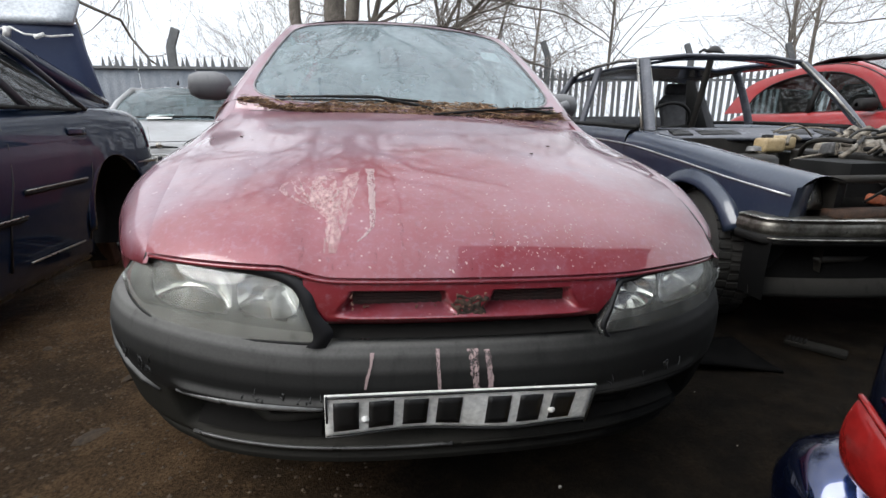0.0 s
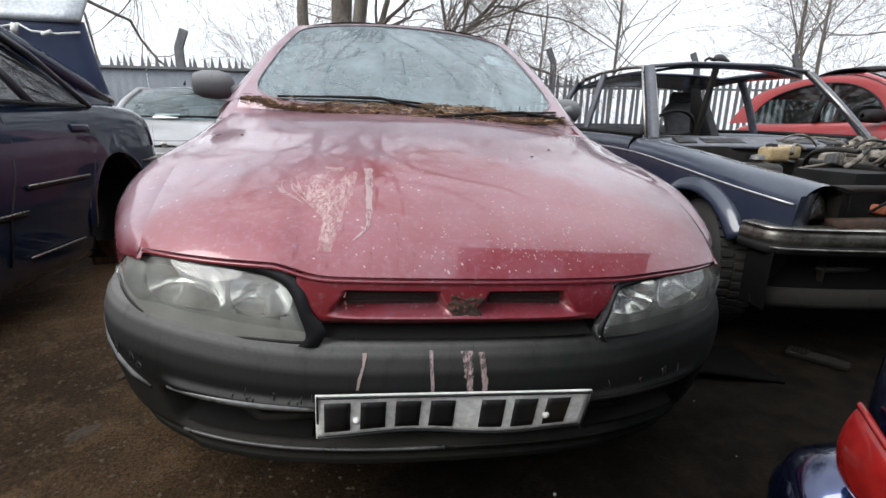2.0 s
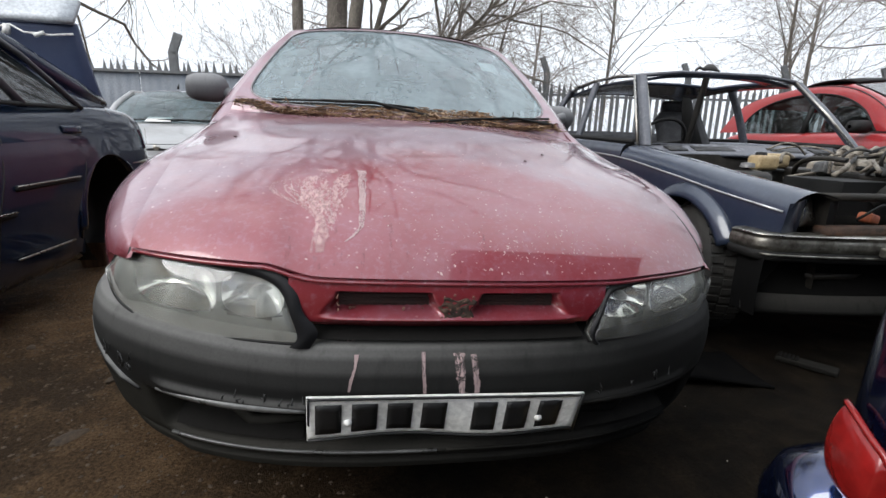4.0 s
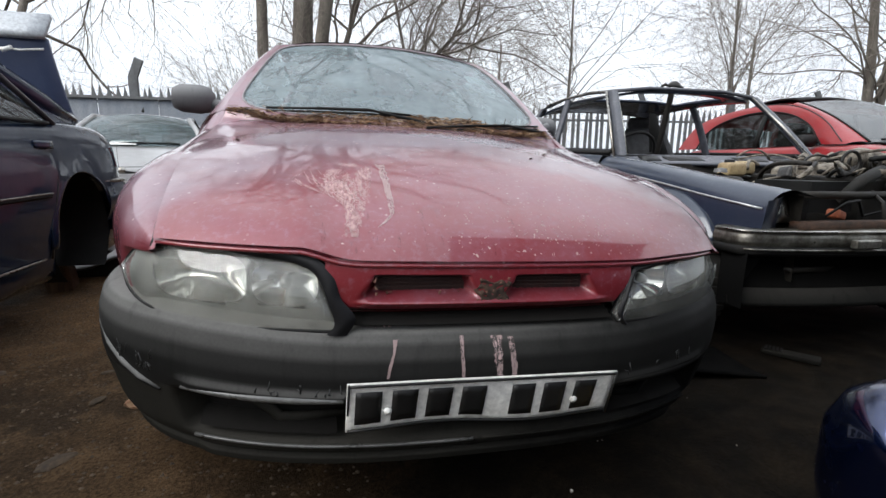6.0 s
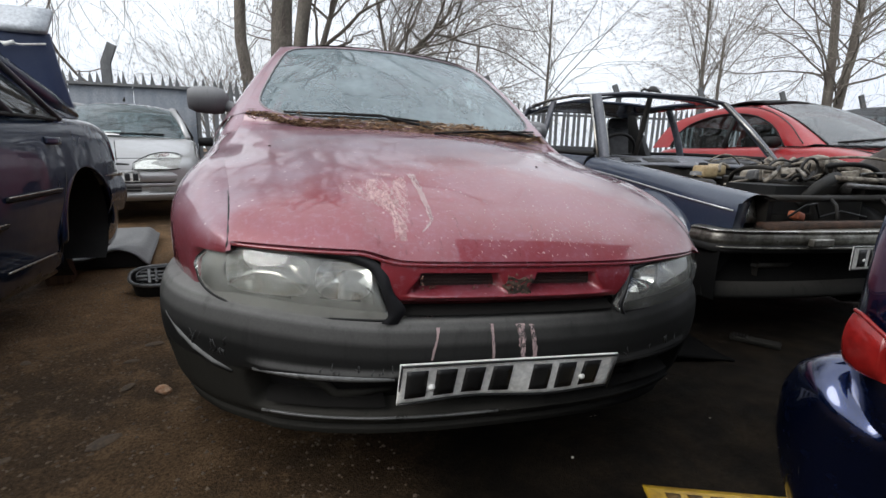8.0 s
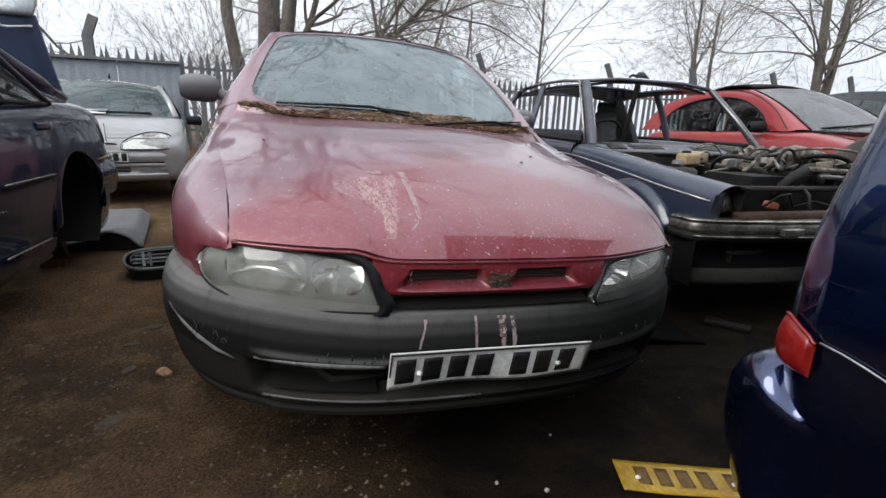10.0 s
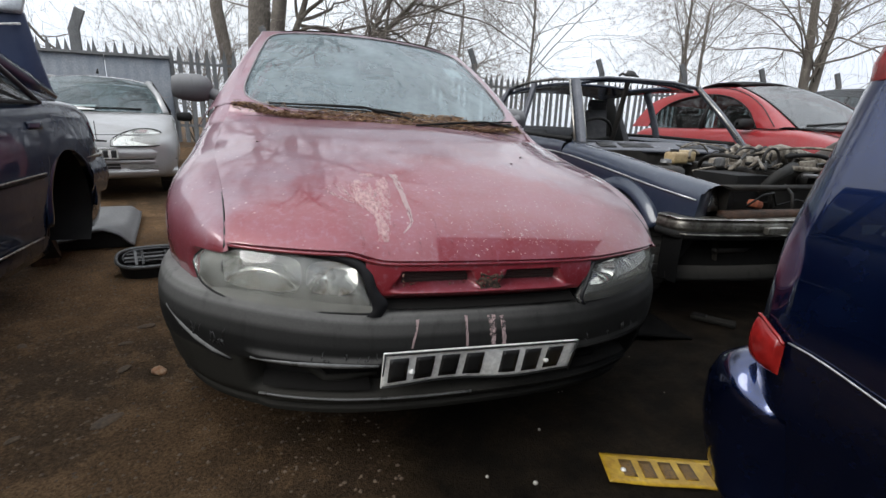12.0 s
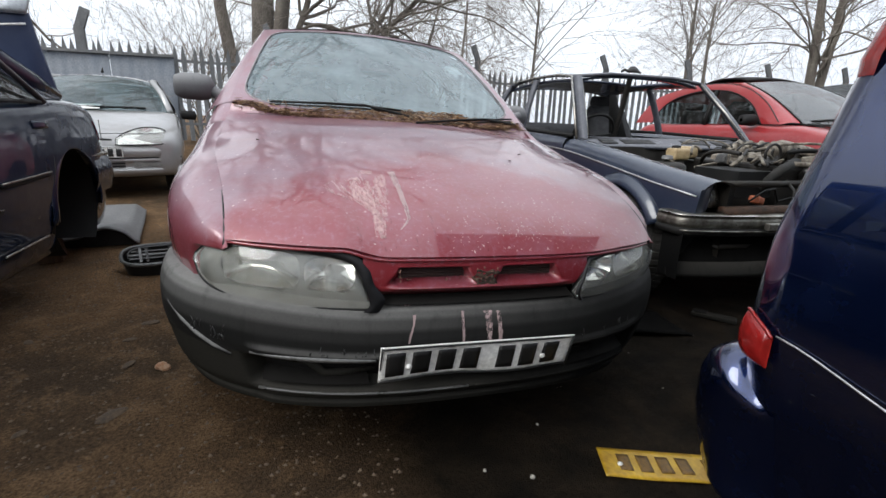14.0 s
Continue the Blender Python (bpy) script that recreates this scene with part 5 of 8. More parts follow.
    def cowl(u, v):
        a, b = bon(u, 1.0) + Vector((0, 0.004, -0.002)), screen(u, 0.0) + Vector((0, -0.012, -0.006))
        return a.lerp(b, v) + Vector((0, 0, -0.006)) * math.sin(math.pi * v)
    SHAPES["cowl"], SHAPES["screen"] = cowl, screen
    part("scuttle", grid(cowl, 40, 6), RED, car, "red scuttle panel under the windscreen")
    for s in (-1, 1):
        part("scuttle_corner", grid(lambda u, v: cowl(0.5 + 0.5 * s, u).lerp(corners[s](u, 0.02), v), 10, 4), RED, car)
    part("scuttle_gap", tube([bon(0.05 + 0.90 * k / 40, 1.0) + Vector((0, 0.001, 0.000)) for k in range(41)], 0.0014, 5), INK, car)
    # cabin
    part("dashboard", grid(lambda u, v: Vector(((2 * u - 1) * 0.68, 1.15 + 0.45 * v + 0.1 * (2 * u - 1) ** 2 * (1 - v), 0.93 - 0.01 * v - 0.25 * smooth(0.75, 1.0, v))), 16, 12), BLACK, car)
    for sx in (-0.36, 0.36):
        for sy, h in ((2.15, 1.10), (3.0, 1.00)):
            st = part("seat_back", quad((sx - 0.24, sy, 0.42), (sx + 0.24, sy, 0.42), (sx + 0.20, sy + 0.2, h), (sx - 0.20, sy + 0.2, h), 8, 8, 0.05), CLOTH, car)
            solid(st, 0.12, 0.0)
            part("headrest", lathe([(-0.14, 0.01), (-0.135, 0.05), (-0.12, 0.075), (0.12, 0.075), (0.135, 0.05), (0.14, 0.01)], 14, 'X', (sx, sy + 0.22, h + 0.09)), CLOTH, car)
    ang = [2 * math.pi * k / 24 for k in range(24)]
    part("steering_wheel", tube([(-0.36 + 0.185 * math.cos(a), 1.68 - 0.07 * math.sin(a), 0.93 + 0.165 * math.sin(a)) for a in ang], 0.014, 8, closed=True), BLACK, car)
    # wipers, fallen needles and scraps in the scuttle
    def on_screen(u, v, o):
        return screen(u, v) + Vector((0, -0.8, 0.6)) * o
    for pts, arm in (([(0.11, 0.040), (0.25, 0.070), (0.40, 0.078), (0.52, 0.062)], (0.56, 0.02)), ([(0.56, -0.03), (0.68, 0.004), (0.84, 0.030), (0.965, 0.025)], (0.97, -0.02))):
        wp = part("wiper", tube([on_screen(u, v, 0.017) for u, v in pts], 0.0046, 6), BLACK, car, "black wiper lying in the needles")
        part("wiper_arm", tube([on_screen(arm[0], arm[1], 0.006), on_screen(pts[2][0], pts[2][1], 0.022), on_screen(pts[1][0], pts[1][1], 0.020)], [0.008, 0.005, 0.004], 6), BLACK, wp)
        part("wiper_rubber", tube([on_screen(u, v - 0.012, 0.008) for u, v in pts], 0.004, 5), RUBBER, wp)
    for u, v, w, h, m in ((0.555, 0.94, 0.035, 0.010, WHITE), (0.865, 0.62, 0.085, 0.075, PAPER)):
        c = screen(u, v)
        part("windscreen_sticker", grid(lambda a, b: screen(u + (a - 0.5) * w / 1.1, v + (b - 0.5) * h / 0.6) + Vector((0, 0.004, -0.004)), 4, 4), m, car)
    # number plate
    plate(car, "number_plate", (-0.006, -0.026, 0.372), 0.52, 0.100, WHITE, (0.046, 0.068), 104.0, -0.9, 0.0, 0.006,
          [-0.222, -0.158, -0.094, -0.030, 0.066, 0.130, 0.196])
    return car



red_car = red_hatchback()


def needles():
    """Brown needles and twigs that have gathered along the foot of the windscreen."""
    rng = random.Random(12)
    verts, faces = [], []

    def strand(p, d, ln, r):
        k = len(verts)
        d = d.normalized()
        a = d.orthogonal().normalized() * r
        b = d.cross(a)
        bend = Vector((rng.gauss(0, 0.15), rng.gauss(0, 0.15), rng.gauss(0, 0.1))) * ln
        for q in (p - d * ln / 2, p + bend, p + d * ln / 2):
            for w in (a, -0.5 * a + 0.87 * b, -0.5 * a - 0.87 * b):
                verts.append(tuple(q + w))
        for q in (0, 3):
            for j in range(3):
                faces.append((k + q + j, k + q + (j + 1) % 3, k + q + 3 + (j + 1) % 3, k + q + 3 + j))
    def lie(u, v, lift):
        if v <= 1.0:
            return SHAPES["cowl"](u, v) + Vector((0, 0, lift))
        return SHAPES["screen"](u, (v - 1.0) * 0.10) + Vector((0, -0.7, 0.7)) * lift
    for n_ in range(7000):
        u = rng.uniform(0.015, 0.985)
        heap = 0.45 + 0.30 * math.sin(u * 11.0 + 0.6) + 0.25 * math.sin(u * 37.0) + 0.15 * math.sin(u * 83.0 + 1.0)
        mid = smooth(0.22, 0.38, u) * smooth(0.86, 0.70, u)
        v = 0.90 + 0.38 * mid + 0.10 * math.sin(u * 29.0) + rng.gauss(0.0, 0.26) * (0.25 + 0.65 * max(0.1, heap) + 0.35 * mid) * (0.35 + 0.65 * smooth(0.04, 0.26, u)) + 0.10 * smooth(0.26, 0.04, u)
        if rng.random() < 0.22:
            u = rng.gauss(0.58, 0.10)
        strand(lie(u, max(0.1, min(1.85, v)), 0.001 + rng.uniform(0.0, 0.006) * max(0.2, heap)), Vector((rng.gauss(0, 1), rng.gauss(0, 0.6), rng.gauss(0, 0.08))), rng.uniform(0.012, 0.045), rng.uniform(0.0006, 0.0013))
    for n_ in range(130):
        strand(lie(rng.uniform(0.03, 0.97), rng.uniform(0.5, 1.4), rng.uniform(0.003, 0.010)), Vector((rng.gauss(0, 1), rng.gauss(0, 0.5), rng.gauss(0, 0.1))), rng.uniform(0.04, 0.11), rng.uniform(0.0012, 0.002))
    me = bpy.data.meshes.new("needles")
    me.from_pydata(verts, [], faces)
    me.materials.append(NEEDLE)
    ob = new("needles", me)
    ob.matrix_world = pose(HX, HY, 0, 0, 2.0, 1.9)
    tagged(ob, "brown needles and twigs gathered along the windscreen", "leaf litter", kind="stuff")


needles()


def marks():
    """Bird lime on the bonnet, paint runs on the bumper and a few leaves: thin crusts with torn outlines."""
    def crust(name, label, line, parent_fn, mat, cat, n=40):
        rng = random.Random(len(line) * 7 + int(line[0][0] * 1000))
        m_ = thing(name, label, cat, (HX, HY, 0))
        m_.matrix_world = pose(HX, HY, 0, 0, 2.0, 1.9)
        def fn(u, v):
            f = u * (len(line) - 1)
            k = min(len(line) - 2, int(f))
            q = f - k
            a, b, w = [line[k][i] * (1 - q) + line[k + 1][i] * q for i in range(3)]
            jag = 1 + 0.45 * noise.noise(Vector((u * 22, (1 if v > 0.5 else 7), line[0][0] * 40)))
            off = (v - 0.5) * 2 * w * jag
            return parent_fn(a, b, off)
        part("crust", grid(fn, n, 8), mat, m_)
    def hood(a, b, off):
        x, y = a + off - 0.036, b
        return Vector((x, y, bonnet_z(x, y) + 0.0012))
    runs = [[(-0.180, 0.315, 0.012), (-0.190, 0.26, 0.018), (-0.200, 0.20, 0.022), (-0.208, 0.15, 0.022), (-0.214, 0.10, 0.018), (-0.220, 0.05, 0.012)],
            [(-0.145, 0.335, 0.012), (-0.144, 0.30, 0.008), (-0.143, 0.25, 0.008), (-0.142, 0.20, 0.007), (-0.141, 0.14, 0.006), (-0.142, 0.105, 0.004), (-0.155, 0.085, 0.003), (-0.170, 0.070, 0.002)],
            [(-0.335, 0.265, 0.003), (-0.320, 0.215, 0.006), (-0.285, 0.185, 0.008), (-0.245, 0.165, 0.006)],
            [(-0.245, 0.300, 0.016), (-0.250, 0.260, 0.032), (-0.250, 0.220, 0.038), (-0.235, 0.185, 0.022), (-0.225, 0.15, 0.01)],
            [(-0.310, 0.285, 0.002), (-0.325, 0.270, 0.004), (-0.335, 0.250, 0.004), (-0.330, 0.225, 0.003)],
            [(-0.225, 0.34, 0.02), (-0.22, 0.33, 0.022), (-0.215, 0.318, 0.012)]]
    for k in range(13):                     # thin curved scratches through the lime
        q = k / 12
        runs.append([(-0.315 + 0.075 * q, 0.275 - 0.02 * math.sin(k * 2.3), 0.0012), (-0.300 + 0.085 * q, 0.225 + 0.012 * math.sin(k * 1.7), 0.0022), (-0.262 + 0.055 * q, 0.175 + 0.015 * math.sin(k * 3.1), 0.0022), (-0.225 + 0.030 * q, 0.125 + 0.03 * math.sin(k * 2.9), 0.0012)])
    for k, r in enumerate(runs):
        crust("bird_lime", "dried whitish bird lime on the red bonnet", r, hood, LIME if k != 1 else LIME_PINK, "stain")
    rng = random.Random(41)
    for k in range(9):                      # brown drips that have run down towards the front lip
        x, y0 = -0.30 + 0.045 * k + rng.gauss(0, 0.012), rng.uniform(0.07, 0.15)
        crust("dirt_drip", "thin brown drip stain on the red bonnet", [(x + 0.036, y0, 0.002), (x + 0.037, y0 * 0.6, 0.004), (x + 0.036, 0.03, 0.003), (x + 0.036, 0.012, 0.0015)], hood, STAIN, "stain", 16)
    for x, y, w in ((-0.262, 0.040, 0.016), (-0.215, 0.020, 0.012)):
        crust("dirt_patch", "brown dirt stain near the bonnet's lip", [(x + 0.036, y + 0.03, w * 0.4), (x + 0.040, y + 0.012, w), (x + 0.034, y, w * 0.7), (x + 0.036, max(0.008, y - 0.015), w * 0.3)], hood, STAIN, "stain", 12)

    def bump(a, b, off):
        x = a + off
        prof = [(0.508, -0.030), (0.505, -0.020), (0.498, -0.001), (0.480, 0.011), (0.452, 0.019), (0.420, 0.0205), (0.396, 0.0195), (0.38, 0.013)]
        return Vector((x, nose(x) - lerp(sorted(prof), b) - 0.0010, b))
    for r in ([(-0.180, 0.488, 0.004), (-0.183, 0.465, 0.002), (-0.190, 0.440, 0.003), (-0.193, 0.420, 0.002)],
              [(-0.060, 0.492, 0.004), (-0.058, 0.46, 0.003), (-0.055, 0.43, 0.003), (-0.054, 0.400, 0.003)],
              [(0.008, 0.490, 0.010), (0.012, 0.45, 0.008), (0.016, 0.42, 0.006), (0.018, 0.400, 0.005)],
              [(0.036, 0.488, 0.006), (0.040, 0.46, 0.005), (0.044, 0.43, 0.006), (0.045, 0.402, 0.004)]):
        crust("paint_run", "pinkish paint run dried on the black bumper", r, bump, LIME_PINK, "stain")
    crust("paint_flakes", "pinkish flaking paint on top of the bumper", [(-0.208, 0.5075, 0.018), (-0.205, 0.5055, 0.026), (-0.200, 0.5035, 0.014)], bump, LIME, "stain", 12)
    # pale specks, thickest towards the front of the bonnet
    rng = random.Random(19)
    verts, faces = [], []
    for k in range(420):
        if k < 260:
            x, e = rng.gauss(0.16, 0.20), abs(rng.gauss(0.0, 0.075)) + 0.012
        else:
            x, e = rng.uniform(-0.56, 0.58), rng.uniform(0.02, 0.85)
        if abs(x) > 0.585:
            continue
        y = nose(x) + e
        r = rng.uniform(0.0007, 0.0017) * (1.35 if k < 30 else 0.85)
        b0, turn = len(verts), rng.uniform(0, 6.28)
        for j in range(6):
            a = j * math.pi / 3
            dx, dy = 1.7 * r * math.cos(a) * rng.uniform(0.7, 1.2), r * math.sin(a) * rng.uniform(0.7, 1.2)
            px, py = x + dx * math.cos(turn) - dy * math.sin(turn), y + dx * math.sin(turn) + dy * math.cos(turn)
            verts.append((px, py, bonnet_z(px, py) + 0.0003))
        verts.append((x, y, bonnet_z(x, y) + 0.0010))
        faces += [(b0 + j, b0 + (j + 1) % 6, b0 + 6) for j in range(6)]
    me = bpy.data.meshes.new("lime_specks")
    me.from_pydata(verts, [], faces)
    me.materials.append(SPECK)
    sp = new("lime_specks", me)
    sp.matrix_world = pose(HX, HY, 0, 0, 2.0, 1.9)
    tagged(sp, "pale dried specks spattered over the red bonnet", "stain", kind="stuff")
    rng = random.Random(3)
    for x, y in ((0.30, 0.93), (0.36, 0.60), (0.27, 0.49), (-0.56, 0.72)):
        lf = thing("dead_leaf", "small dark shrivelled leaf on the bonnet", "leaf", (HX, HY, 0))
        lf.matrix_world = pose(HX, HY, 0, 0, 2.0, 1.9) @ Matrix.Translation((x, y, bonnet_z(x, y) + 0.0015)) @ pose(0, 0, 0, 0, 0, rng.uniform(0, 180))
        solid(part("blade", grid(lambda u, v: Vector(((u - 0.5) * 0.018, (v - 0.5) * 0.008 * math.sin(math.pi * (0.1 + 0.8 * u)), 0.0012 * math.sin(u * 5))), 6, 4), RUST, lf), 0.001, 0)


marks()


# ---- the dark blue saloon shell, stripped of bonnet, glass and front panel ----
def blue_saloon():
    car = thing("saloon_shell", "stripped dark blue saloon without bonnet, glass or lamps", "car", (2.31, 1.44, 0))
    W = lambda y: 0.80 + 0.05 * smooth(0.0, 0.45, y) - 0.03 * smooth(3.8, 4.6, y)
    ZT = [(0.0, 0.708), (0.12, 0.722), (0.4, 0.760), (0.8, 0.812), (1.33, 0.868), (2.4, 0.905), (3.4, 0.915), (4.2, 0.905), (4.6, 0.88)]
    SEC = [(0.0, 0.215, -0.035), (0.12, 0.112, -0.004), (0.24, 0.055, -0.008), (0.34, 0.014, -0.040), (0.42, 0.000, -0.085), (0.50, -0.003, -0.13)]

    def panel(s, y0, y1, n, name, keep=None, lean=0.0, inner=0.24):
        def fn(u, v):
            y = y0 + (y1 - y0) * u
            zt, w = lerp(ZT, y), W(y)
            if v <= 0.5:
                f = lerp([(a, b) for a, b, c in SEC], v)
                dz = lerp([(a, c) for a, b, c in SEC], v)
                x, z = w - f * inner / 0.215, zt + dz
            else:
                k = (v - 0.5) * 2
                z = (zt - 0.13) * (1 - k) + 0.25 * k
                x = w + 0.004 * math.sin(math.pi * k) - 0.05 * k ** 3 + 0.003
            return Vector((s * x, y + lean * (1 - u) * (zt - z), z))
        return part(name, grid(fn, n, 40, keep), NAVY, car)
    arch = lambda yc: (lambda p: (p.y - yc) ** 2 + (p.z - 0.30) ** 2 > 0.345 ** 2)
    for s in (-1, 1):
        panel(s, 0.09, 1.32, 60, "wing", lambda p: arch(0.63)(p) and (p.y > 0.6 or p.z > 0.47), 0.13)
        panel(s, 1.326, 2.28, 20, "front_door", None, 0, 0.09)
        panel(s, 2.286, 3.10, 20, "rear_door", None, 0, 0.09)
        panel(s, 3.106, 4.6, 40, "rear_wing", arch(3.40), 0, 0.2)
        for yc in (0.63, 3.40):
            def flare(u, v):
                a = radians(-12 + (164 if yc < 1 else 204) * u)
                r = 0.335 + 0.066 * v
                return Vector((s * (W(yc) + 0.048 - 0.044 * v * v - 0.01 * abs(math.cos(a))), yc + r * math.cos(a) * 1.0, 0.30 + r * math.sin(a)))
            fl = part("arch_flare", grid(flare, 40, 6), NAVY, car)
            solid(fl, 0.02, -1)
            arch_liner(car, s, 0.80, 0.28, yc, 0.30, 0.34, 0.23)
        wheel(car, s * 0.74, 0.61, 0.30, 0.195, s).rotation_euler[2] = radians(-14)
        wheel(car, s * 0.715, 3.40, 0.295, 0.195, s)
        part("waist_trim", tube([(s * (W(y) + 0.006), y, lerp(ZT, y) - 0.078) for y in np.linspace(0.115, 4.5, 44)], 0.0046, 6), BRIGHTTRIM, car)
        # the lamp end of the wing, folded in and left open behind
        part("wing_end", grid(lambda u, v: Vector((s * (W(0.1) + 0.002 - 0.125 * u), 0.094 + 0.13 * (0.155 - 0.145 * v) + 0.05 * u * u, 0.55 + 0.125 * v + 0.022 * u * v)), 6, 8), NAVY, car)
        part("lamp_pocket", grid(lambda u, v: Vector((s * (0.78 - 0.32 * u), 0.20 + 0.03 * u, 0.40 + 0.30 * v)), 4, 4), BLACK, car)
        part("indicator_lens", quad((s * 0.722, 0.135, 0.60), (s * 0.690, 0.15, 0.60), (s * 0.690, 0.15, 0.67), (s * 0.722, 0.135, 0.68), 4, 4, 0.01), LENS, car)
        solid(part("lamp_bracket", quad((s * 0.70, 0.15, 0.58), (s * 0.62, 0.16, 0.58), (s * 0.64, 0.18, 0.69), (s * 0.69, 0.17, 0.70), 3, 4, 0.01), CHROME, car), 0.006, 0)
        part("lamp_bowl", lathe([(0.21, 0.001), (0.19, 0.045), (0.24, 0.05), (0.25, 0.001)], 16, 'Y', (s * 0.56, 0, 0.635)), BLACK, car)
        part("inner_wing", grid(lambda u, v: Vector((s * (0.615 - 0.10 * v * smooth(0.25, 0.45, u) * smooth(0.85, 0.6, u)), 0.12 + 1.15 * u, lerp(ZT, 0.12 + 1.15 * u) - 0.03 - 0.36 * v)), 16, 6), GREASE, car)
        part("strut_tower", lathe([(0.30, 0.15), (0.74, 0.11), (0.755, 0.09), (0.76, 0.03), (0.775, 0.001)], 20, 'Z', (s * 0.50, 0.70, 0)), GREASE, car)
        part("strut_bolt", lathe([(0.775, 0.035), (0.795, 0.03), (0.80, 0.001)], 12, 'Z', (s * 0.50, 0.70, 0)), STEEL, car)
    # scuttle and bulkhead
    sc = part("scuttle_panel", grid(lambda u, v: Vector(((2 * u - 1) * 0.72 + 0.02, 1.20 + 0.19 * v + 0.05 * (2 * u - 1) ** 2, 0.822 + 0.058 * v)), 20, 4), DUSTFRAME, car, "dusty scuttle panel with open vents")
    solid(sc, 0.02)
    for x0, x1 in ((-0.56, -0.44), (-0.38, -0.12), (0.14, 0.38), (0.44, 0.54)):
        part("scuttle_vent", box(x1 - x0, 0.080, 0.008, ((x0 + x1) / 2, 1.305, 0.852), None, (17, 0, 0)), INK, sc)
    part("bulkhead", grid(lambda u, v: Vector(((2 * u - 1) * 0.62, 1.215 + 0.01 * math.sin(u * 20), 0.40 + 0.42 * v)), 20, 4), GREASE, car)
    part("engine_bay_floor", box(1.24, 1.1, 0.02, (0, 0.68, 0.38)), GREASE, car)
    part("front_lower_panel", grid(lambda u, v: Vector(((2 * u - 1) * 0.84, 0.135 + 0.02 * v + 0.06 * abs(2 * u - 1) ** 3, 0.30 + 0.25 * v)), 16, 3), BLACK, car)
    part("front_cross_member", box(1.30, 0.07, 0.035, (0, 0.10, 0.572)), RUST, car, "rusted front cross member")
    for x in (-0.16, 0.18):
        part("grille_stay", tube([(x, 0.13, 0.57), (x + 0.01, 0.16, 0.66), (x + 0.02, 0.22, 0.705)], 0.008, 6), GREASE, car)
    part("lock_bar", tube([(-0.60, 0.20, 0.690), (-0.2, 0.21, 0.688), (0.2, 0.21, 0.692), (0.60, 0.22, 0.700)], 0.018, 6), GREASE, car)
    # engine
    eng = new("engine")
    eng.parent = car
    eng.location = (0.05, 0, 0.055)
    eng["label"] = "dirty engine with alloy cover and loose hoses"
    bevelled(part("block", box(0.36, 0.72, 0.30, (0.10, 0.72, 0.56)), GREASE, eng, smooth=False), 0.02)
    part("cam_cover", grid(lambda u, v: Vector((0.10 + (0.085 + 0.02 * v) * math.cos(math.pi * u) * -1, 0.46 + 0.46 * v, 0.705 + (0.075 - 0.018 * v) * math.sin(math.pi * u) ** 0.5 + 0.005 * (int(v * 20) % 2))), 14, 40), ALLOY, eng)
    part("manifold", tube([(-0.06, 0.46, 0.79), (0.08, 0.50, 0.80), (0.28, 0.50, 0.775), (0.44, 0.46, 0.755)], [0.045, 0.055, 0.045, 0.02], 10), ALLOY, eng)
    for x, y, r in ((-0.10, 0.40, 0.055), (0.02, 0.38, 0.030), (-0.02, 0.44, 0.040)):
        part("pulley", tube([(x + r * math.cos(a), y, 0.775 + r * math.sin(a)) for a in np.linspace(0, 6.283, 25)[:-1]], 0.008, 6, closed=True), GREASE, eng)
    part("front_rail", tube([(-0.14, 0.24, 0.735), (0.10, 0.22, 0.725), (0.36, 0.24, 0.730)], 0.014, 6), ALLOY, eng)
    part("front_rail", tube([(-0.10, 0.20, 0.700), (0.14, 0.18, 0.690), (0.40, 0.22, 0.705)], 0.012, 6), STEEL, eng)
    part("oil_cap", lathe([(0.80, 0.032), (0.825, 0.030), (0.83, 0.001)], 14, 'Z', (0.10, 0.52, 0)), BLACK, eng)
    for k in range(5):
        y = 0.64 + 0.085 * k
        part("intake_runner", tube([(0.20, y, 0.76), (0.29, y, 0.82), (0.32, y - 0.01, 0.80), (0.35, y - 0.02, 0.72)], 0.024, 8), ALLOY, eng)
    part("intake_plenum", lathe([(0.64, 0.001), (0.65, 0.055), (1.02, 0.055), (1.03, 0.001)], 16, 'Y', (0.33, 0, 0.745)), GREASE, eng)
    part("radiator_hose", tube([(-0.02, 0.36, 0.72), (-0.10, 0.26, 0.74), (-0.22, 0.24, 0.70), (-0.30, 0.28, 0.60)], 0.026, 10), RUBBER, eng)
    part("air_box", box(0.24, 0.30, 0.14, (-0.34, 0.42, 0.62)), BLACK, eng, smooth=False)
    part("distributor_cap", lathe([(0.28, 0.05), (0.33, 0.055), (0.36, 0.03), (0.36, 0.001)], 14, 'Y', (0.10, 0, 0.66)), GREASE, eng)
    rng = random.Random(4)
    for k in range(38):
        a = Vector((rng.uniform(-0.25, 0.36), rng.uniform(0.30, 1.05), rng.uniform(0.68, 0.80)))
        b = a + Vector((rng.gauss(0, 0.22), rng.gauss(0, 0.18), rng.uniform(-0.10, 0.04)))
        m = (a + b) / 2 + Vector((rng.gauss(0, 0.06), rng.gauss(0, 0.06), rng.uniform(0.02, 0.10)))
        pts = [a * (1 - t) ** 2 + m * 2 * t * (1 - t) + b * t * t for t in np.linspace(0, 1, 9)]
        part("hose", tube(pts, rng.choice((0.004, 0.005, 0.007, 0.010, 0.013)), 6), rng.choice((BLACK, GREASE, RUBBER, STEEL)) if k % 3 else ALLOY, eng)
    for k in range(14):
        p = (rng.uniform(-0.25, 0.36), rng.uniform(0.32, 1.05), rng.uniform(0.67, 0.78))
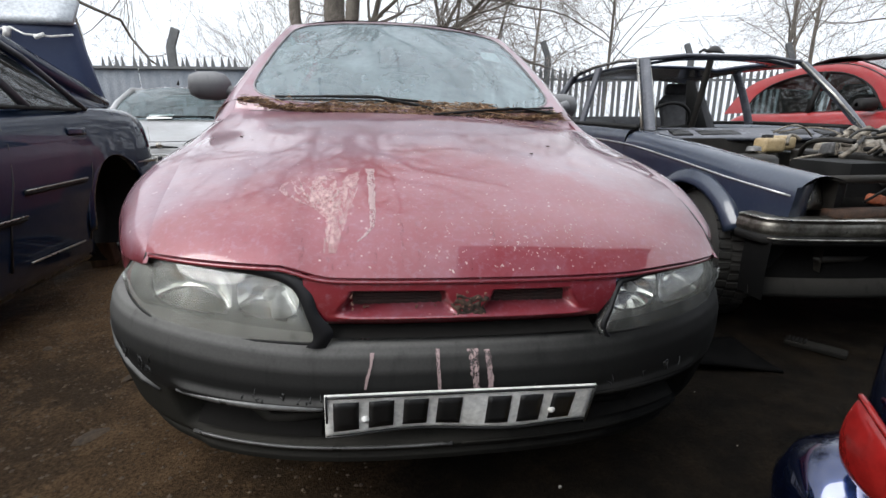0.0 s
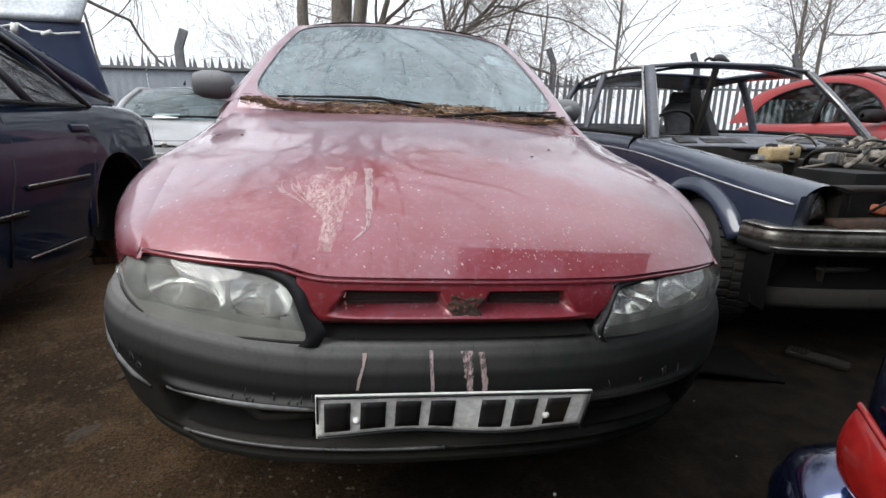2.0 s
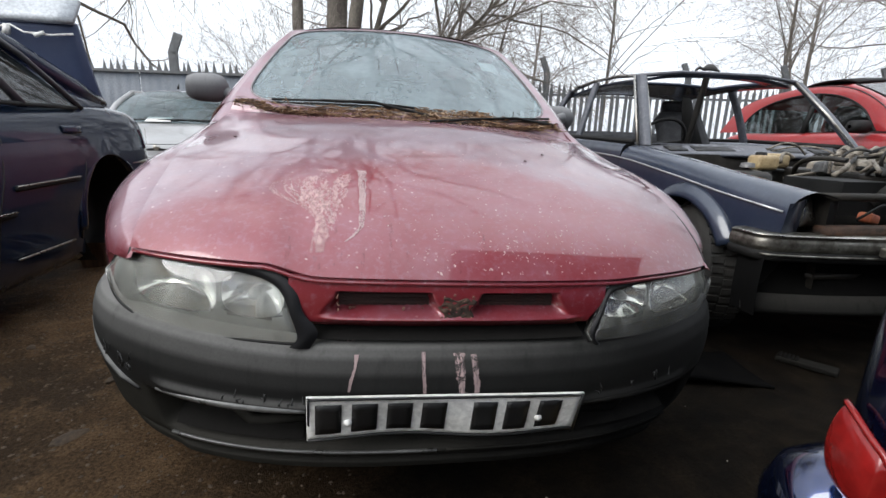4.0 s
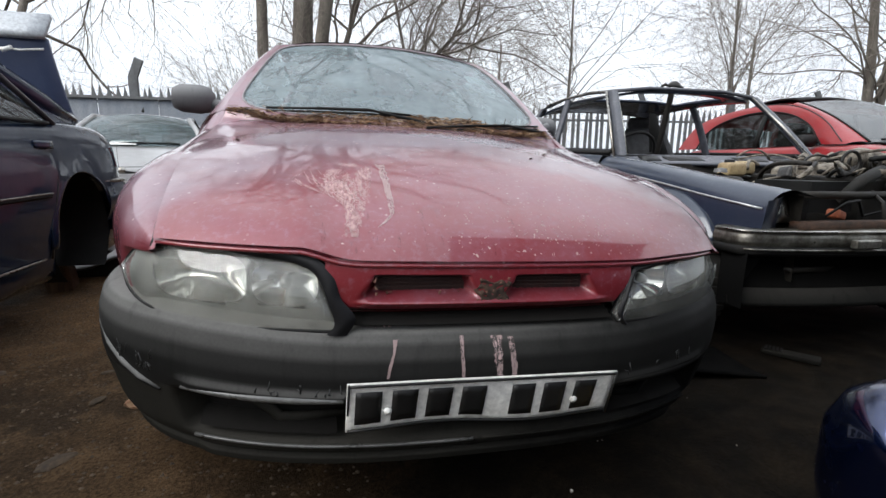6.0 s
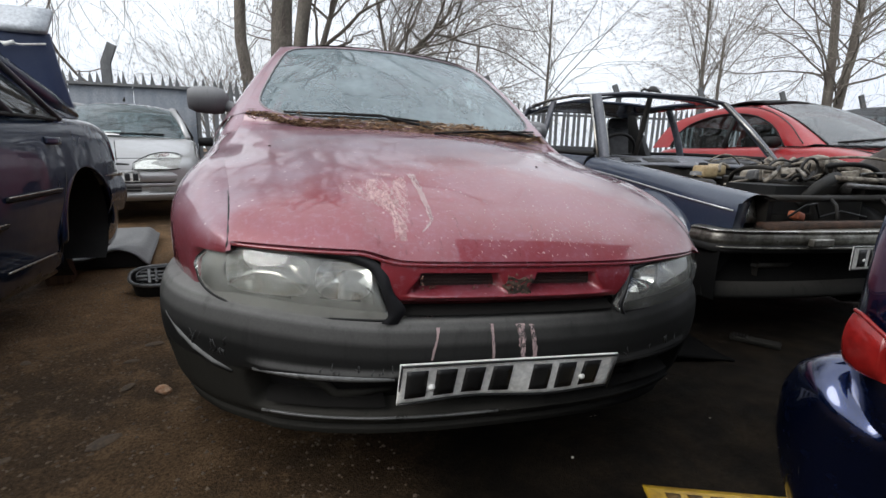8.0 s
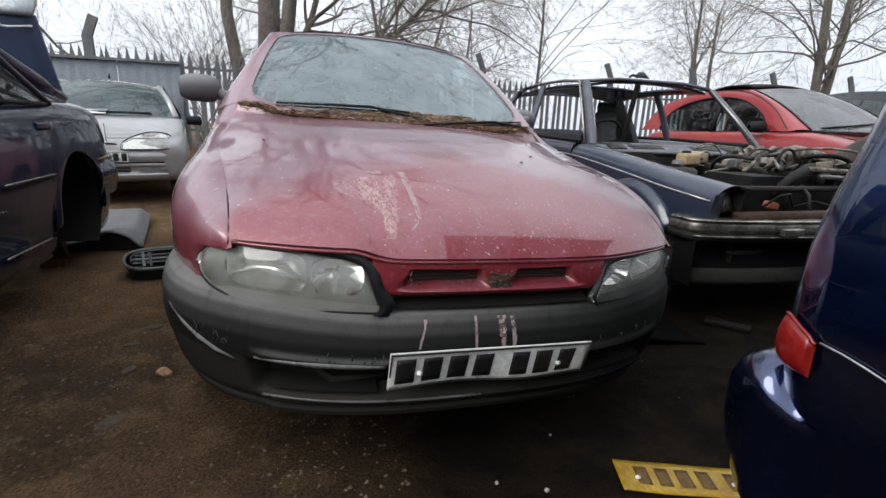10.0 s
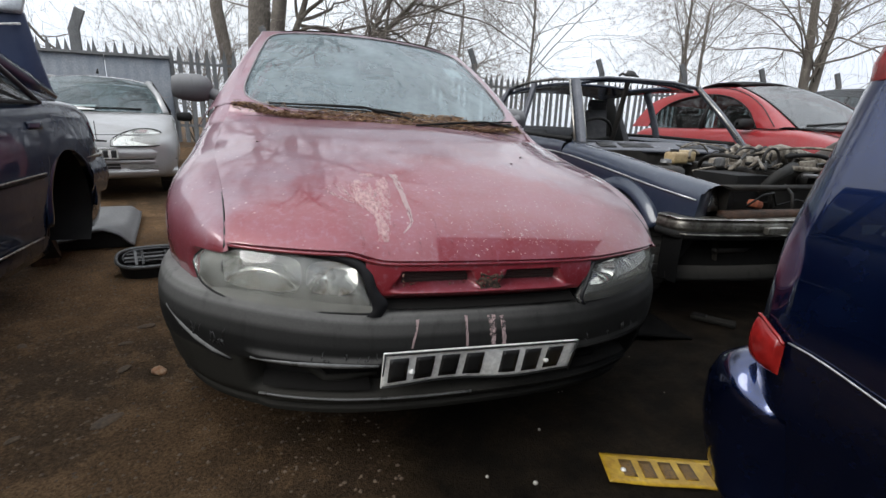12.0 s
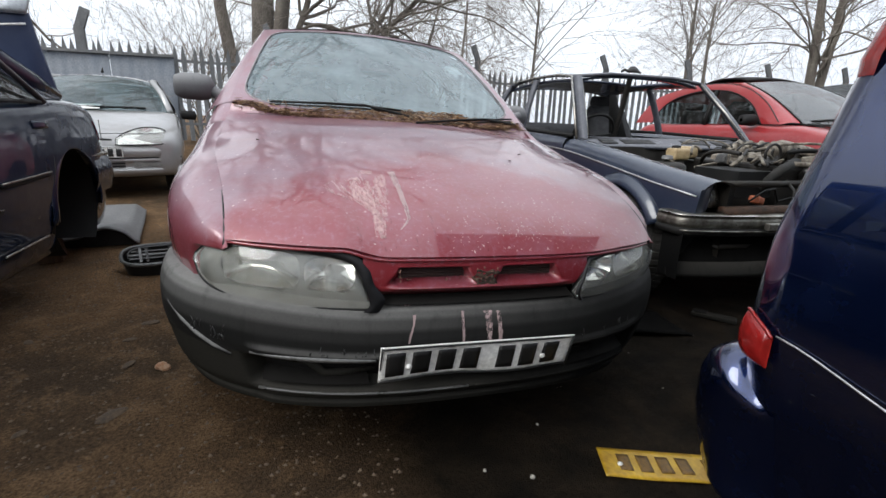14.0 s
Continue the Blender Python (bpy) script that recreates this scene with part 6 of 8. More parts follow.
        bevelled(part("fitting", box(rng.uniform(0.03, 0.10), rng.uniform(0.03, 0.10), rng.uniform(0.03, 0.07), p, None, (rng.uniform(-20, 20), rng.uniform(-20, 20), rng.uniform(0, 90))), rng.choice((ALLOY, GREASE, ALLOY, STEEL)), eng, smooth=False), 0.008)
    bent = part("bent_panel", grid(lambda u, v: Vector((0.400 - 0.02 * math.sin(math.pi * v) + 0.012 * math.sin(5 * u), 0.60 - 0.33 * u, 0.700 + 0.10 * u + (0.09 + 0.11 * u) * v + 0.008 * math.sin(math.pi * u) * v)), 20, 10), BENTPANEL, car, "bent dusty panel standing up in the bay")
    solid(bent, 0.012)
    part("panel_hole", lathe([(0.0, 0.001), (0.003, 0.010)], 12, 'X', (0.378, 0.46, 0.790)), INK, bent)
    tank = part("coolant_tank", box(0.13, 0.10, 0.08, (-0.19, 0.96, 0.79)), CREAM, car, "yellowed plastic coolant tank")
    bevelled(tank, 0.02, 3)
    part("tank_cap", lathe([(0.812, 0.030), (0.835, 0.028), (0.838, 0.001)], 12, 'Z', (-0.21, 0.96, 0.01)), BLACK, tank)
    bevelled(part("washer_bottle", box(0.11, 0.10, 0.08, (-0.06, 1.02, 0.80), None, (0, 0, 12)), CREAM, car), 0.02, 3)
    bevelled(part("relay_box", box(0.22, 0.14, 0.09, (0.46, 1.08, 0.82), None, (0, -8, 10)), BLACK, car), 0.01)
    bevelled(part("filter_housing", box(0.14, 0.16, 0.10, (0.56, 0.50, 0.80), None, (6, 8, 25)), TAN, car), 0.02)
    bevelled(part("orange_relay", box(0.09, 0.05, 0.04, (-0.34, 0.20, 0.605), None, (0, 12, 20)), ORANGE, car, "faded orange plastic part"), 0.01)
    part("hanging_loom", tube([(-0.42, 0.18, 0.60), (-0.36, 0.15, 0.66), (-0.28, 0.16, 0.67), (-0.22, 0.18, 0.60), (-0.10, 0.17, 0.63), (0.06, 0.16, 0.60)], 0.006, 6), BLACK, car)
    # bumper
    def bar(prof, u, v):
        s = 2 * u - 1
        t = abs(s)
        cx = 0.80 * min(1.0, t / 0.72)
        ang = smooth(0.66, 0.80, t)
        y = 0.02 + 0.075 * (cx / 0.8) ** 2.5 + max(0.0, t - 0.72) / 0.28 * 0.17
        x = cx + 0.075 * ang
        f = v * (len(prof) - 1)
        k = min(len(prof) - 2, int(f))
        q = f - k
        o, z = prof[k][0] * (1 - q) + prof[k + 1][0] * q, prof[k][1] * (1 - q) + prof[k + 1][1] * q
        return Vector((math.copysign(x + o * ang, s), y - o * (1 - ang), z))
    bb = part("bumper", grid(lambda u, v: bar([(-0.05, 0.562), (0.0, 0.560), (0.013, 0.552), (0.010, 0.543), (0.015, 0.530), (0.017, 0.508), (0.008, 0.494)], u, v), 80, 18), TARNISH, car, "tarnished chrome bumper with a black rubber face")
    part("bumper_rubber", grid(lambda u, v: bar([(0.006, 0.496), (0.016, 0.490), (0.020, 0.478), (0.014, 0.460), (-0.02, 0.450)], u, v), 80, 8), BLACK, bb)
    part("bumper_strip", tube([bar([(0.021, 0.482), (0.021, 0.481)], u, 0.0) for u in np.linspace(0.12, 0.88, 50)], 0.005, 6), TARNISH, bb)
    part("bumper_edge", tube([bar([(0.012, 0.5545), (0.012, 0.5540)], u, 0.0) for u in np.linspace(0.02, 0.98, 70)], 0.005, 6), CHROME, bb)
    for x in (-0.42, 0.36):
        bevelled(part("fog_lamp", box(0.12, 0.03, 0.036, (x, 0.002, 0.510)), TARNISH, bb, smooth=False), 0.006)
    val = part("valance", grid(lambda u, v: Vector(((2 * u - 1) * 0.865, 0.10 + 0.10 * abs(2 * u - 1) ** 3 - 0.015 * smooth(0.5, 0.0, v) + 0.03 * v, 0.235 + 0.225 * v)), 30, 8), MATT_BLACK, car, "black front spoiler")
    for s in (-1, 1):
        part("valance_side", grid(lambda u, v: Vector((s * (0.866 + 0.004 * math.sin(math.pi * v)), 0.10 + 0.13 * u, 0.235 + 0.235 * v)), 4, 6), MATT_BLACK, val)
    part("spoiler_lip", grid(lambda u, v: Vector(((2 * u - 1) * (0.872 - 0.006 * v), 0.068 + 0.030 * v * v + 0.10 * abs(2 * u - 1) ** 3 + 0.02 * smooth(0.12, 0.0, v), 0.222 + 0.082 * v + 0.006 * math.sin(math.pi * v))), 30, 8), SPOILER, val, "dusty grey lip of the spoiler")
    plate(car, "number_plate", (0.0, -0.025, 0.44), 0.52, 0.111, WHITE, (0.050, 0.079), 90.0, 0, 0, 0.003, [-0.20, -0.13, -0.06, 0.01, 0.09, 0.16, 0.225])
    # cabin frame
    roof = part("roof", grid(lambda u, v: Vector(((2 * u - 1) * 0.565, 1.70 + 1.25 * v - 0.05 * (1 - (2 * u - 1) ** 2) * (1 - v), 1.375 - 0.045 * abs(2 * u - 1) ** 3 - 0.035 * (1 - v) ** 3 - 0.05 * v ** 3)), 28, 28, lambda p: not (-0.36 < p.x < 0.44 and 1.80 < p.y < 2.36)), NAVY, car, "dark blue roof with an open sunroof hole")
    solid(roof, 0.018)
    for s in (-1, 1):
        a0, a1 = Vector((-0.690, 1.330, 0.868) if s < 0 else (0.752, 1.290, 0.862)), Vector((s * 0.580, 1.675, 1.318))
        def strip(p, q, wide, deep, name, mat=DUSTFRAME):
            def fn(u, v):
                c = p.lerp(q, u) + Vector((s * 0.012, -0.02, 0.012)) * 0.4 * math.sin(math.pi * u)
                a = 2 * math.pi * v
                ca, sa = math.cos(a), math.sin(a)
                return c + Vector((s * deep * math.copysign(abs(sa) ** 0.6, sa), wide * math.copysign(abs(ca) ** 0.6, ca), 0))
            return part(name, grid(fn, 14, 16), mat, car)
        strip(a0, a1, 0.040 if s < 0 else 0.030, 0.026, "front_pillar")
        part("screen_trim", tube([a0 + Vector((-s * 0.024, -0.022, 0.0)), a0.lerp(a1, 0.5) + Vector((-s * 0.020, -0.030, 0.006)), a1 + Vector((-s * 0.020, -0.022, -0.006))], 0.009, 6), CHROME, car)
        part("pillar_trim", tube([a0 + Vector((s * 0.030, 0.036, 0)), a0.lerp(a1, 0.5) + Vector((s * 0.040, 0.020, 0.010)), a1 + Vector((s * 0.030, 0.030, 0.0)), Vector((s * 0.600, 1.95, 1.345)), Vector((s * 0.603, 2.35, 1.350)), Vector((s * 0.600, 2.75, 1.335))], 0.010, 6), CHROME, car)
        strip(Vector((s * 0.735, 2.26, 0.90)), Vector((s * 0.590, 2.33, 1.335)), 0.035, 0.020, "middle_pillar")
        strip(Vector((s * 0.690, 3.42, 0.905)), Vector((s * 0.565, 2.90, 1.310)), 0.06, 0.025, "rear_pillar")
        strip(Vector((s * 0.730, 3.02, 0.905)), Vector((s * 0.585, 2.86, 1.320)), 0.022, 0.018, "quarter_pillar")
        part("roof_gutter", tube([a1, Vector((s * 0.588, 2.0, 1.346)), Vector((s * 0.59, 2.4, 1.350)), Vector((s * 0.575, 2.90, 1.315))], 0.012, 8), DUSTFRAME, car)
        part("window_sill", tube([(s * 0.745, 1.38, 0.885), (s * 0.760, 2.26, 0.915), (s * 0.735, 3.05, 0.920)], 0.016, 6), BLACK, car)
    part("windscreen_header", tube([(-0.58, 1.675, 1.318), (-0.3, 1.655, 1.345), (0.3, 1.655, 1.345), (0.58, 1.675, 1.318)], 0.013, 8), DUSTFRAME, car)
    part("dashboard", grid(lambda u, v: Vector(((2 * u - 1) * 0.66, 1.38 + 0.40 * v, 0.875 - 0.015 * v - 0.25 * smooth(0.7, 1.0, v))), 16, 10), BLACK, car)
    ang = np.linspace(0, 6.283, 33)[:-1]
    sw = part("steering_wheel", tube([(-0.31 + 0.180 * math.cos(a), 1.80 - 0.085 * math.sin(a), 0.895 + 0.150 * math.sin(a)) for a in ang], 0.012, 8, closed=True), BLACK, car)
    part("wheel_spoke", tube([(-0.49, 1.80, 0.895), (-0.31, 1.78, 0.875), (-0.13, 1.80, 0.895)], 0.014, 6), BLACK, sw)
    for sx, lean, h in ((-0.36, 0.48, 0.90), (0.36, 0.28, 1.12)):
        st = part("seat_back", quad((sx - 0.25, 2.30, 0.42), (sx + 0.25, 2.30, 0.42), (sx + 0.19, 2.30 + lean + 0.1, h), (sx - 0.19, 2.30 + lean + 0.1, h), 8, 8, 0.05), CLOTH, car)
        solid(st, 0.12, 0)
        if h > 1.0:
            part("headrest", lathe([(-0.12, 0.01), (-0.115, 0.055), (0.115, 0.055), (0.12, 0.01)], 12, 'X', (sx, 2.42 + lean, h + 0.08)), CLOTH, car)
        part("seat_cushion", box(0.50, 0.50, 0.16, (sx, 2.05, 0.42)), CLOTH, car)
    rb = part("rear_bench", quad((-0.62, 3.0, 0.42), (0.62, 3.0, 0.42), (0.60, 3.2, 0.95), (-0.60, 3.2, 0.95), 8, 6, 0.05), CLOTH, car)
    solid(rb, 0.1, 0)
    part("rear_shelf", box(1.3, 0.4, 0.02, (0, 3.38, 0.905)), BLACK, car)
    part("floor_pan", box(1.5, 2.2, 0.03, (0, 2.3, 0.27)), BLACK, car)
    part("boot_lid", grid(lambda u, v: Vector(((2 * u - 1) * 0.66, 3.46 + 1.12 * v, 0.925 - 0.05 * v * v)), 10, 8), NAVY, car)
    # odd scraps left on and in the shell
    part("belt_strap", quad((-0.02, 1.95, 0.86), (0.03, 1.95, 0.86), (0.055, 1.86, 1.355), (0.0, 1.86, 1.355), 3, 8, 0.03), GREASE, car)
    part("trim_scrap", quad((0.16, 2.25, 0.86), (0.36, 2.25, 0.86), (0.15, 2.2, 1.24), (0.08, 2.2, 1.24), 4, 6, 0.02), BLACK, car)
    scrap = part("roof_scrap", quad((-0.10, 1.75, 1.385), (0.08, 1.80, 1.385), (0.06, 1.85, 1.425), (0.02, 1.86, 1.435), 4, 4, 0.02), GREASE, car, "bent dark scrap on the roof")
    solid(scrap, 0.012, 0)
    part("roof_scrap", tube([(-0.12, 1.78, 1.385), (-0.08, 1.80, 1.405), (-0.03, 1.8, 1.39)], 0.010, 6), GREASE, car)
    return car


BRIGHTTRIM = surface("bright_trim", (0.62, 0.62, 0.62), (0.42, 0.42, 0.42), 14.0, (0.25, 0.45), 90.0, 0.1, 0.001, metallic=0.7)
TAN = surface("tan_plastic", (0.34, 0.22, 0.12), (0.24, 0.15, 0.08), 9.0, (0.5, 0.7), 80.0, 0.1)
ORANGE = surface("faded_orange_plastic", (0.45, 0.12, 0.05), (0.30, 0.08, 0.04), 12.0, (0.5, 0.7), 80.0, 0.1)
blue_saloon()


# ---- the black saloon ----
def black_saloon():
    d = dict(L=4.10, W=0.86, bottom=0.15, top=[(0, 0.70), (0.5, 0.84), (0.9, 0.92), (2.6, 0.965), (3.3, 1.005), (3.7, 1.000), (3.92, 0.97), (4.02, 0.93)], nose_w=0.8, nose_l=0.5, tail_w=0.80, tail_l=0.42,
             arches=[(0.65, 0.30), (3.395, 0.30, 0.395, 0.325)], bulge=0.06)
    car = thing("black_saloon", "black saloon with its boot lid raised and bright trim", "car", (-2.225, -0.50, 0.015), 3.0)
    half = car_body(car, d, BLACKBLUE, None, 120, 56)
    rx, roof = 0.56, 1.43
    part("roof", grid(lambda u, v: Vector(((2 * u - 1) * rx, 1.45 + 1.2 * v, roof - 0.055 * abs(2 * u - 1) ** 2.6 - 0.05 * (2 * v - 1) ** 2)), 18, 18), BLACKBLUE, car)
    for s in (-1, 1):
        part("front_pillar", tube([(s * 0.77, 0.85, 0.92), (s * 0.66, 1.17, 1.2), (s * 0.56, 1.46, 1.35)], 0.036, 8), BLACKBLUE, car)
        part("roof_rail", tube([(s * 0.56, 1.46, 1.37), (s * 0.58, 1.9, 1.405), (s * 0.575, 2.40, 1.400), (s * 0.590, 2.72, 1.350), (s * 0.645, 3.08, 1.215), (s * 0.705, 3.40, 1.080), (s * 0.740, 3.64, 1.005)], [0.035, 0.035, 0.035, 0.04, 0.05, 0.055, 0.03], 8), BLACKBLUE, car)
        part("rear_quarter", quad((s * 0.80, 2.82, 0.955), (s * 0.76, 3.66, 0.990), (s * 0.63, 3.12, 1.19), (s * 0.60, 2.78, 1.33), 8, 8, 0.01), BLACKBLUE, car)
        belt = 0.955
        def win(name, y0, y1, t0, t1):
            return part(name, quad((s * 0.815, y0, belt), (s * 0.815, y1, belt + 0.01), (s * (0.605 + 0.03 * smooth(2.4, 2.9, t1[0])), t1[0], t1[1]), (s * 0.610, t0[0], t0[1]), 6, 6, 0.0), PANE_DARK, car)
        win("side_window", 1.10, 1.90, (1.52, 1.335), (1.92, 1.355))
        win("side_window", 1.98, 2.76, (1.98, 1.375), (2.60, 1.355))
        win("quarter_window", 2.83, 3.24, (2.66, 1.345), (2.88, 1.270))
        part("window_frame", tube([(s * 0.818, 2.795, belt), (s * 0.70, 2.71, 1.17), (s * 0.615, 2.63, 1.350)], 0.022, 6), FRAMEGREY, car)
        part("middle_pillar", tube([(s * 0.818, 1.94, belt), (s * 0.608, 1.95, 1.36)], 0.028, 6), BLACK, car)
        part("window_seal", tube([(s * 0.824, 1.05, belt - 0.004), (s * 0.826, 2.0, belt - 0.004), (s * 0.822, 3.20, belt + 0.006)], 0.010, 6), BLACK, car)
        part("window_frame", tube([(s * 0.817, 3.26, belt + 0.005), (s * 0.71, 3.02, 1.19), (s * 0.632, 2.76, 1.335)], 0.014, 6), FRAMEGREY, car)
        for y0, y1, z in ((2.59, 3.05, 0.600), (1.70, 2.56, 0.500)):
            part("door_moulding", tube([(s * (half(y) + 0.004), y, z + 0.012 * (y - 2)) for y in np.linspace(y0, y1, 12)], 0.012, 6), BLACK, car)
            part("bright_strip", tube([(s * (half(y) + 0.014), y, z + 0.010 + 0.012 * (y - 2)) for y in np.linspace(y0, y1, 12)], 0.0045, 6), CHROME, car)
        part("sill_strip", tube([(s * (half(y) * 0.975 + 0.004), y, 0.310) for y in np.linspace(2.57, 2.98, 12)], 0.005, 6), CHROME, car)
        for y in (2.58, 3.17):
            part("door_gap", tube([(s * (half(y) * f + 0.001), y + o, z) for f, o, z in ((0.97, -0.12, 0.30), (0.998, -0.1, 0.5), (1.0, -0.04, 0.65), (0.985, 0, 0.80), (0.955, 0.0, 0.92))], 0.005, 4), INK, car)
        hd = part("door_handle", grid(lambda u, v: Vector((s * (half(3.08) * 0.985 + 0.018 * math.sin(math.pi * u)), 3.00 + 0.16 * u, 0.835 + 0.035 * v)), 8, 3), BLACKBLUE, car)
        solid(hd, 0.012, 0)
        part("handle_cup", lathe([(s * (half(3.08) * 0.985 - 0.006), 0.001), (s * (half(3.08) * 0.985 + 0.003), 0.035)], 14, 'X', (0, 3.06, 0.835)), INK, car)
        wheel(car, s * 0.70, 0.65, 0.295, 0.19, s)
        part("brake_drum", lathe([(s * 0.52, 0.001), (s * 0.53, 0.13), (s * 0.60, 0.135), (s * 0.61, 0.05), (s * 0.64, 0.045), (s * 0.645, 0.001)], 24, 'X', (0, 3.40, 0.30)), RUST, car)
        part("tail_lamp", grid(lambda u, v: Vector((s * (half(3.84 + 0.12 * u) * 0.995 + 0.006), 3.90 + 0.06 * u, 0.74 + 0.13 * v)), 6, 6), LENS_RED, car)
    part("windscreen", quad((-0.74, 0.86, 0.93), (0.74, 0.86, 0.93), (0.55, 1.44, 1.36), (-0.55, 1.44, 1.36), 8, 8, 0.02), PANE_DARK, car)
    part("rear_window", quad((-0.64, 3.30, 1.02), (0.64, 3.30, 1.02), (0.55, 2.68, 1.36), (-0.55, 2.68, 1.36), 8, 8, 0.02), PANE_DARK, car)
    def rear_bumper(u, v):
        a = (u - 0.5) * 2
        x = 0.85 * math.copysign(min(1.0, abs(a) / 0.62), a)
        y = 4.10 - 0.14 * (x / 0.85) ** 4 - max(0.0, abs(a) - 0.62) / 0.38 * 0.30
        z = 0.42 + 0.24 * v
        return Vector((x + math.copysign(0.025 * math.sin(math.pi * v), a), y + 0.02 * math.sin(math.pi * v), z))
    rbp = part("rear_bumper", grid(rear_bumper, 60, 8), BLACKBLUE, car)
    part("bumper_strip", tube([rear_bumper(u, 0.98) for u in np.linspace(0.0, 1.0, 50)], 0.012, 6), CHROME, rbp)
    # raised boot lid with its loose wire
    lid = part("boot_lid", grid(lambda u, v: Vector(((2 * u - 1) * (0.76 - 0.05 * v), 3.62 - 0.12 * v + 0.05 * v * v - 0.03 * (1 - (2 * u - 1) ** 2), 1.01 + 0.42 * v)), 16, 12), LIDBLUE, car, "raised boot lid, dark blue below a pale edge")
    solid(lid, 0.03, 0)
    lip = part("lid_edge", grid(lambda u, v: Vector(((2 * u - 1) * (0.715 + 0.01 * v), 3.500 + 0.085 * v, 1.425 + 0.13 * v)), 16, 4), PALEMETAL, lid, "pale grey edge of the boot lid")
    solid(lip, 0.03, 0)
    part("loose_wire", tube([(0.20, 3.50, 1.395), (0.33, 3.48, 1.375), (0.42, 3.48, 1.395), (0.48, 3.48, 1.36), (0.60, 3.50, 1.355), (0.70, 3.52, 1.37)], 0.006, 6), WHITE, lid)
    part("wire_clip", box(0.03, 0.02, 0.05, (0.40, 3.48, 1.37), None, (10, 20, 0)), WHITE, lid)
    part("wire_clip", box(0.05, 0.02, 0.02, (0.55, 3.485, 1.355), None, (10, -20, 0)), WHITE, lid)
    # cabin
    for sx in (-0.36, 0.36):
        for sy in (1.75, 2.65):
            st = part("seat_back", quad((sx - 0.24, sy, 0.45), (sx + 0.24, sy, 0.45), (sx + 0.20, sy + 0.2, 1.05), (sx - 0.20, sy + 0.2, 1.05), 6, 6, 0.04), CLOTH, car)
            solid(st, 0.1, 0)
    return car


LIDBLUE = paint("midnight_blue_paint", (0.016, 0.029, 0.076), rough=0.6, coat=0.3, coat_rough=0.3, metallic=0.0, dust=0.15, dust_col=(0.06, 0.07, 0.10))
PALEMETAL = surface("pale_grey_metal", (0.50, 0.52, 0.54), (0.38, 0.40, 0.42), 5.0, (0.35, 0.6), 60.0, 0.1, 0.001, metallic=0.2)
black_saloon()


# ---- the silver hatchback ----
def silver_hatch():
    d = dict(L=3.72, W=0.80, bottom=0.24, top=[(0, 0.62), (0.10, 0.69), (0.5, 0.80), (0.95, 0.895), (2.9, 0.92), (3.5, 0.91), (3.72, 0.8)], nose_w=0.86, nose_l=0.45, tail_w=0.85, tail_l=0.4,
             arches=[(0.70, 0.275), (3.05, 0.275)], bulge=0.03, screen_base=0.98, screen_top=1.62, rear_top=3.1, rear_base=3.55, roof=1.345, roof_w=0.53, belt_w=0.70, belt=0.905, mid_pillar=2.0, c_pillar=0.06)
    car = thing("silver_hatchback", "small silver hatchback parked in front of the fence", "car", (-2.33, 5.30, 0.07), 13.0)
    half = car_body(car, d, SILVER)
    car_cabin(car, d, SILVER, HAZE_PANE, half)
    front = lambda x: 0.16 * (abs(x) / 0.74) ** 2.6
    for s in (-1, 1):
        wheel(car, s * 0.66, 0.70, 0.275, 0.16, s)
        wheel(car, s * 0.66, 3.05, 0.275, 0.16, s)
        hl = new("headlamp")
        hl.parent = car
        def lamp(u, v, o=0.0):
            x = 0.20 + 0.50 * u
            zb = 0.548 + 0.020 * smooth(0.6, 1.0, u)
            zt = 0.556 + 0.170 * math.sin(math.pi * min(1.0, 0.06 + 0.72 * u)) ** 0.7 - 0.05 * smooth(0.8, 1.0, u)
            return Vector((s * x, front(x) - 0.100 + o + 0.10 * v * v, zb + (zt - zb) * v))
        part("lens", grid(lamp, 18, 8), LENS, hl)
        part("reflector", grid(lambda u, v: lamp(0.04 + 0.92 * u, 0.05 + 0.9 * v, 0.02 + 0.05 * math.sin(math.pi * u) * math.sin(math.pi * v)), 18, 8), REFLECTOR, hl)
        part("lens_rim", tube([lamp(u, 0) for u in np.linspace(0, 1, 16)] + [lamp(u, 1) for u in np.linspace(1, 0, 16)], 0.006, 5, closed=True), BLACK, hl)
        part("door_mirror", lathe([(-0.09, 0.02), (-0.08, 0.055), (0.07, 0.06), (0.09, 0.02), (0.091, 0.001)], 14, 'X', (s * 0.90, 1.22, 0.86)), BLACK, car)
    def bump_at(u, v, prof):
        x = (2 * u - 1) * 0.765
        f = v * (len(prof) - 1)
        k = min(len(prof) - 2, int(f))
        q = f - k
        o, z = prof[k][0] * (1 - q) + prof[k + 1][0] * q, prof[k][1] * (1 - q) + prof[k + 1][1] * q
        return Vector((x, front(x) - o, z))
    bp = part("bumper", grid(lambda u, v: bump_at(u, v, [(0.02, 0.540), (0.075, 0.530), (0.095, 0.49), (0.095, 0.45), (0.085, 0.425)]), 40, 10), SILVER, car)
    part("bumper_groove", tube([bump_at(u, 1, [(0.0, 0.41), (0.08, 0.418)]) for u in np.linspace(0, 1, 40)], 0.008, 5), BLACK, bp)
    part("bumper_lower", grid(lambda u, v: bump_at(u, v, [(0.085, 0.41), (0.09, 0.385), (0.075, 0.370), (0.07, 0.315), (0.094, 0.300), (0.090, 0.265), (0.05, 0.225), (-0.1, 0.21)]), 40, 16), SILVER, bp)
    for x0, x1, z in ((-0.26, 0.26, 0.366), (-0.26, 0.26, 0.336)):
        part("intake_slot", grid(lambda u, v: Vector((x0 + (x1 - x0) * u, front(x0 + (x1 - x0) * u) - 0.096, z - 0.010 + 0.02 * v)), 12, 2), INK, bp)
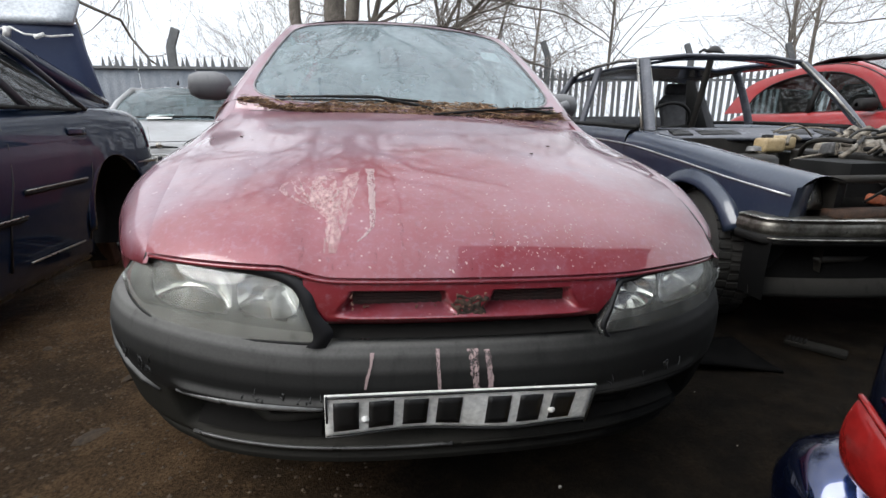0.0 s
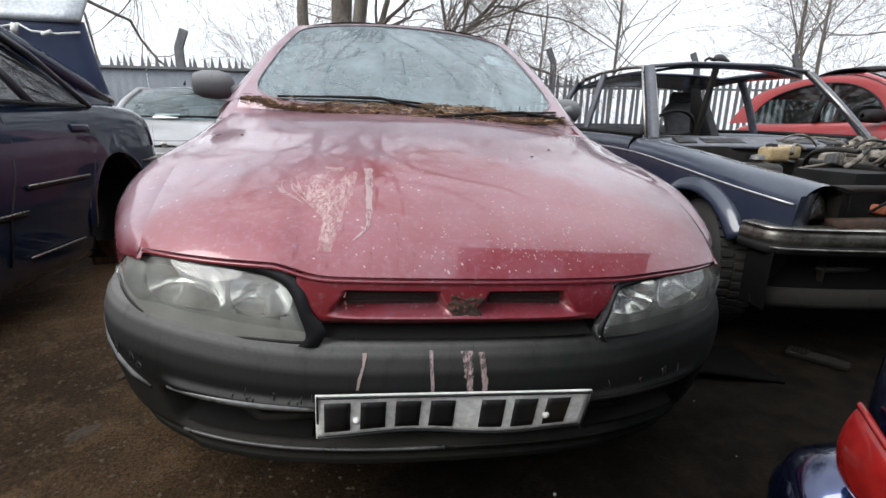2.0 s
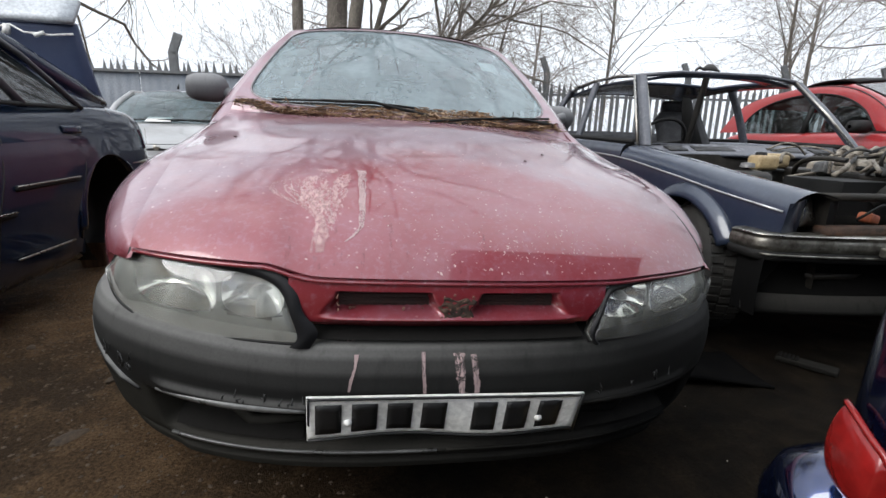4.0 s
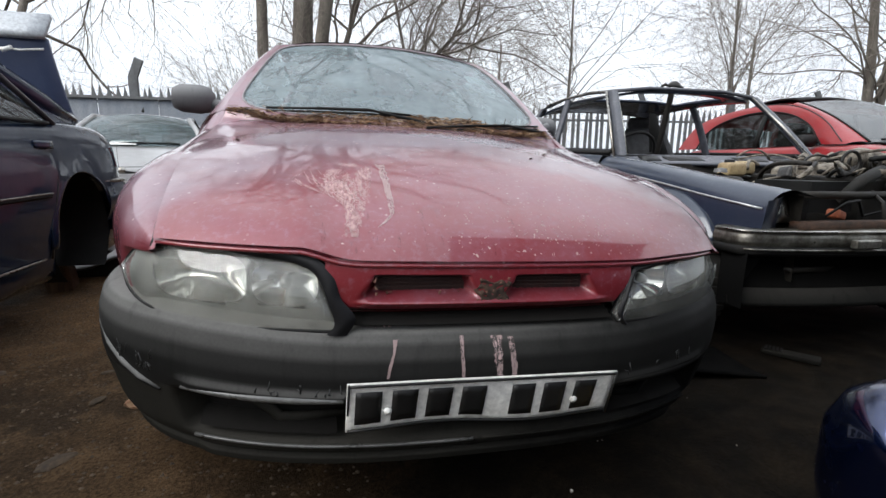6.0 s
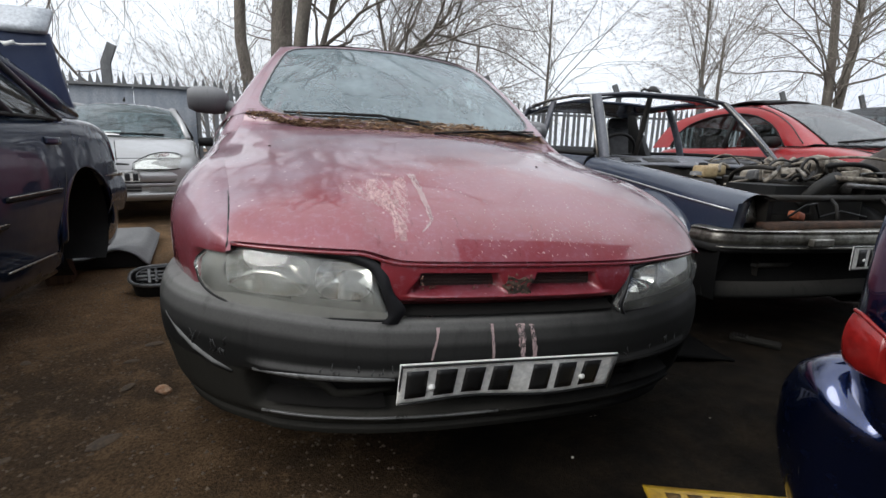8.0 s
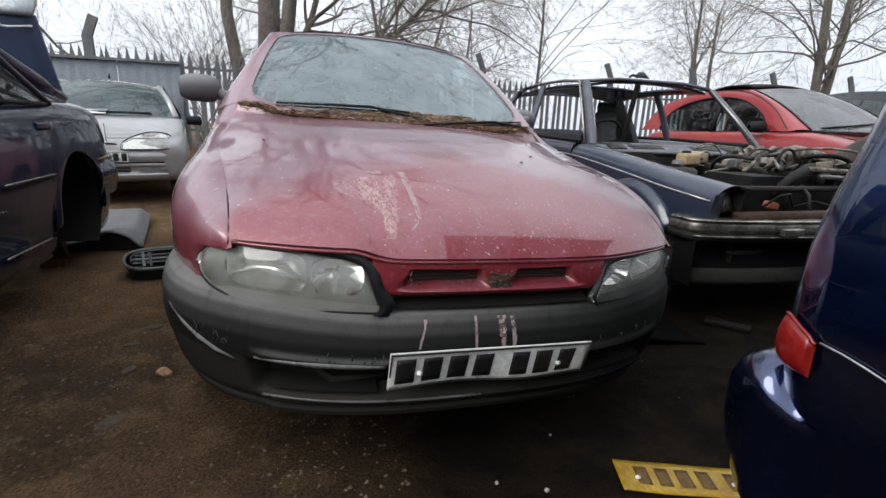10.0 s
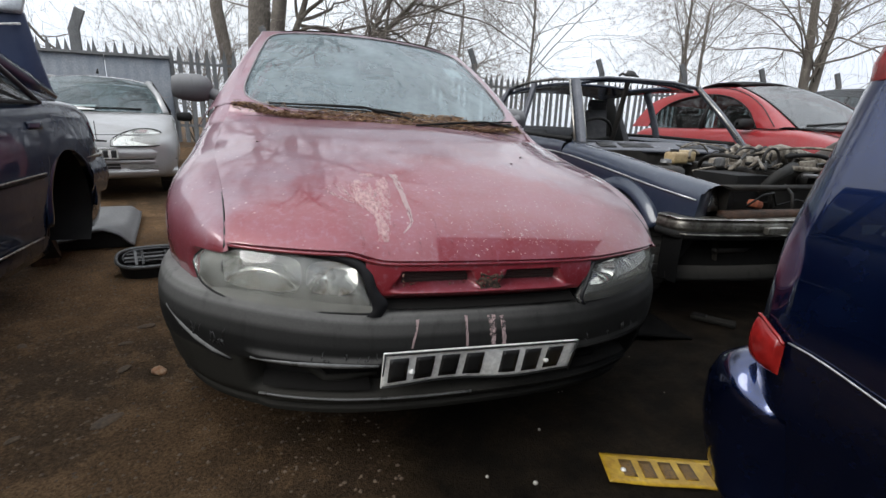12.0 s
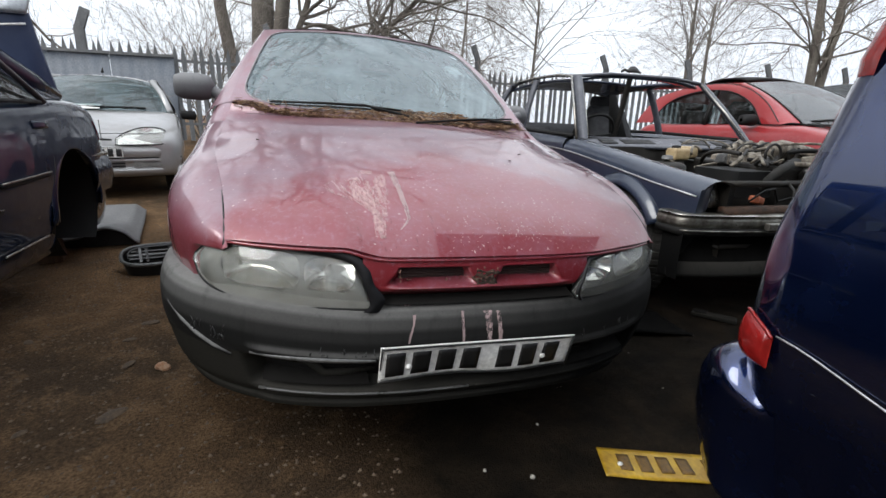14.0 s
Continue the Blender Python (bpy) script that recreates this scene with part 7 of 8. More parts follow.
    for s in (-1, 1):
        part("fog_recess", grid(lambda u, v: Vector((s * (0.33 + 0.30 * u), front(0.33 + 0.30 * u) - 0.094, 0.325 + 0.048 * v * (1 - 0.4 * u))), 10, 3), GREYLAMP, bp)
    part("grille_slot", grid(lambda u, v: Vector(((2 * u - 1) * 0.17, -0.055, 0.590 + 0.030 * v * (1 - 0.5 * abs(2 * u - 1)))), 10, 2), INK, car)
    part("badge", lathe([(-0.062, 0.034), (-0.070, 0.030), (-0.072, 0.001)], 6, 'Y', (0, 0, 0.625)), CHROME, car)
    part("bonnet_gap", tube([(x, front(x) - 0.010, 0.655 + 0.02 * abs(x)) for x in np.linspace(-0.62, 0.62, 30)], 0.005, 4), INK, car)
    part("wiper", tube([(-0.55, 0.93, 0.912), (0.0, 0.85, 0.922), (0.45, 0.92, 0.925)], 0.010, 5), BLACK, car)
    part("roof_aerial", tube([(0, 1.66, 1.345), (0, 1.74, 1.40)], [0.016, 0.006], 6), BLACK, car)
    plate(car, "number_plate", (0.0, -0.105, 0.475), 0.52, 0.105, WHITE, (0.046, 0.076), 90.0, 0, 0, 0.0, [-0.21, -0.14, -0.07, 0.0, 0.08, 0.15, 0.22])
    return car


silver_hatch()
sheet = thing("paper_sheet", "white sheet of paper on the silver car's dashboard", "paper", (-2.62, 6.15, 0.965), 13.0)
part("leaf", quad((-0.17, -0.08, 0.0), (0.10, -0.08, 0.005), (0.11, 0.06, 0.06), (-0.15, 0.06, 0.055), 6, 4, 0.006), WHITE, sheet)


# ---- the bright red small car ----
def red_small():
    d = dict(L=3.84, W=0.83, bottom=0.22, top=[(0, 0.66), (0.12, 0.76), (0.5, 0.88), (0.95, 0.960), (2.9, 0.965), (3.5, 0.95), (3.84, 0.8)], nose_w=0.80, nose_l=0.6, tail_w=0.85, tail_l=0.4,
             arches=[(0.72, 0.285), (3.15, 0.285)], bulge=0.06)
    car = thing("red_small_car", "bright red small hatchback with rain-spotted windscreen", "car", (5.50, 2.75, 0.09), -4.0)
    car_body(car, d, BRIGHTRED)
    wide = lambda z: 0.775 - 0.200 * max(0.0, (z - 0.95) / 0.53) ** 1.25
    # door openings under one bowed line, the roof line over them and the foot of the screen, each from front to back
    outer_y, outer_z = [(0, 1.10), (0.2, 1.46), (0.4, 1.95), (0.6, 2.55), (0.8, 3.20), (0.92, 3.58), (1, 3.80)], [(0, 0.955), (0.2, 1.235), (0.4, 1.430), (0.6, 1.485), (0.8, 1.420), (0.92, 1.285), (1, 0.96)]
    inner_y, inner_z = [(0, 1.36), (0.2, 1.62), (0.4, 2.02), (0.6, 2.52), (0.8, 3.02), (0.92, 3.26), (1, 3.36)], [(0, 0.960), (0.2, 1.190), (0.4, 1.350), (0.6, 1.395), (0.8, 1.320), (0.92, 1.18), (1, 0.965)]
    screen = lambda u, v: Vector(((2 * u - 1) * (0.655 - 0.125 * v), (0.96 + 0.98 * v) - (0.24 - 0.10 * v) * (1 - (2 * u - 1) ** 2), 0.972 + 0.49 * v + 0.045 * math.sin(math.pi * v) + 0.03 * v * (1 - (2 * u - 1) ** 2)))
    for s in (-1, 1):
        def on_side(ty, tz, u, o=0.0):
            z = lerp(tz, u)
            return Vector((s * (wide(z) + o), lerp(ty, u), z))
        band = part("door_frame", grid(lambda u, v: on_side(outer_y, outer_z, u).lerp(on_side(inner_y, inner_z, u), v) + Vector((s * 0.010 * math.sin(math.pi * v), 0, 0)), 60, 5), BRIGHTRED, car)
        part("window_seal", tube([on_side(inner_y, inner_z, k / 50, 0.004) for k in range(51)], 0.010, 6), BLACK, band)
        part("frame_gap", tube([on_side(outer_y, outer_z, 0.02 + 0.6 * k / 40, 0.003) for k in range(41)], 0.006, 5), INK, band)
        ym = 2.26
        for lo, hi in ((0.0, 0.49), (0.51, 1.0)):
            part("side_window", grid(lambda u, v: on_side(inner_y, inner_z, lo + (hi - lo) * u, -0.012).lerp(Vector((s * (wide(0.95) - 0.012), lerp(inner_y, lo + (hi - lo) * u), 0.955)), v), 16, 5), PANE_DARK, car)
        part("middle_pillar", tube([(s * wide(0.95), ym, 0.95), (s * (wide(1.2) - 0.002), ym + 0.02, 1.2), (s * (wide(1.38) - 0.002), ym + 0.04, 1.38)], 0.030, 6), BLACK, car)
        part("front_pillar", grid(lambda u, v: on_side(outer_y, outer_z, 0.41 * u).lerp(screen(0.5 + 0.5 * s, u), v) + Vector((s * 0.012, -0.008, 0.014)) * math.sin(math.pi * v), 24, 6), BRIGHTRED, car)
        part("screen_seal", tube([screen(0.5 + 0.5 * s, k / 14) + Vector((0, -0.004, 0.004)) for k in range(15)], 0.010, 6), BLACK, car)
        wheel(car, s * 0.68, 0.72, 0.285, 0.17, s)
        wheel(car, s * 0.68, 3.15, 0.285, 0.17, s)
        mir = part("door_mirror", lathe([(-0.10, 0.02), (-0.09, 0.06), (0.07, 0.068), (0.10, 0.03), (0.101, 0.001)], 16, 'X', (s * 0.88, 1.44, 1.00)), BLACK, car)
        part("headlamp", quad((s * 0.36, -0.02, 0.66), (s * 0.66, 0.14, 0.68), (s * 0.70, 0.34, 0.80), (s * 0.42, 0.12, 0.77), 8, 6, 0.02), LENS, car)
        for sy in (1.95, 2.80):
            st = part("seat_back", quad((s * 0.36 - 0.23, sy, 0.45), (s * 0.36 + 0.23, sy, 0.45), (s * 0.36 + 0.20, sy + 0.18, 1.12), (s * 0.36 - 0.20, sy + 0.18, 1.12), 6, 6, 0.04), CLOTH, car)
            solid(st, 0.10, 0.0)
            part("headrest", lathe([(-0.11, 0.01), (-0.11, 0.05), (0.11, 0.05), (0.11, 0.01)], 12, 'X', (s * 0.36, sy + 0.2, 1.20)), CLOTH, car)

    def roof(u, v):
        t = 0.41 + 0.52 * v
        z, y, a = lerp(outer_z, t), lerp(outer_y, t), 2 * u - 1
        return Vector((a * (wide(z) - 0.004), y - 0.14 * (1 - a * a) * (1 - v) ** 2 + 0.06 * (1 - a * a) * v ** 2, z + 0.045 * (1 - a * a)))
    part("roof", grid(roof, 20, 24), BRIGHTRED, car)
    part("windscreen", grid(screen, 18, 10), RAINPANE, car, "windscreen beaded with rain")
    part("scuttle", grid(lambda u, v: screen(u, 0.0) + Vector((0, -0.13 * v, -0.012 * v)), 16, 3), BLACK, car)
    part("tailgate_glass", grid(lambda u, v: roof(0.06 + 0.88 * u, 1.0).lerp(Vector(((2 * u - 1) * 0.66, 3.84, 0.98)), v), 10, 6), PANE_DARK, car)
    part("dashboard", box(1.3, 0.40, 0.14, (0, 1.25, 0.90)), BLACK, car)
    for x0, x1 in ((-0.58, 0.02), (-0.02, 0.56)):
        part("wiper", tube([screen(0.5 + x / 1.31, 0.02 + 0.05 * q) + Vector((0, -0.015, 0.012)) for q, x in enumerate(np.linspace(x0, x1, 3))], 0.011, 5), BLACK, car)
    gap = [(-0.62, 0.93, 0.965), (-0.60, 0.55, 0.888), (-0.52, 0.22, 0.80)]
    for s in (-1, 1):
        part("bonnet_gap", tube([(s * x, y, z) for x, y, z in gap], 0.006, 5), INK, car)
    rib = part("roof_deflector", grid(lambda u, v: Vector((-0.44 + 0.88 * u, 2.02 + 0.75 * v, 1.530 + 0.05 * math.sin(math.pi * v) ** 0.7 - 0.03 * (2 * u - 1) ** 2)), 10, 8), BLACK, car, "black raised sunroof panel")
    solid(rib, 0.018, 0.0)
    return car


red_small()


# ---- a dark car further off ----
def dark_far():
    d = dict(L=4.2, W=0.84, bottom=0.2, top=[(0, 0.80), (0.12, 0.92), (0.5, 1.06), (0.75, 1.14), (3.6, 1.14), (4.0, 1.10), (4.2, 0.95)], nose_w=0.8, nose_l=0.6, tail_w=0.85, tail_l=0.4,
             arches=[(0.80, 0.30), (3.3, 0.30)], bulge=0.06, screen_base=0.70, screen_top=1.15, rear_top=3.7, rear_base=4.0, roof=1.80, roof_w=0.62, belt_w=0.76, belt=1.12, mid_pillar=2.2, c_pillar=0.07)
    car = thing("dark_grey_car", "tall dark grey car standing beyond the small red car", "car", (7.0, 5.6, 0.0), -90.0)
    half = car_body(car, d, DARKGREY)
    car_cabin(car, d, DARKGREY, PANE_DARK, half)
    for s in (-1, 1):
        wheel(car, s * 0.68, 0.80, 0.30, 0.18, s)
        wheel(car, s * 0.68, 3.3, 0.30, 0.18, s)
    return car


dark_far()


# ---- the deep blue estate whose tail stands close by ----
def blue_estate():
    car = thing("blue_estate", "glossy deep blue estate car with its tailgate raised", "car", (0.408, 0.30, 0))
    rear = 0.045

    def skin(u, v):
        """From the flank round the rear corner and across the tail."""
        r = 0.075
        t = min(1.0, u / 0.5)
        side_y = -3.7 * (1 - t) ** 1.8 + (rear - r) * (1 - (1 - t) ** 1.8)
        high_z = float(np.interp(side_y, [-3.72, -3.05, -2.3, -1.2], [0.76, 1.02, 1.78, 1.82]))
        z = 0.26 + (high_z - 0.26) * v
        inset = 0.135 * smooth(0.60, 1.50, z) ** 1.2 + 0.08 * smooth(0.66, 0.26, z)
        back = -0.03 * smooth(0.75, 1.0, z) - 0.080 * smooth(0.95, 1.41, z)
        if u < 0.5:
            return Vector((inset + 0.10 * smooth(-3.2, -3.7, side_y), side_y + back * smooth(0.7, 1.0, t), z))
        if u < 0.68:
            a = (u - 0.5) / 0.18 * math.pi / 2
            return Vector((inset + r - r * math.cos(a), rear - r + back + r * math.sin(a), z))
        t = (u - 0.68) / 0.32
        return Vector((inset + r + (1.55 - 2 * inset - r) * t, rear + back + 0.05 * math.sin(math.pi * t), z))
    part("body", grid(skin, 110, 50), BLUE, car)
    def other(u, v):
        p = skin(0.5 * u, v)
        return Vector((1.55 - p.x, p.y, p.z))
    part("body_side", grid(other, 60, 30), BLUE, car)
    across = lambda u, v, y0, z0, y1, z1, x0, x1, crown: Vector(((x0 + (x1 - x0) * v) + (1.55 - 2 * (x0 + (x1 - x0) * v)) * u, y0 + (y1 - y0) * v, z0 + (z1 - z0) * v + crown * (1 - (2 * u - 1) ** 2)))
    part("roof", grid(lambda u, v: across(u, v, -0.15, 1.82, -2.30, 1.78, 0.135, 0.135, 0.03), 10, 10), BLUE, car)
    part("windscreen", grid(lambda u, v: across(u, v, -2.30, 1.78, -3.05, 1.02, 0.135, 0.06, 0.02), 10, 8), PANE_DARK, car)
    part("bonnet", grid(lambda u, v: across(u, v, -3.05, 1.02, -3.70, 0.76, 0.06, 0.11, 0.03), 10, 8), BLUE, car)
    part("front_panel", grid(lambda u, v: across(u, v, -3.70, 0.76, -3.72, 0.27, 0.11, 0.14, 0.0), 10, 6), BLUE, car)
    for s in (-1, 1):
        for y0, y1 in ((-0.62, -1.40), (-1.46, -2.30)):
            part("side_window", grid(lambda u, v: Vector((0.775 + s * (0.775 - 0.135 * smooth(0.60, 1.50, 1.10 + 0.52 * v) ** 1.2 + 0.004), y0 + (y1 - y0) * u, 1.10 + 0.52 * v)), 6, 6), PANE_BLACK, car)
    part("floor_pan", box(1.4, 3.4, 0.04, (0.78, -1.75, 0.28)), BLACK, car)
    # bumper wraps the tail
    def bump_fn(u, v):
        prof = [(-0.02, 0.588), (0.030, 0.578), (0.072, 0.548), (0.098, 0.500), (0.104, 0.42), (0.085, 0.34), (0.05, 0.28), (-0.02, 0.255)]
        f = v * (len(prof) - 1)
        k = min(len(prof) - 2, int(f))
        q = f - k
        o, z = prof[k][0] * (1 - q) + prof[k + 1][0] * q, prof[k][1] * (1 - q) + prof[k + 1][1] * q
        r = 0.09
        turn = 0.0 if u < 0.30 else min(1.0, (u - 0.30) / 0.25)
        z -= 0.085 * smooth(0.75, 0.0, turn) * smooth(0.42, 0.57, z)          # the top edge falls away round the corner
        if u < 0.30:
            t = u / 0.30
            return Vector((0.006 + 0.08 * smooth(0.66, 0.26, z) - 0.004, -0.10 + (0.10 + rear - r) * t, z))
        if u < 0.55:
            a = (u - 0.30) / 0.25 * math.pi / 2
            return Vector((r - (r + 0.004 + min(o, 0.045) * smooth(0.0, 0.8, a) - 0.08 * smooth(0.66, 0.26, z)) * math.cos(a), rear - r + (r + o * (0.35 + 0.65 * math.sin(a))) * math.sin(a), z))
        t = (u - 0.55) / 0.45
        return Vector((r + 1.40 * t, rear + o + 0.05 * math.sin(math.pi * t), z))
    part("rear_bumper", grid(bump_fn, 90, 24), BLUE, car)
    # low wrap-round lamp
    def on_skin(a, z, o):
        r = 0.075
        if a < 0:
            return Vector((-o, rear - r + a, z))
        return Vector((r - (r + o) * math.cos(a), rear - r + (r + o) * math.sin(a), z))
    lamp = part("tail_lamp", grid(lambda u, v: on_skin((-0.010 * (1 - 3 * u) if u < 1 / 3 else 0.62 * (u - 1 / 3) * 1.5), 0.590 + (0.052 + 0.024 * smooth(0.0, 0.9, u)) * v, 0.006 + 0.010 * math.sin(math.pi * v) ** 0.6 * smooth(0.0, 0.3, u)), 36, 12), LENS_RED, car, "red wrap-round tail lamp")
    part("lamp_edge", tube([on_skin(-0.010 * (1 - 3 * u) if u < 1 / 3 else 0.62 * (u - 1 / 3) * 1.5, 0.590 + 0.052 + 0.024 * smooth(0.0, 0.9, u), 0.008) for u in np.linspace(0, 1, 26)], 0.003, 6), LENS_RED, lamp)
    part("pinstripe", tube([(-0.003, -0.042 - 0.03 * k, 0.645 - 0.030 * smooth(0, 7, k) - 0.0010 * k) for k in range(60)], 0.0016, 5), BRIGHTTRIM, car)
    # high lamp on the pillar
    def high(u, v):
        z = 1.02 + 0.36 * v
        p = skin(0.53 + 0.055 * u, (z - 0.26) / 1.56)
        n_ = Vector((-math.cos(u * 1.2), math.sin(u * 1.2), 0.1))
        return p + n_ * 0.008 * (math.sin(math.pi * min(1, v * 6 + 0.05)) if v < 0.08 else 1)
    part("pillar_lamp", grid(high, 10, 16), LENS_RED, car, "tall red lamp on the rear pillar")
    part("window_seal", tube([skin(0.44, 0.50), skin(0.40, 0.58), skin(0.36, 0.64)], 0.004, 5), BLACK, car)
    # raised tailgate over the tail, with its trim, glass and struts
    part("boot_opening", grid(lambda u, v: Vector((0.30 + 0.95 * u, -0.075 + 0.13 * (1 - v), 0.68 + 0.95 * v)), 6, 6), BLACK, car)
    gate = part("tailgate", grid(lambda u, v: Vector((0.01 + 1.53 * u, -0.12 + 0.86 * v, 1.84 + 0.16 * v - 0.03 * (2 * u - 1) ** 2 - 0.05 * smooth(0.85, 1.0, v))), 14, 14), BLUE, car)
    solid(gate, 0.03)
    part("inner_trim", grid(lambda u, v: Vector((0.04 + 1.47 * u, -0.08 + 0.79 * v, 1.795 + 0.16 * v - 0.03 * (2 * u - 1) ** 2 - 0.05 * smooth(0.85, 1.0, v))), 10, 10), BLACK, gate, "black inner trim of the tailgate")
    for x in (0.16, 1.40):
        part("gas_strut", tube([(x, -0.12, 1.45), (x, 0.18, 1.66), (x, 0.42, 1.83)], [0.011, 0.011, 0.006], 8), BLACK, gate)
    wheel(car, 0.14, -0.75, 0.30, 0.19, -1)
    wheel(car, 1.42, -0.75, 0.30, 0.19, 1)
    wheel(car, 0.14, -3.2, 0.30, 0.19, -1)
    wheel(car, 1.42, -3.2, 0.30, 0.19, 1)
    return car


blue_estate()


# ---- things lying on the dirt ----
def ground_things():
    z = ground_height
    # grey plastic panel
    m = thing("plastic_panel", "bent grey plastic underbody panel lying on the dirt", "car part", (-2.04, 4.00, z(-2.04, 4.0)), 8.0)
    def tray(u, v):
        x = (u - 0.5) * (0.98 - 0.16 * v)
        curl = 0.075 * math.exp(-((u - 0.80) / 0.14) ** 2) * smooth(0.45, 0.0, v) - 0.055 * smooth(0.90, 1.0, u) - 0.02 * smooth(0.12, 0.0, u)
        return Vector((x, (v - 0.5) * 0.98, 0.060 + 0.075 * v + curl - 0.006 * smooth(0.02, 0.0, abs(u - 0.62)) + 0.006 * math.sin(v * 7.0)))
    p = part("sheet", grid(tray, 44, 24), PANEL_GREY, m)
    solid(p, 0.006, 0)
    part("rolled_edge", tube([tray(u, 0.0) + Vector((0, -0.004, -0.004)) for u in np.linspace(0, 1, 36)], 0.008, 6), SHINYPLASTIC, m)
    part("skirt", grid(lambda u, v: tray(u, 0.0) + Vector((0, 0.010, -v * max(0.01, tray(u, 0.0).z))), 36, 3), BLACK, m)
    part("slot", quad((-0.10, 0.20, 0.1215), (0.08, 0.20, 0.1215), (0.06, 0.34, 0.1325), (-0.13, 0.34, 0.1325), 4, 4, 0.0), INK, m)
    # black lattice grille
    g = thing("loose_grille", "black plastic grille with wet worn edges lying on the dirt", "car part", (-1.185, 2.90, z(-1.185, 2.90)), 12.0)
    def oval(a, w, d):
        c, q = math.cos(a), math.sin(a)
        return Vector((w * math.copysign(abs(c) ** 0.62, c) - 0.03 * q, d * math.copysign(abs(q) ** 0.7, q), 0.105 + 0.030 * q + 0.01 * c))
    turns = np.linspace(0, 2 * math.pi, 41)[:-1]
    # Paler frame, middle slat and one stay paint in the wet highlights.
    part("frame", tube([oval(a, 0.185, 0.125) for a in turns], 0.0105, 6, closed=True), SHINYPLASTIC, g)
    part("rim", tube([oval(a, 0.150, 0.092) + Vector((0, 0, -0.004)) for a in turns], 0.007, 6, closed=True), GLOSSBLACK, g)
    for y, ln in ((-0.045, 0.27), (0.0, 0.29), (0.045, 0.27)):
        part("slat", box(ln, 0.020, 0.008, (0, y, 0.104 + 0.24 * y), None, (14, 0, 0)), SHINYPLASTIC if y == 0.0 else GLOSSBLACK, g, smooth=False)
    for x in (-0.085, -0.05, 0.075):
        part("stay", box(0.014, 0.19, 0.014, (x, 0, 0.102), None, (13, 0, 6)), SHINYPLASTIC if x < -0.06 else GLOSSBLACK, g, smooth=False)
    part("skirt", grid(lambda u, v: oval(6.28319 * u, 0.182 - 0.02 * (1 - v), 0.122 - 0.015 * (1 - v)) + Vector((0, 0, -(1 - v) * oval(6.28319 * u, 1, 1).z)), 40, 3), BLACK, g)
    # brick piece
    b = thing("brick_piece", "small broken piece of orange brick on the dirt", "brick", (-0.84, 1.63, z(-0.84, 1.63) + 0.008), 30.0)
    bm = bmesh.new()
    bmesh.ops.create_icosphere(bm, subdivisions=2, radius=0.026)
    for vt in bm.verts:
        vt.co *= 1 + 0.5 * noise.noise(vt.co * 40)
        vt.co.z *= 0.7
    part("lump", bm, BRICK, b, smooth=False)
    # a few larger flat stones trodden into the dirt
    for x, y, r, turn in ((-1.04, 1.913, 0.032, 20), (-0.972, 1.688, 0.036, 75), (-0.921, 1.344, 0.058, 40), (-1.006, 2.084, 0.050, 10), (-1.42, 1.95, 0.030, 130), (-1.15, 1.30, 0.026, 60)):
        b = thing("flat_stone", "flat brown stone trodden into the dirt", "stone", (x, y, z(x, y) + 0.002), turn, "trodden stones")
        bm = bmesh.new()
        bmesh.ops.create_icosphere(bm, subdivisions=2, radius=r * 0.85)
        for vt in bm.verts:
            vt.co *= 1 + 0.35 * noise.noise(vt.co * (0.9 / r) + Vector((x * 9, y * 9, 0)))
            vt.co.y *= 0.62
            vt.co.z *= 0.22
        part("lump", bm, STONE, b, smooth=False)
    # rubber mat
    mt = thing("rubber_mat", "black rubber mat lying flat on the dirt", "mat", (1.25, 1.56, z(1.25, 1.56) + 0.012), -12.0)
    solid(part("sheet", grid(lambda u, v: Vector(((u - 0.5) * (0.46 - 0.12 * v), (v - 0.5) * 0.26, 0.010 * math.sin(u * 4 + v * 3))), 16, 10), MATBLACK, mt), 0.010, 0)
    # trim strip
    st = thing("trim_strip", "grey ribbed plastic trim strip on the dirt", "car part", (1.75, 1.56, z(1.75, 1.56) + 0.016), -52.0)
    bevelled(part("bar", box(0.21, 0.065, 0.022, (0, 0, 0)), SHADEBLACK, st, smooth=False), 0.006)
    for k in range(5):
        part("rib", box(0.008, 0.055, 0.006, (-0.09 + 0.014 * k, 0, 0.013)), BLACK, st, smooth=False)
    # yellow number plate, broken at one end
    pl = plate(None, "yellow_plate", (0.690, 0.682, z(0.690, 0.682) + 0.006), 0.365, 0.118, YELLOW, (0.036, 0.066), 0.0, 0.0, -20.0, 0.002, [-0.116, -0.060, -0.004, 0.052, 0.128], False, FADEDINK)
    tagged(pl, "scratched yellow number plate lying on the dirt", "number plate")
    for x, y, s in ((0.302, 0.745, 0.008), (0.18, 0.80, 0.006), (-0.10, 0.62, 0.007), (0.06, 0.60, 0.006), (0.42, 0.95, 0.005)):
        c = thing("pale_chip", "small white chip of glass on the dirt", "debris", (x, y, z(x, y) + s * 0.5), 40.0 * x * 10, "pale chips")
        bm = bmesh.new()
        bmesh.ops.create_icosphere(bm, subdivisions=1, radius=s)
        for vt in bm.verts:
            vt.co *= 1 + 0.4 * noise.noise(vt.co * 90)
        part("piece", bm, PALE, c, smooth=False)
    # rusty hub by the black car's wheel
    h = thing("timber_block", "weathered brown timber block beside the black saloon", "timber", (-1.93, 3.32, z(-1.93, 3.32)), 14.0)
    bevelled(part("block", box(0.14, 0.16, 0.20, (0, 0, 0.10), None, (4, -6, 0)), WOOD, h, smooth=False), 0.012)


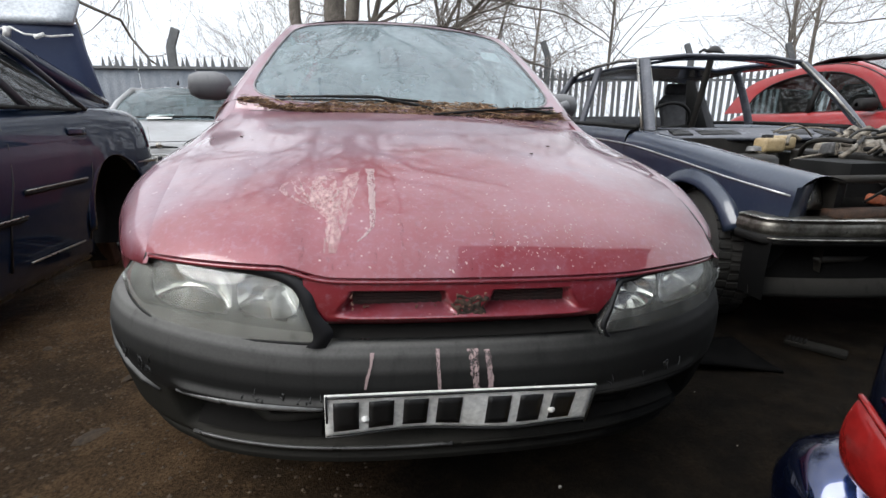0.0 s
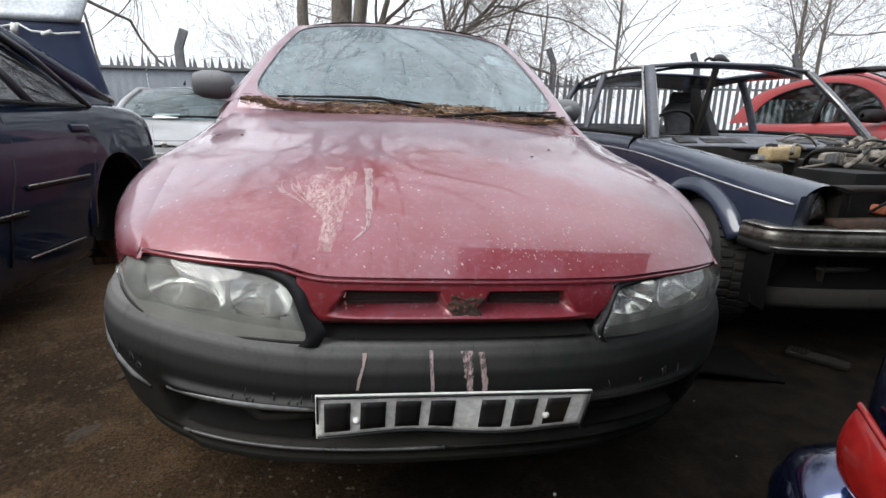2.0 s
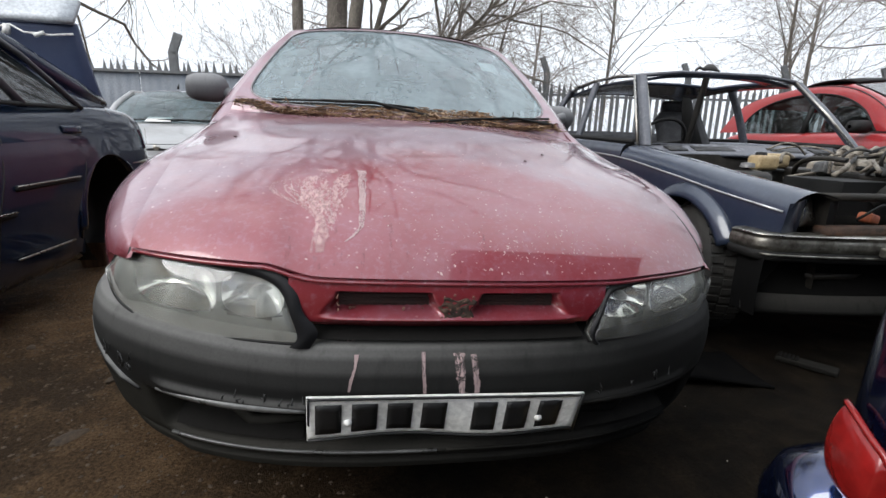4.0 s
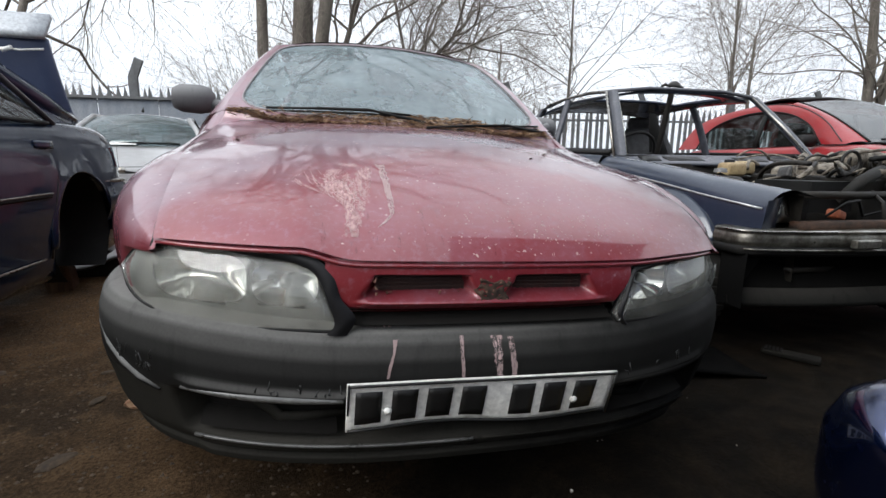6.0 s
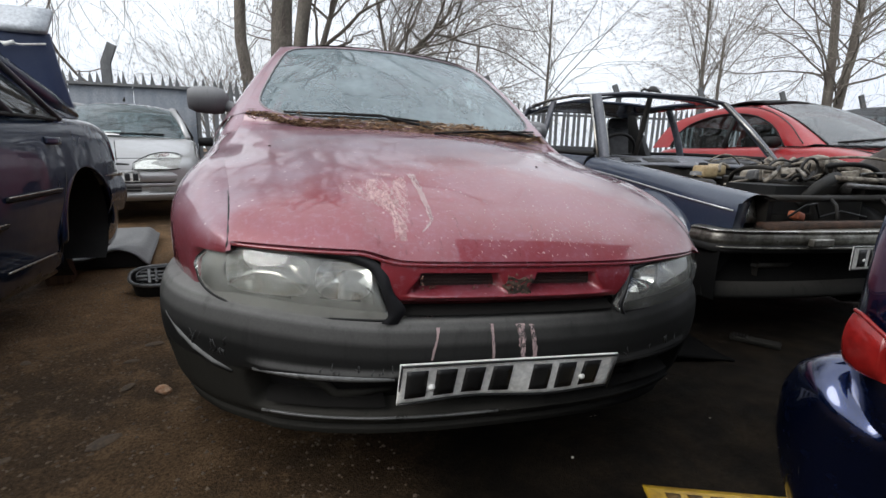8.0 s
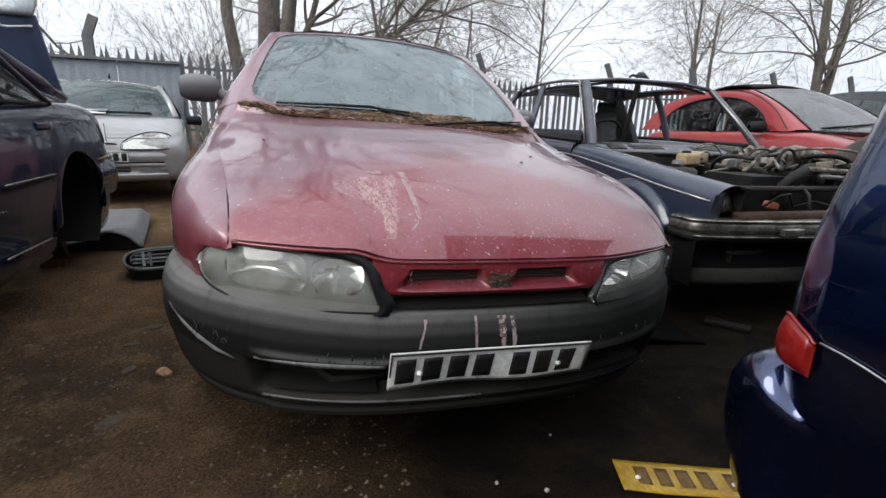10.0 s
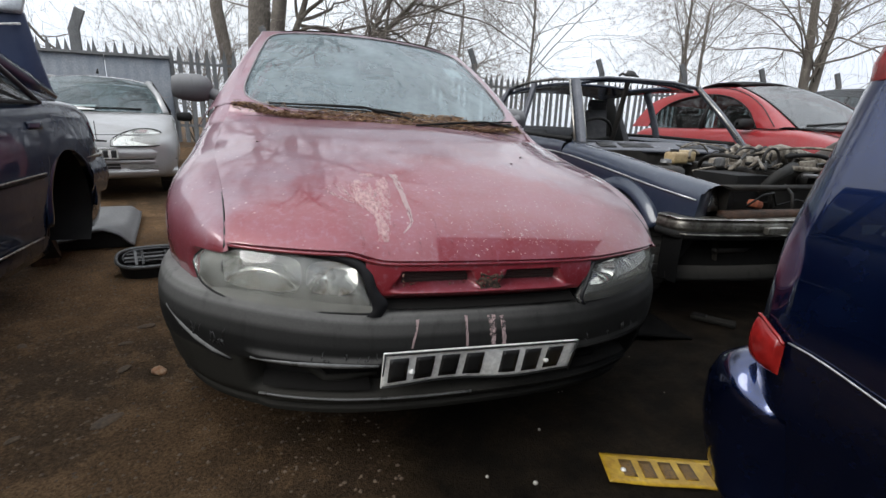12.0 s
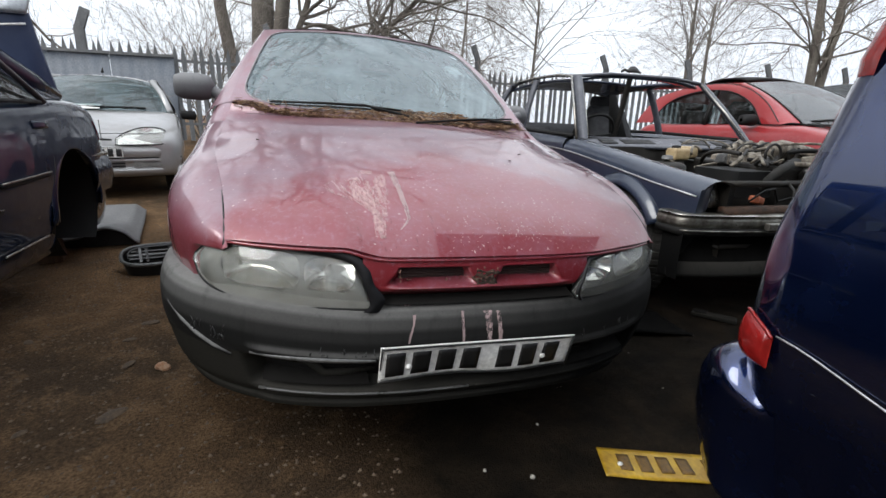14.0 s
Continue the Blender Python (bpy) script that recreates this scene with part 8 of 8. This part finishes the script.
STONE = surface("brown_field_stone", (0.062, 0.043, 0.028), (0.11, 0.076, 0.048), 26.0, (0.75, 0.95), 120.0, 0.4, 0.003)
MATBLACK = surface("dull_black_rubber", (0.003, 0.003, 0.003), (0.007, 0.0065, 0.006), 10.0, (0.9, 1.0), 100.0, 0.2)
MATBLACK.node_tree.nodes["Principled BSDF"].inputs["Specular IOR Level"].default_value = 0.04
PANEL_GREY = surface("grey_plastic_sheet", (0.10, 0.10, 0.10), (0.17, 0.168, 0.165), 6.0, (0.4, 0.65), 60.0, 0.1)
GLOSSBLACK = surface("wet_black_plastic", (0.008, 0.008, 0.008), (0.014, 0.014, 0.014), 10.0, (0.1, 0.25), 100.0, 0.0)
BRICK = surface("orange_brick", (0.42, 0.20, 0.10), (0.50, 0.34, 0.22), 40.0, (0.85, 1.0), 200.0, 0.4)
WOOD = surface("weathered_brown_wood", (0.14, 0.085, 0.045), (0.08, 0.05, 0.03), 8.0, (0.8, 1.0), 60.0, 0.5, 0.003, stretch=(6, 1, 1))
ground_things()
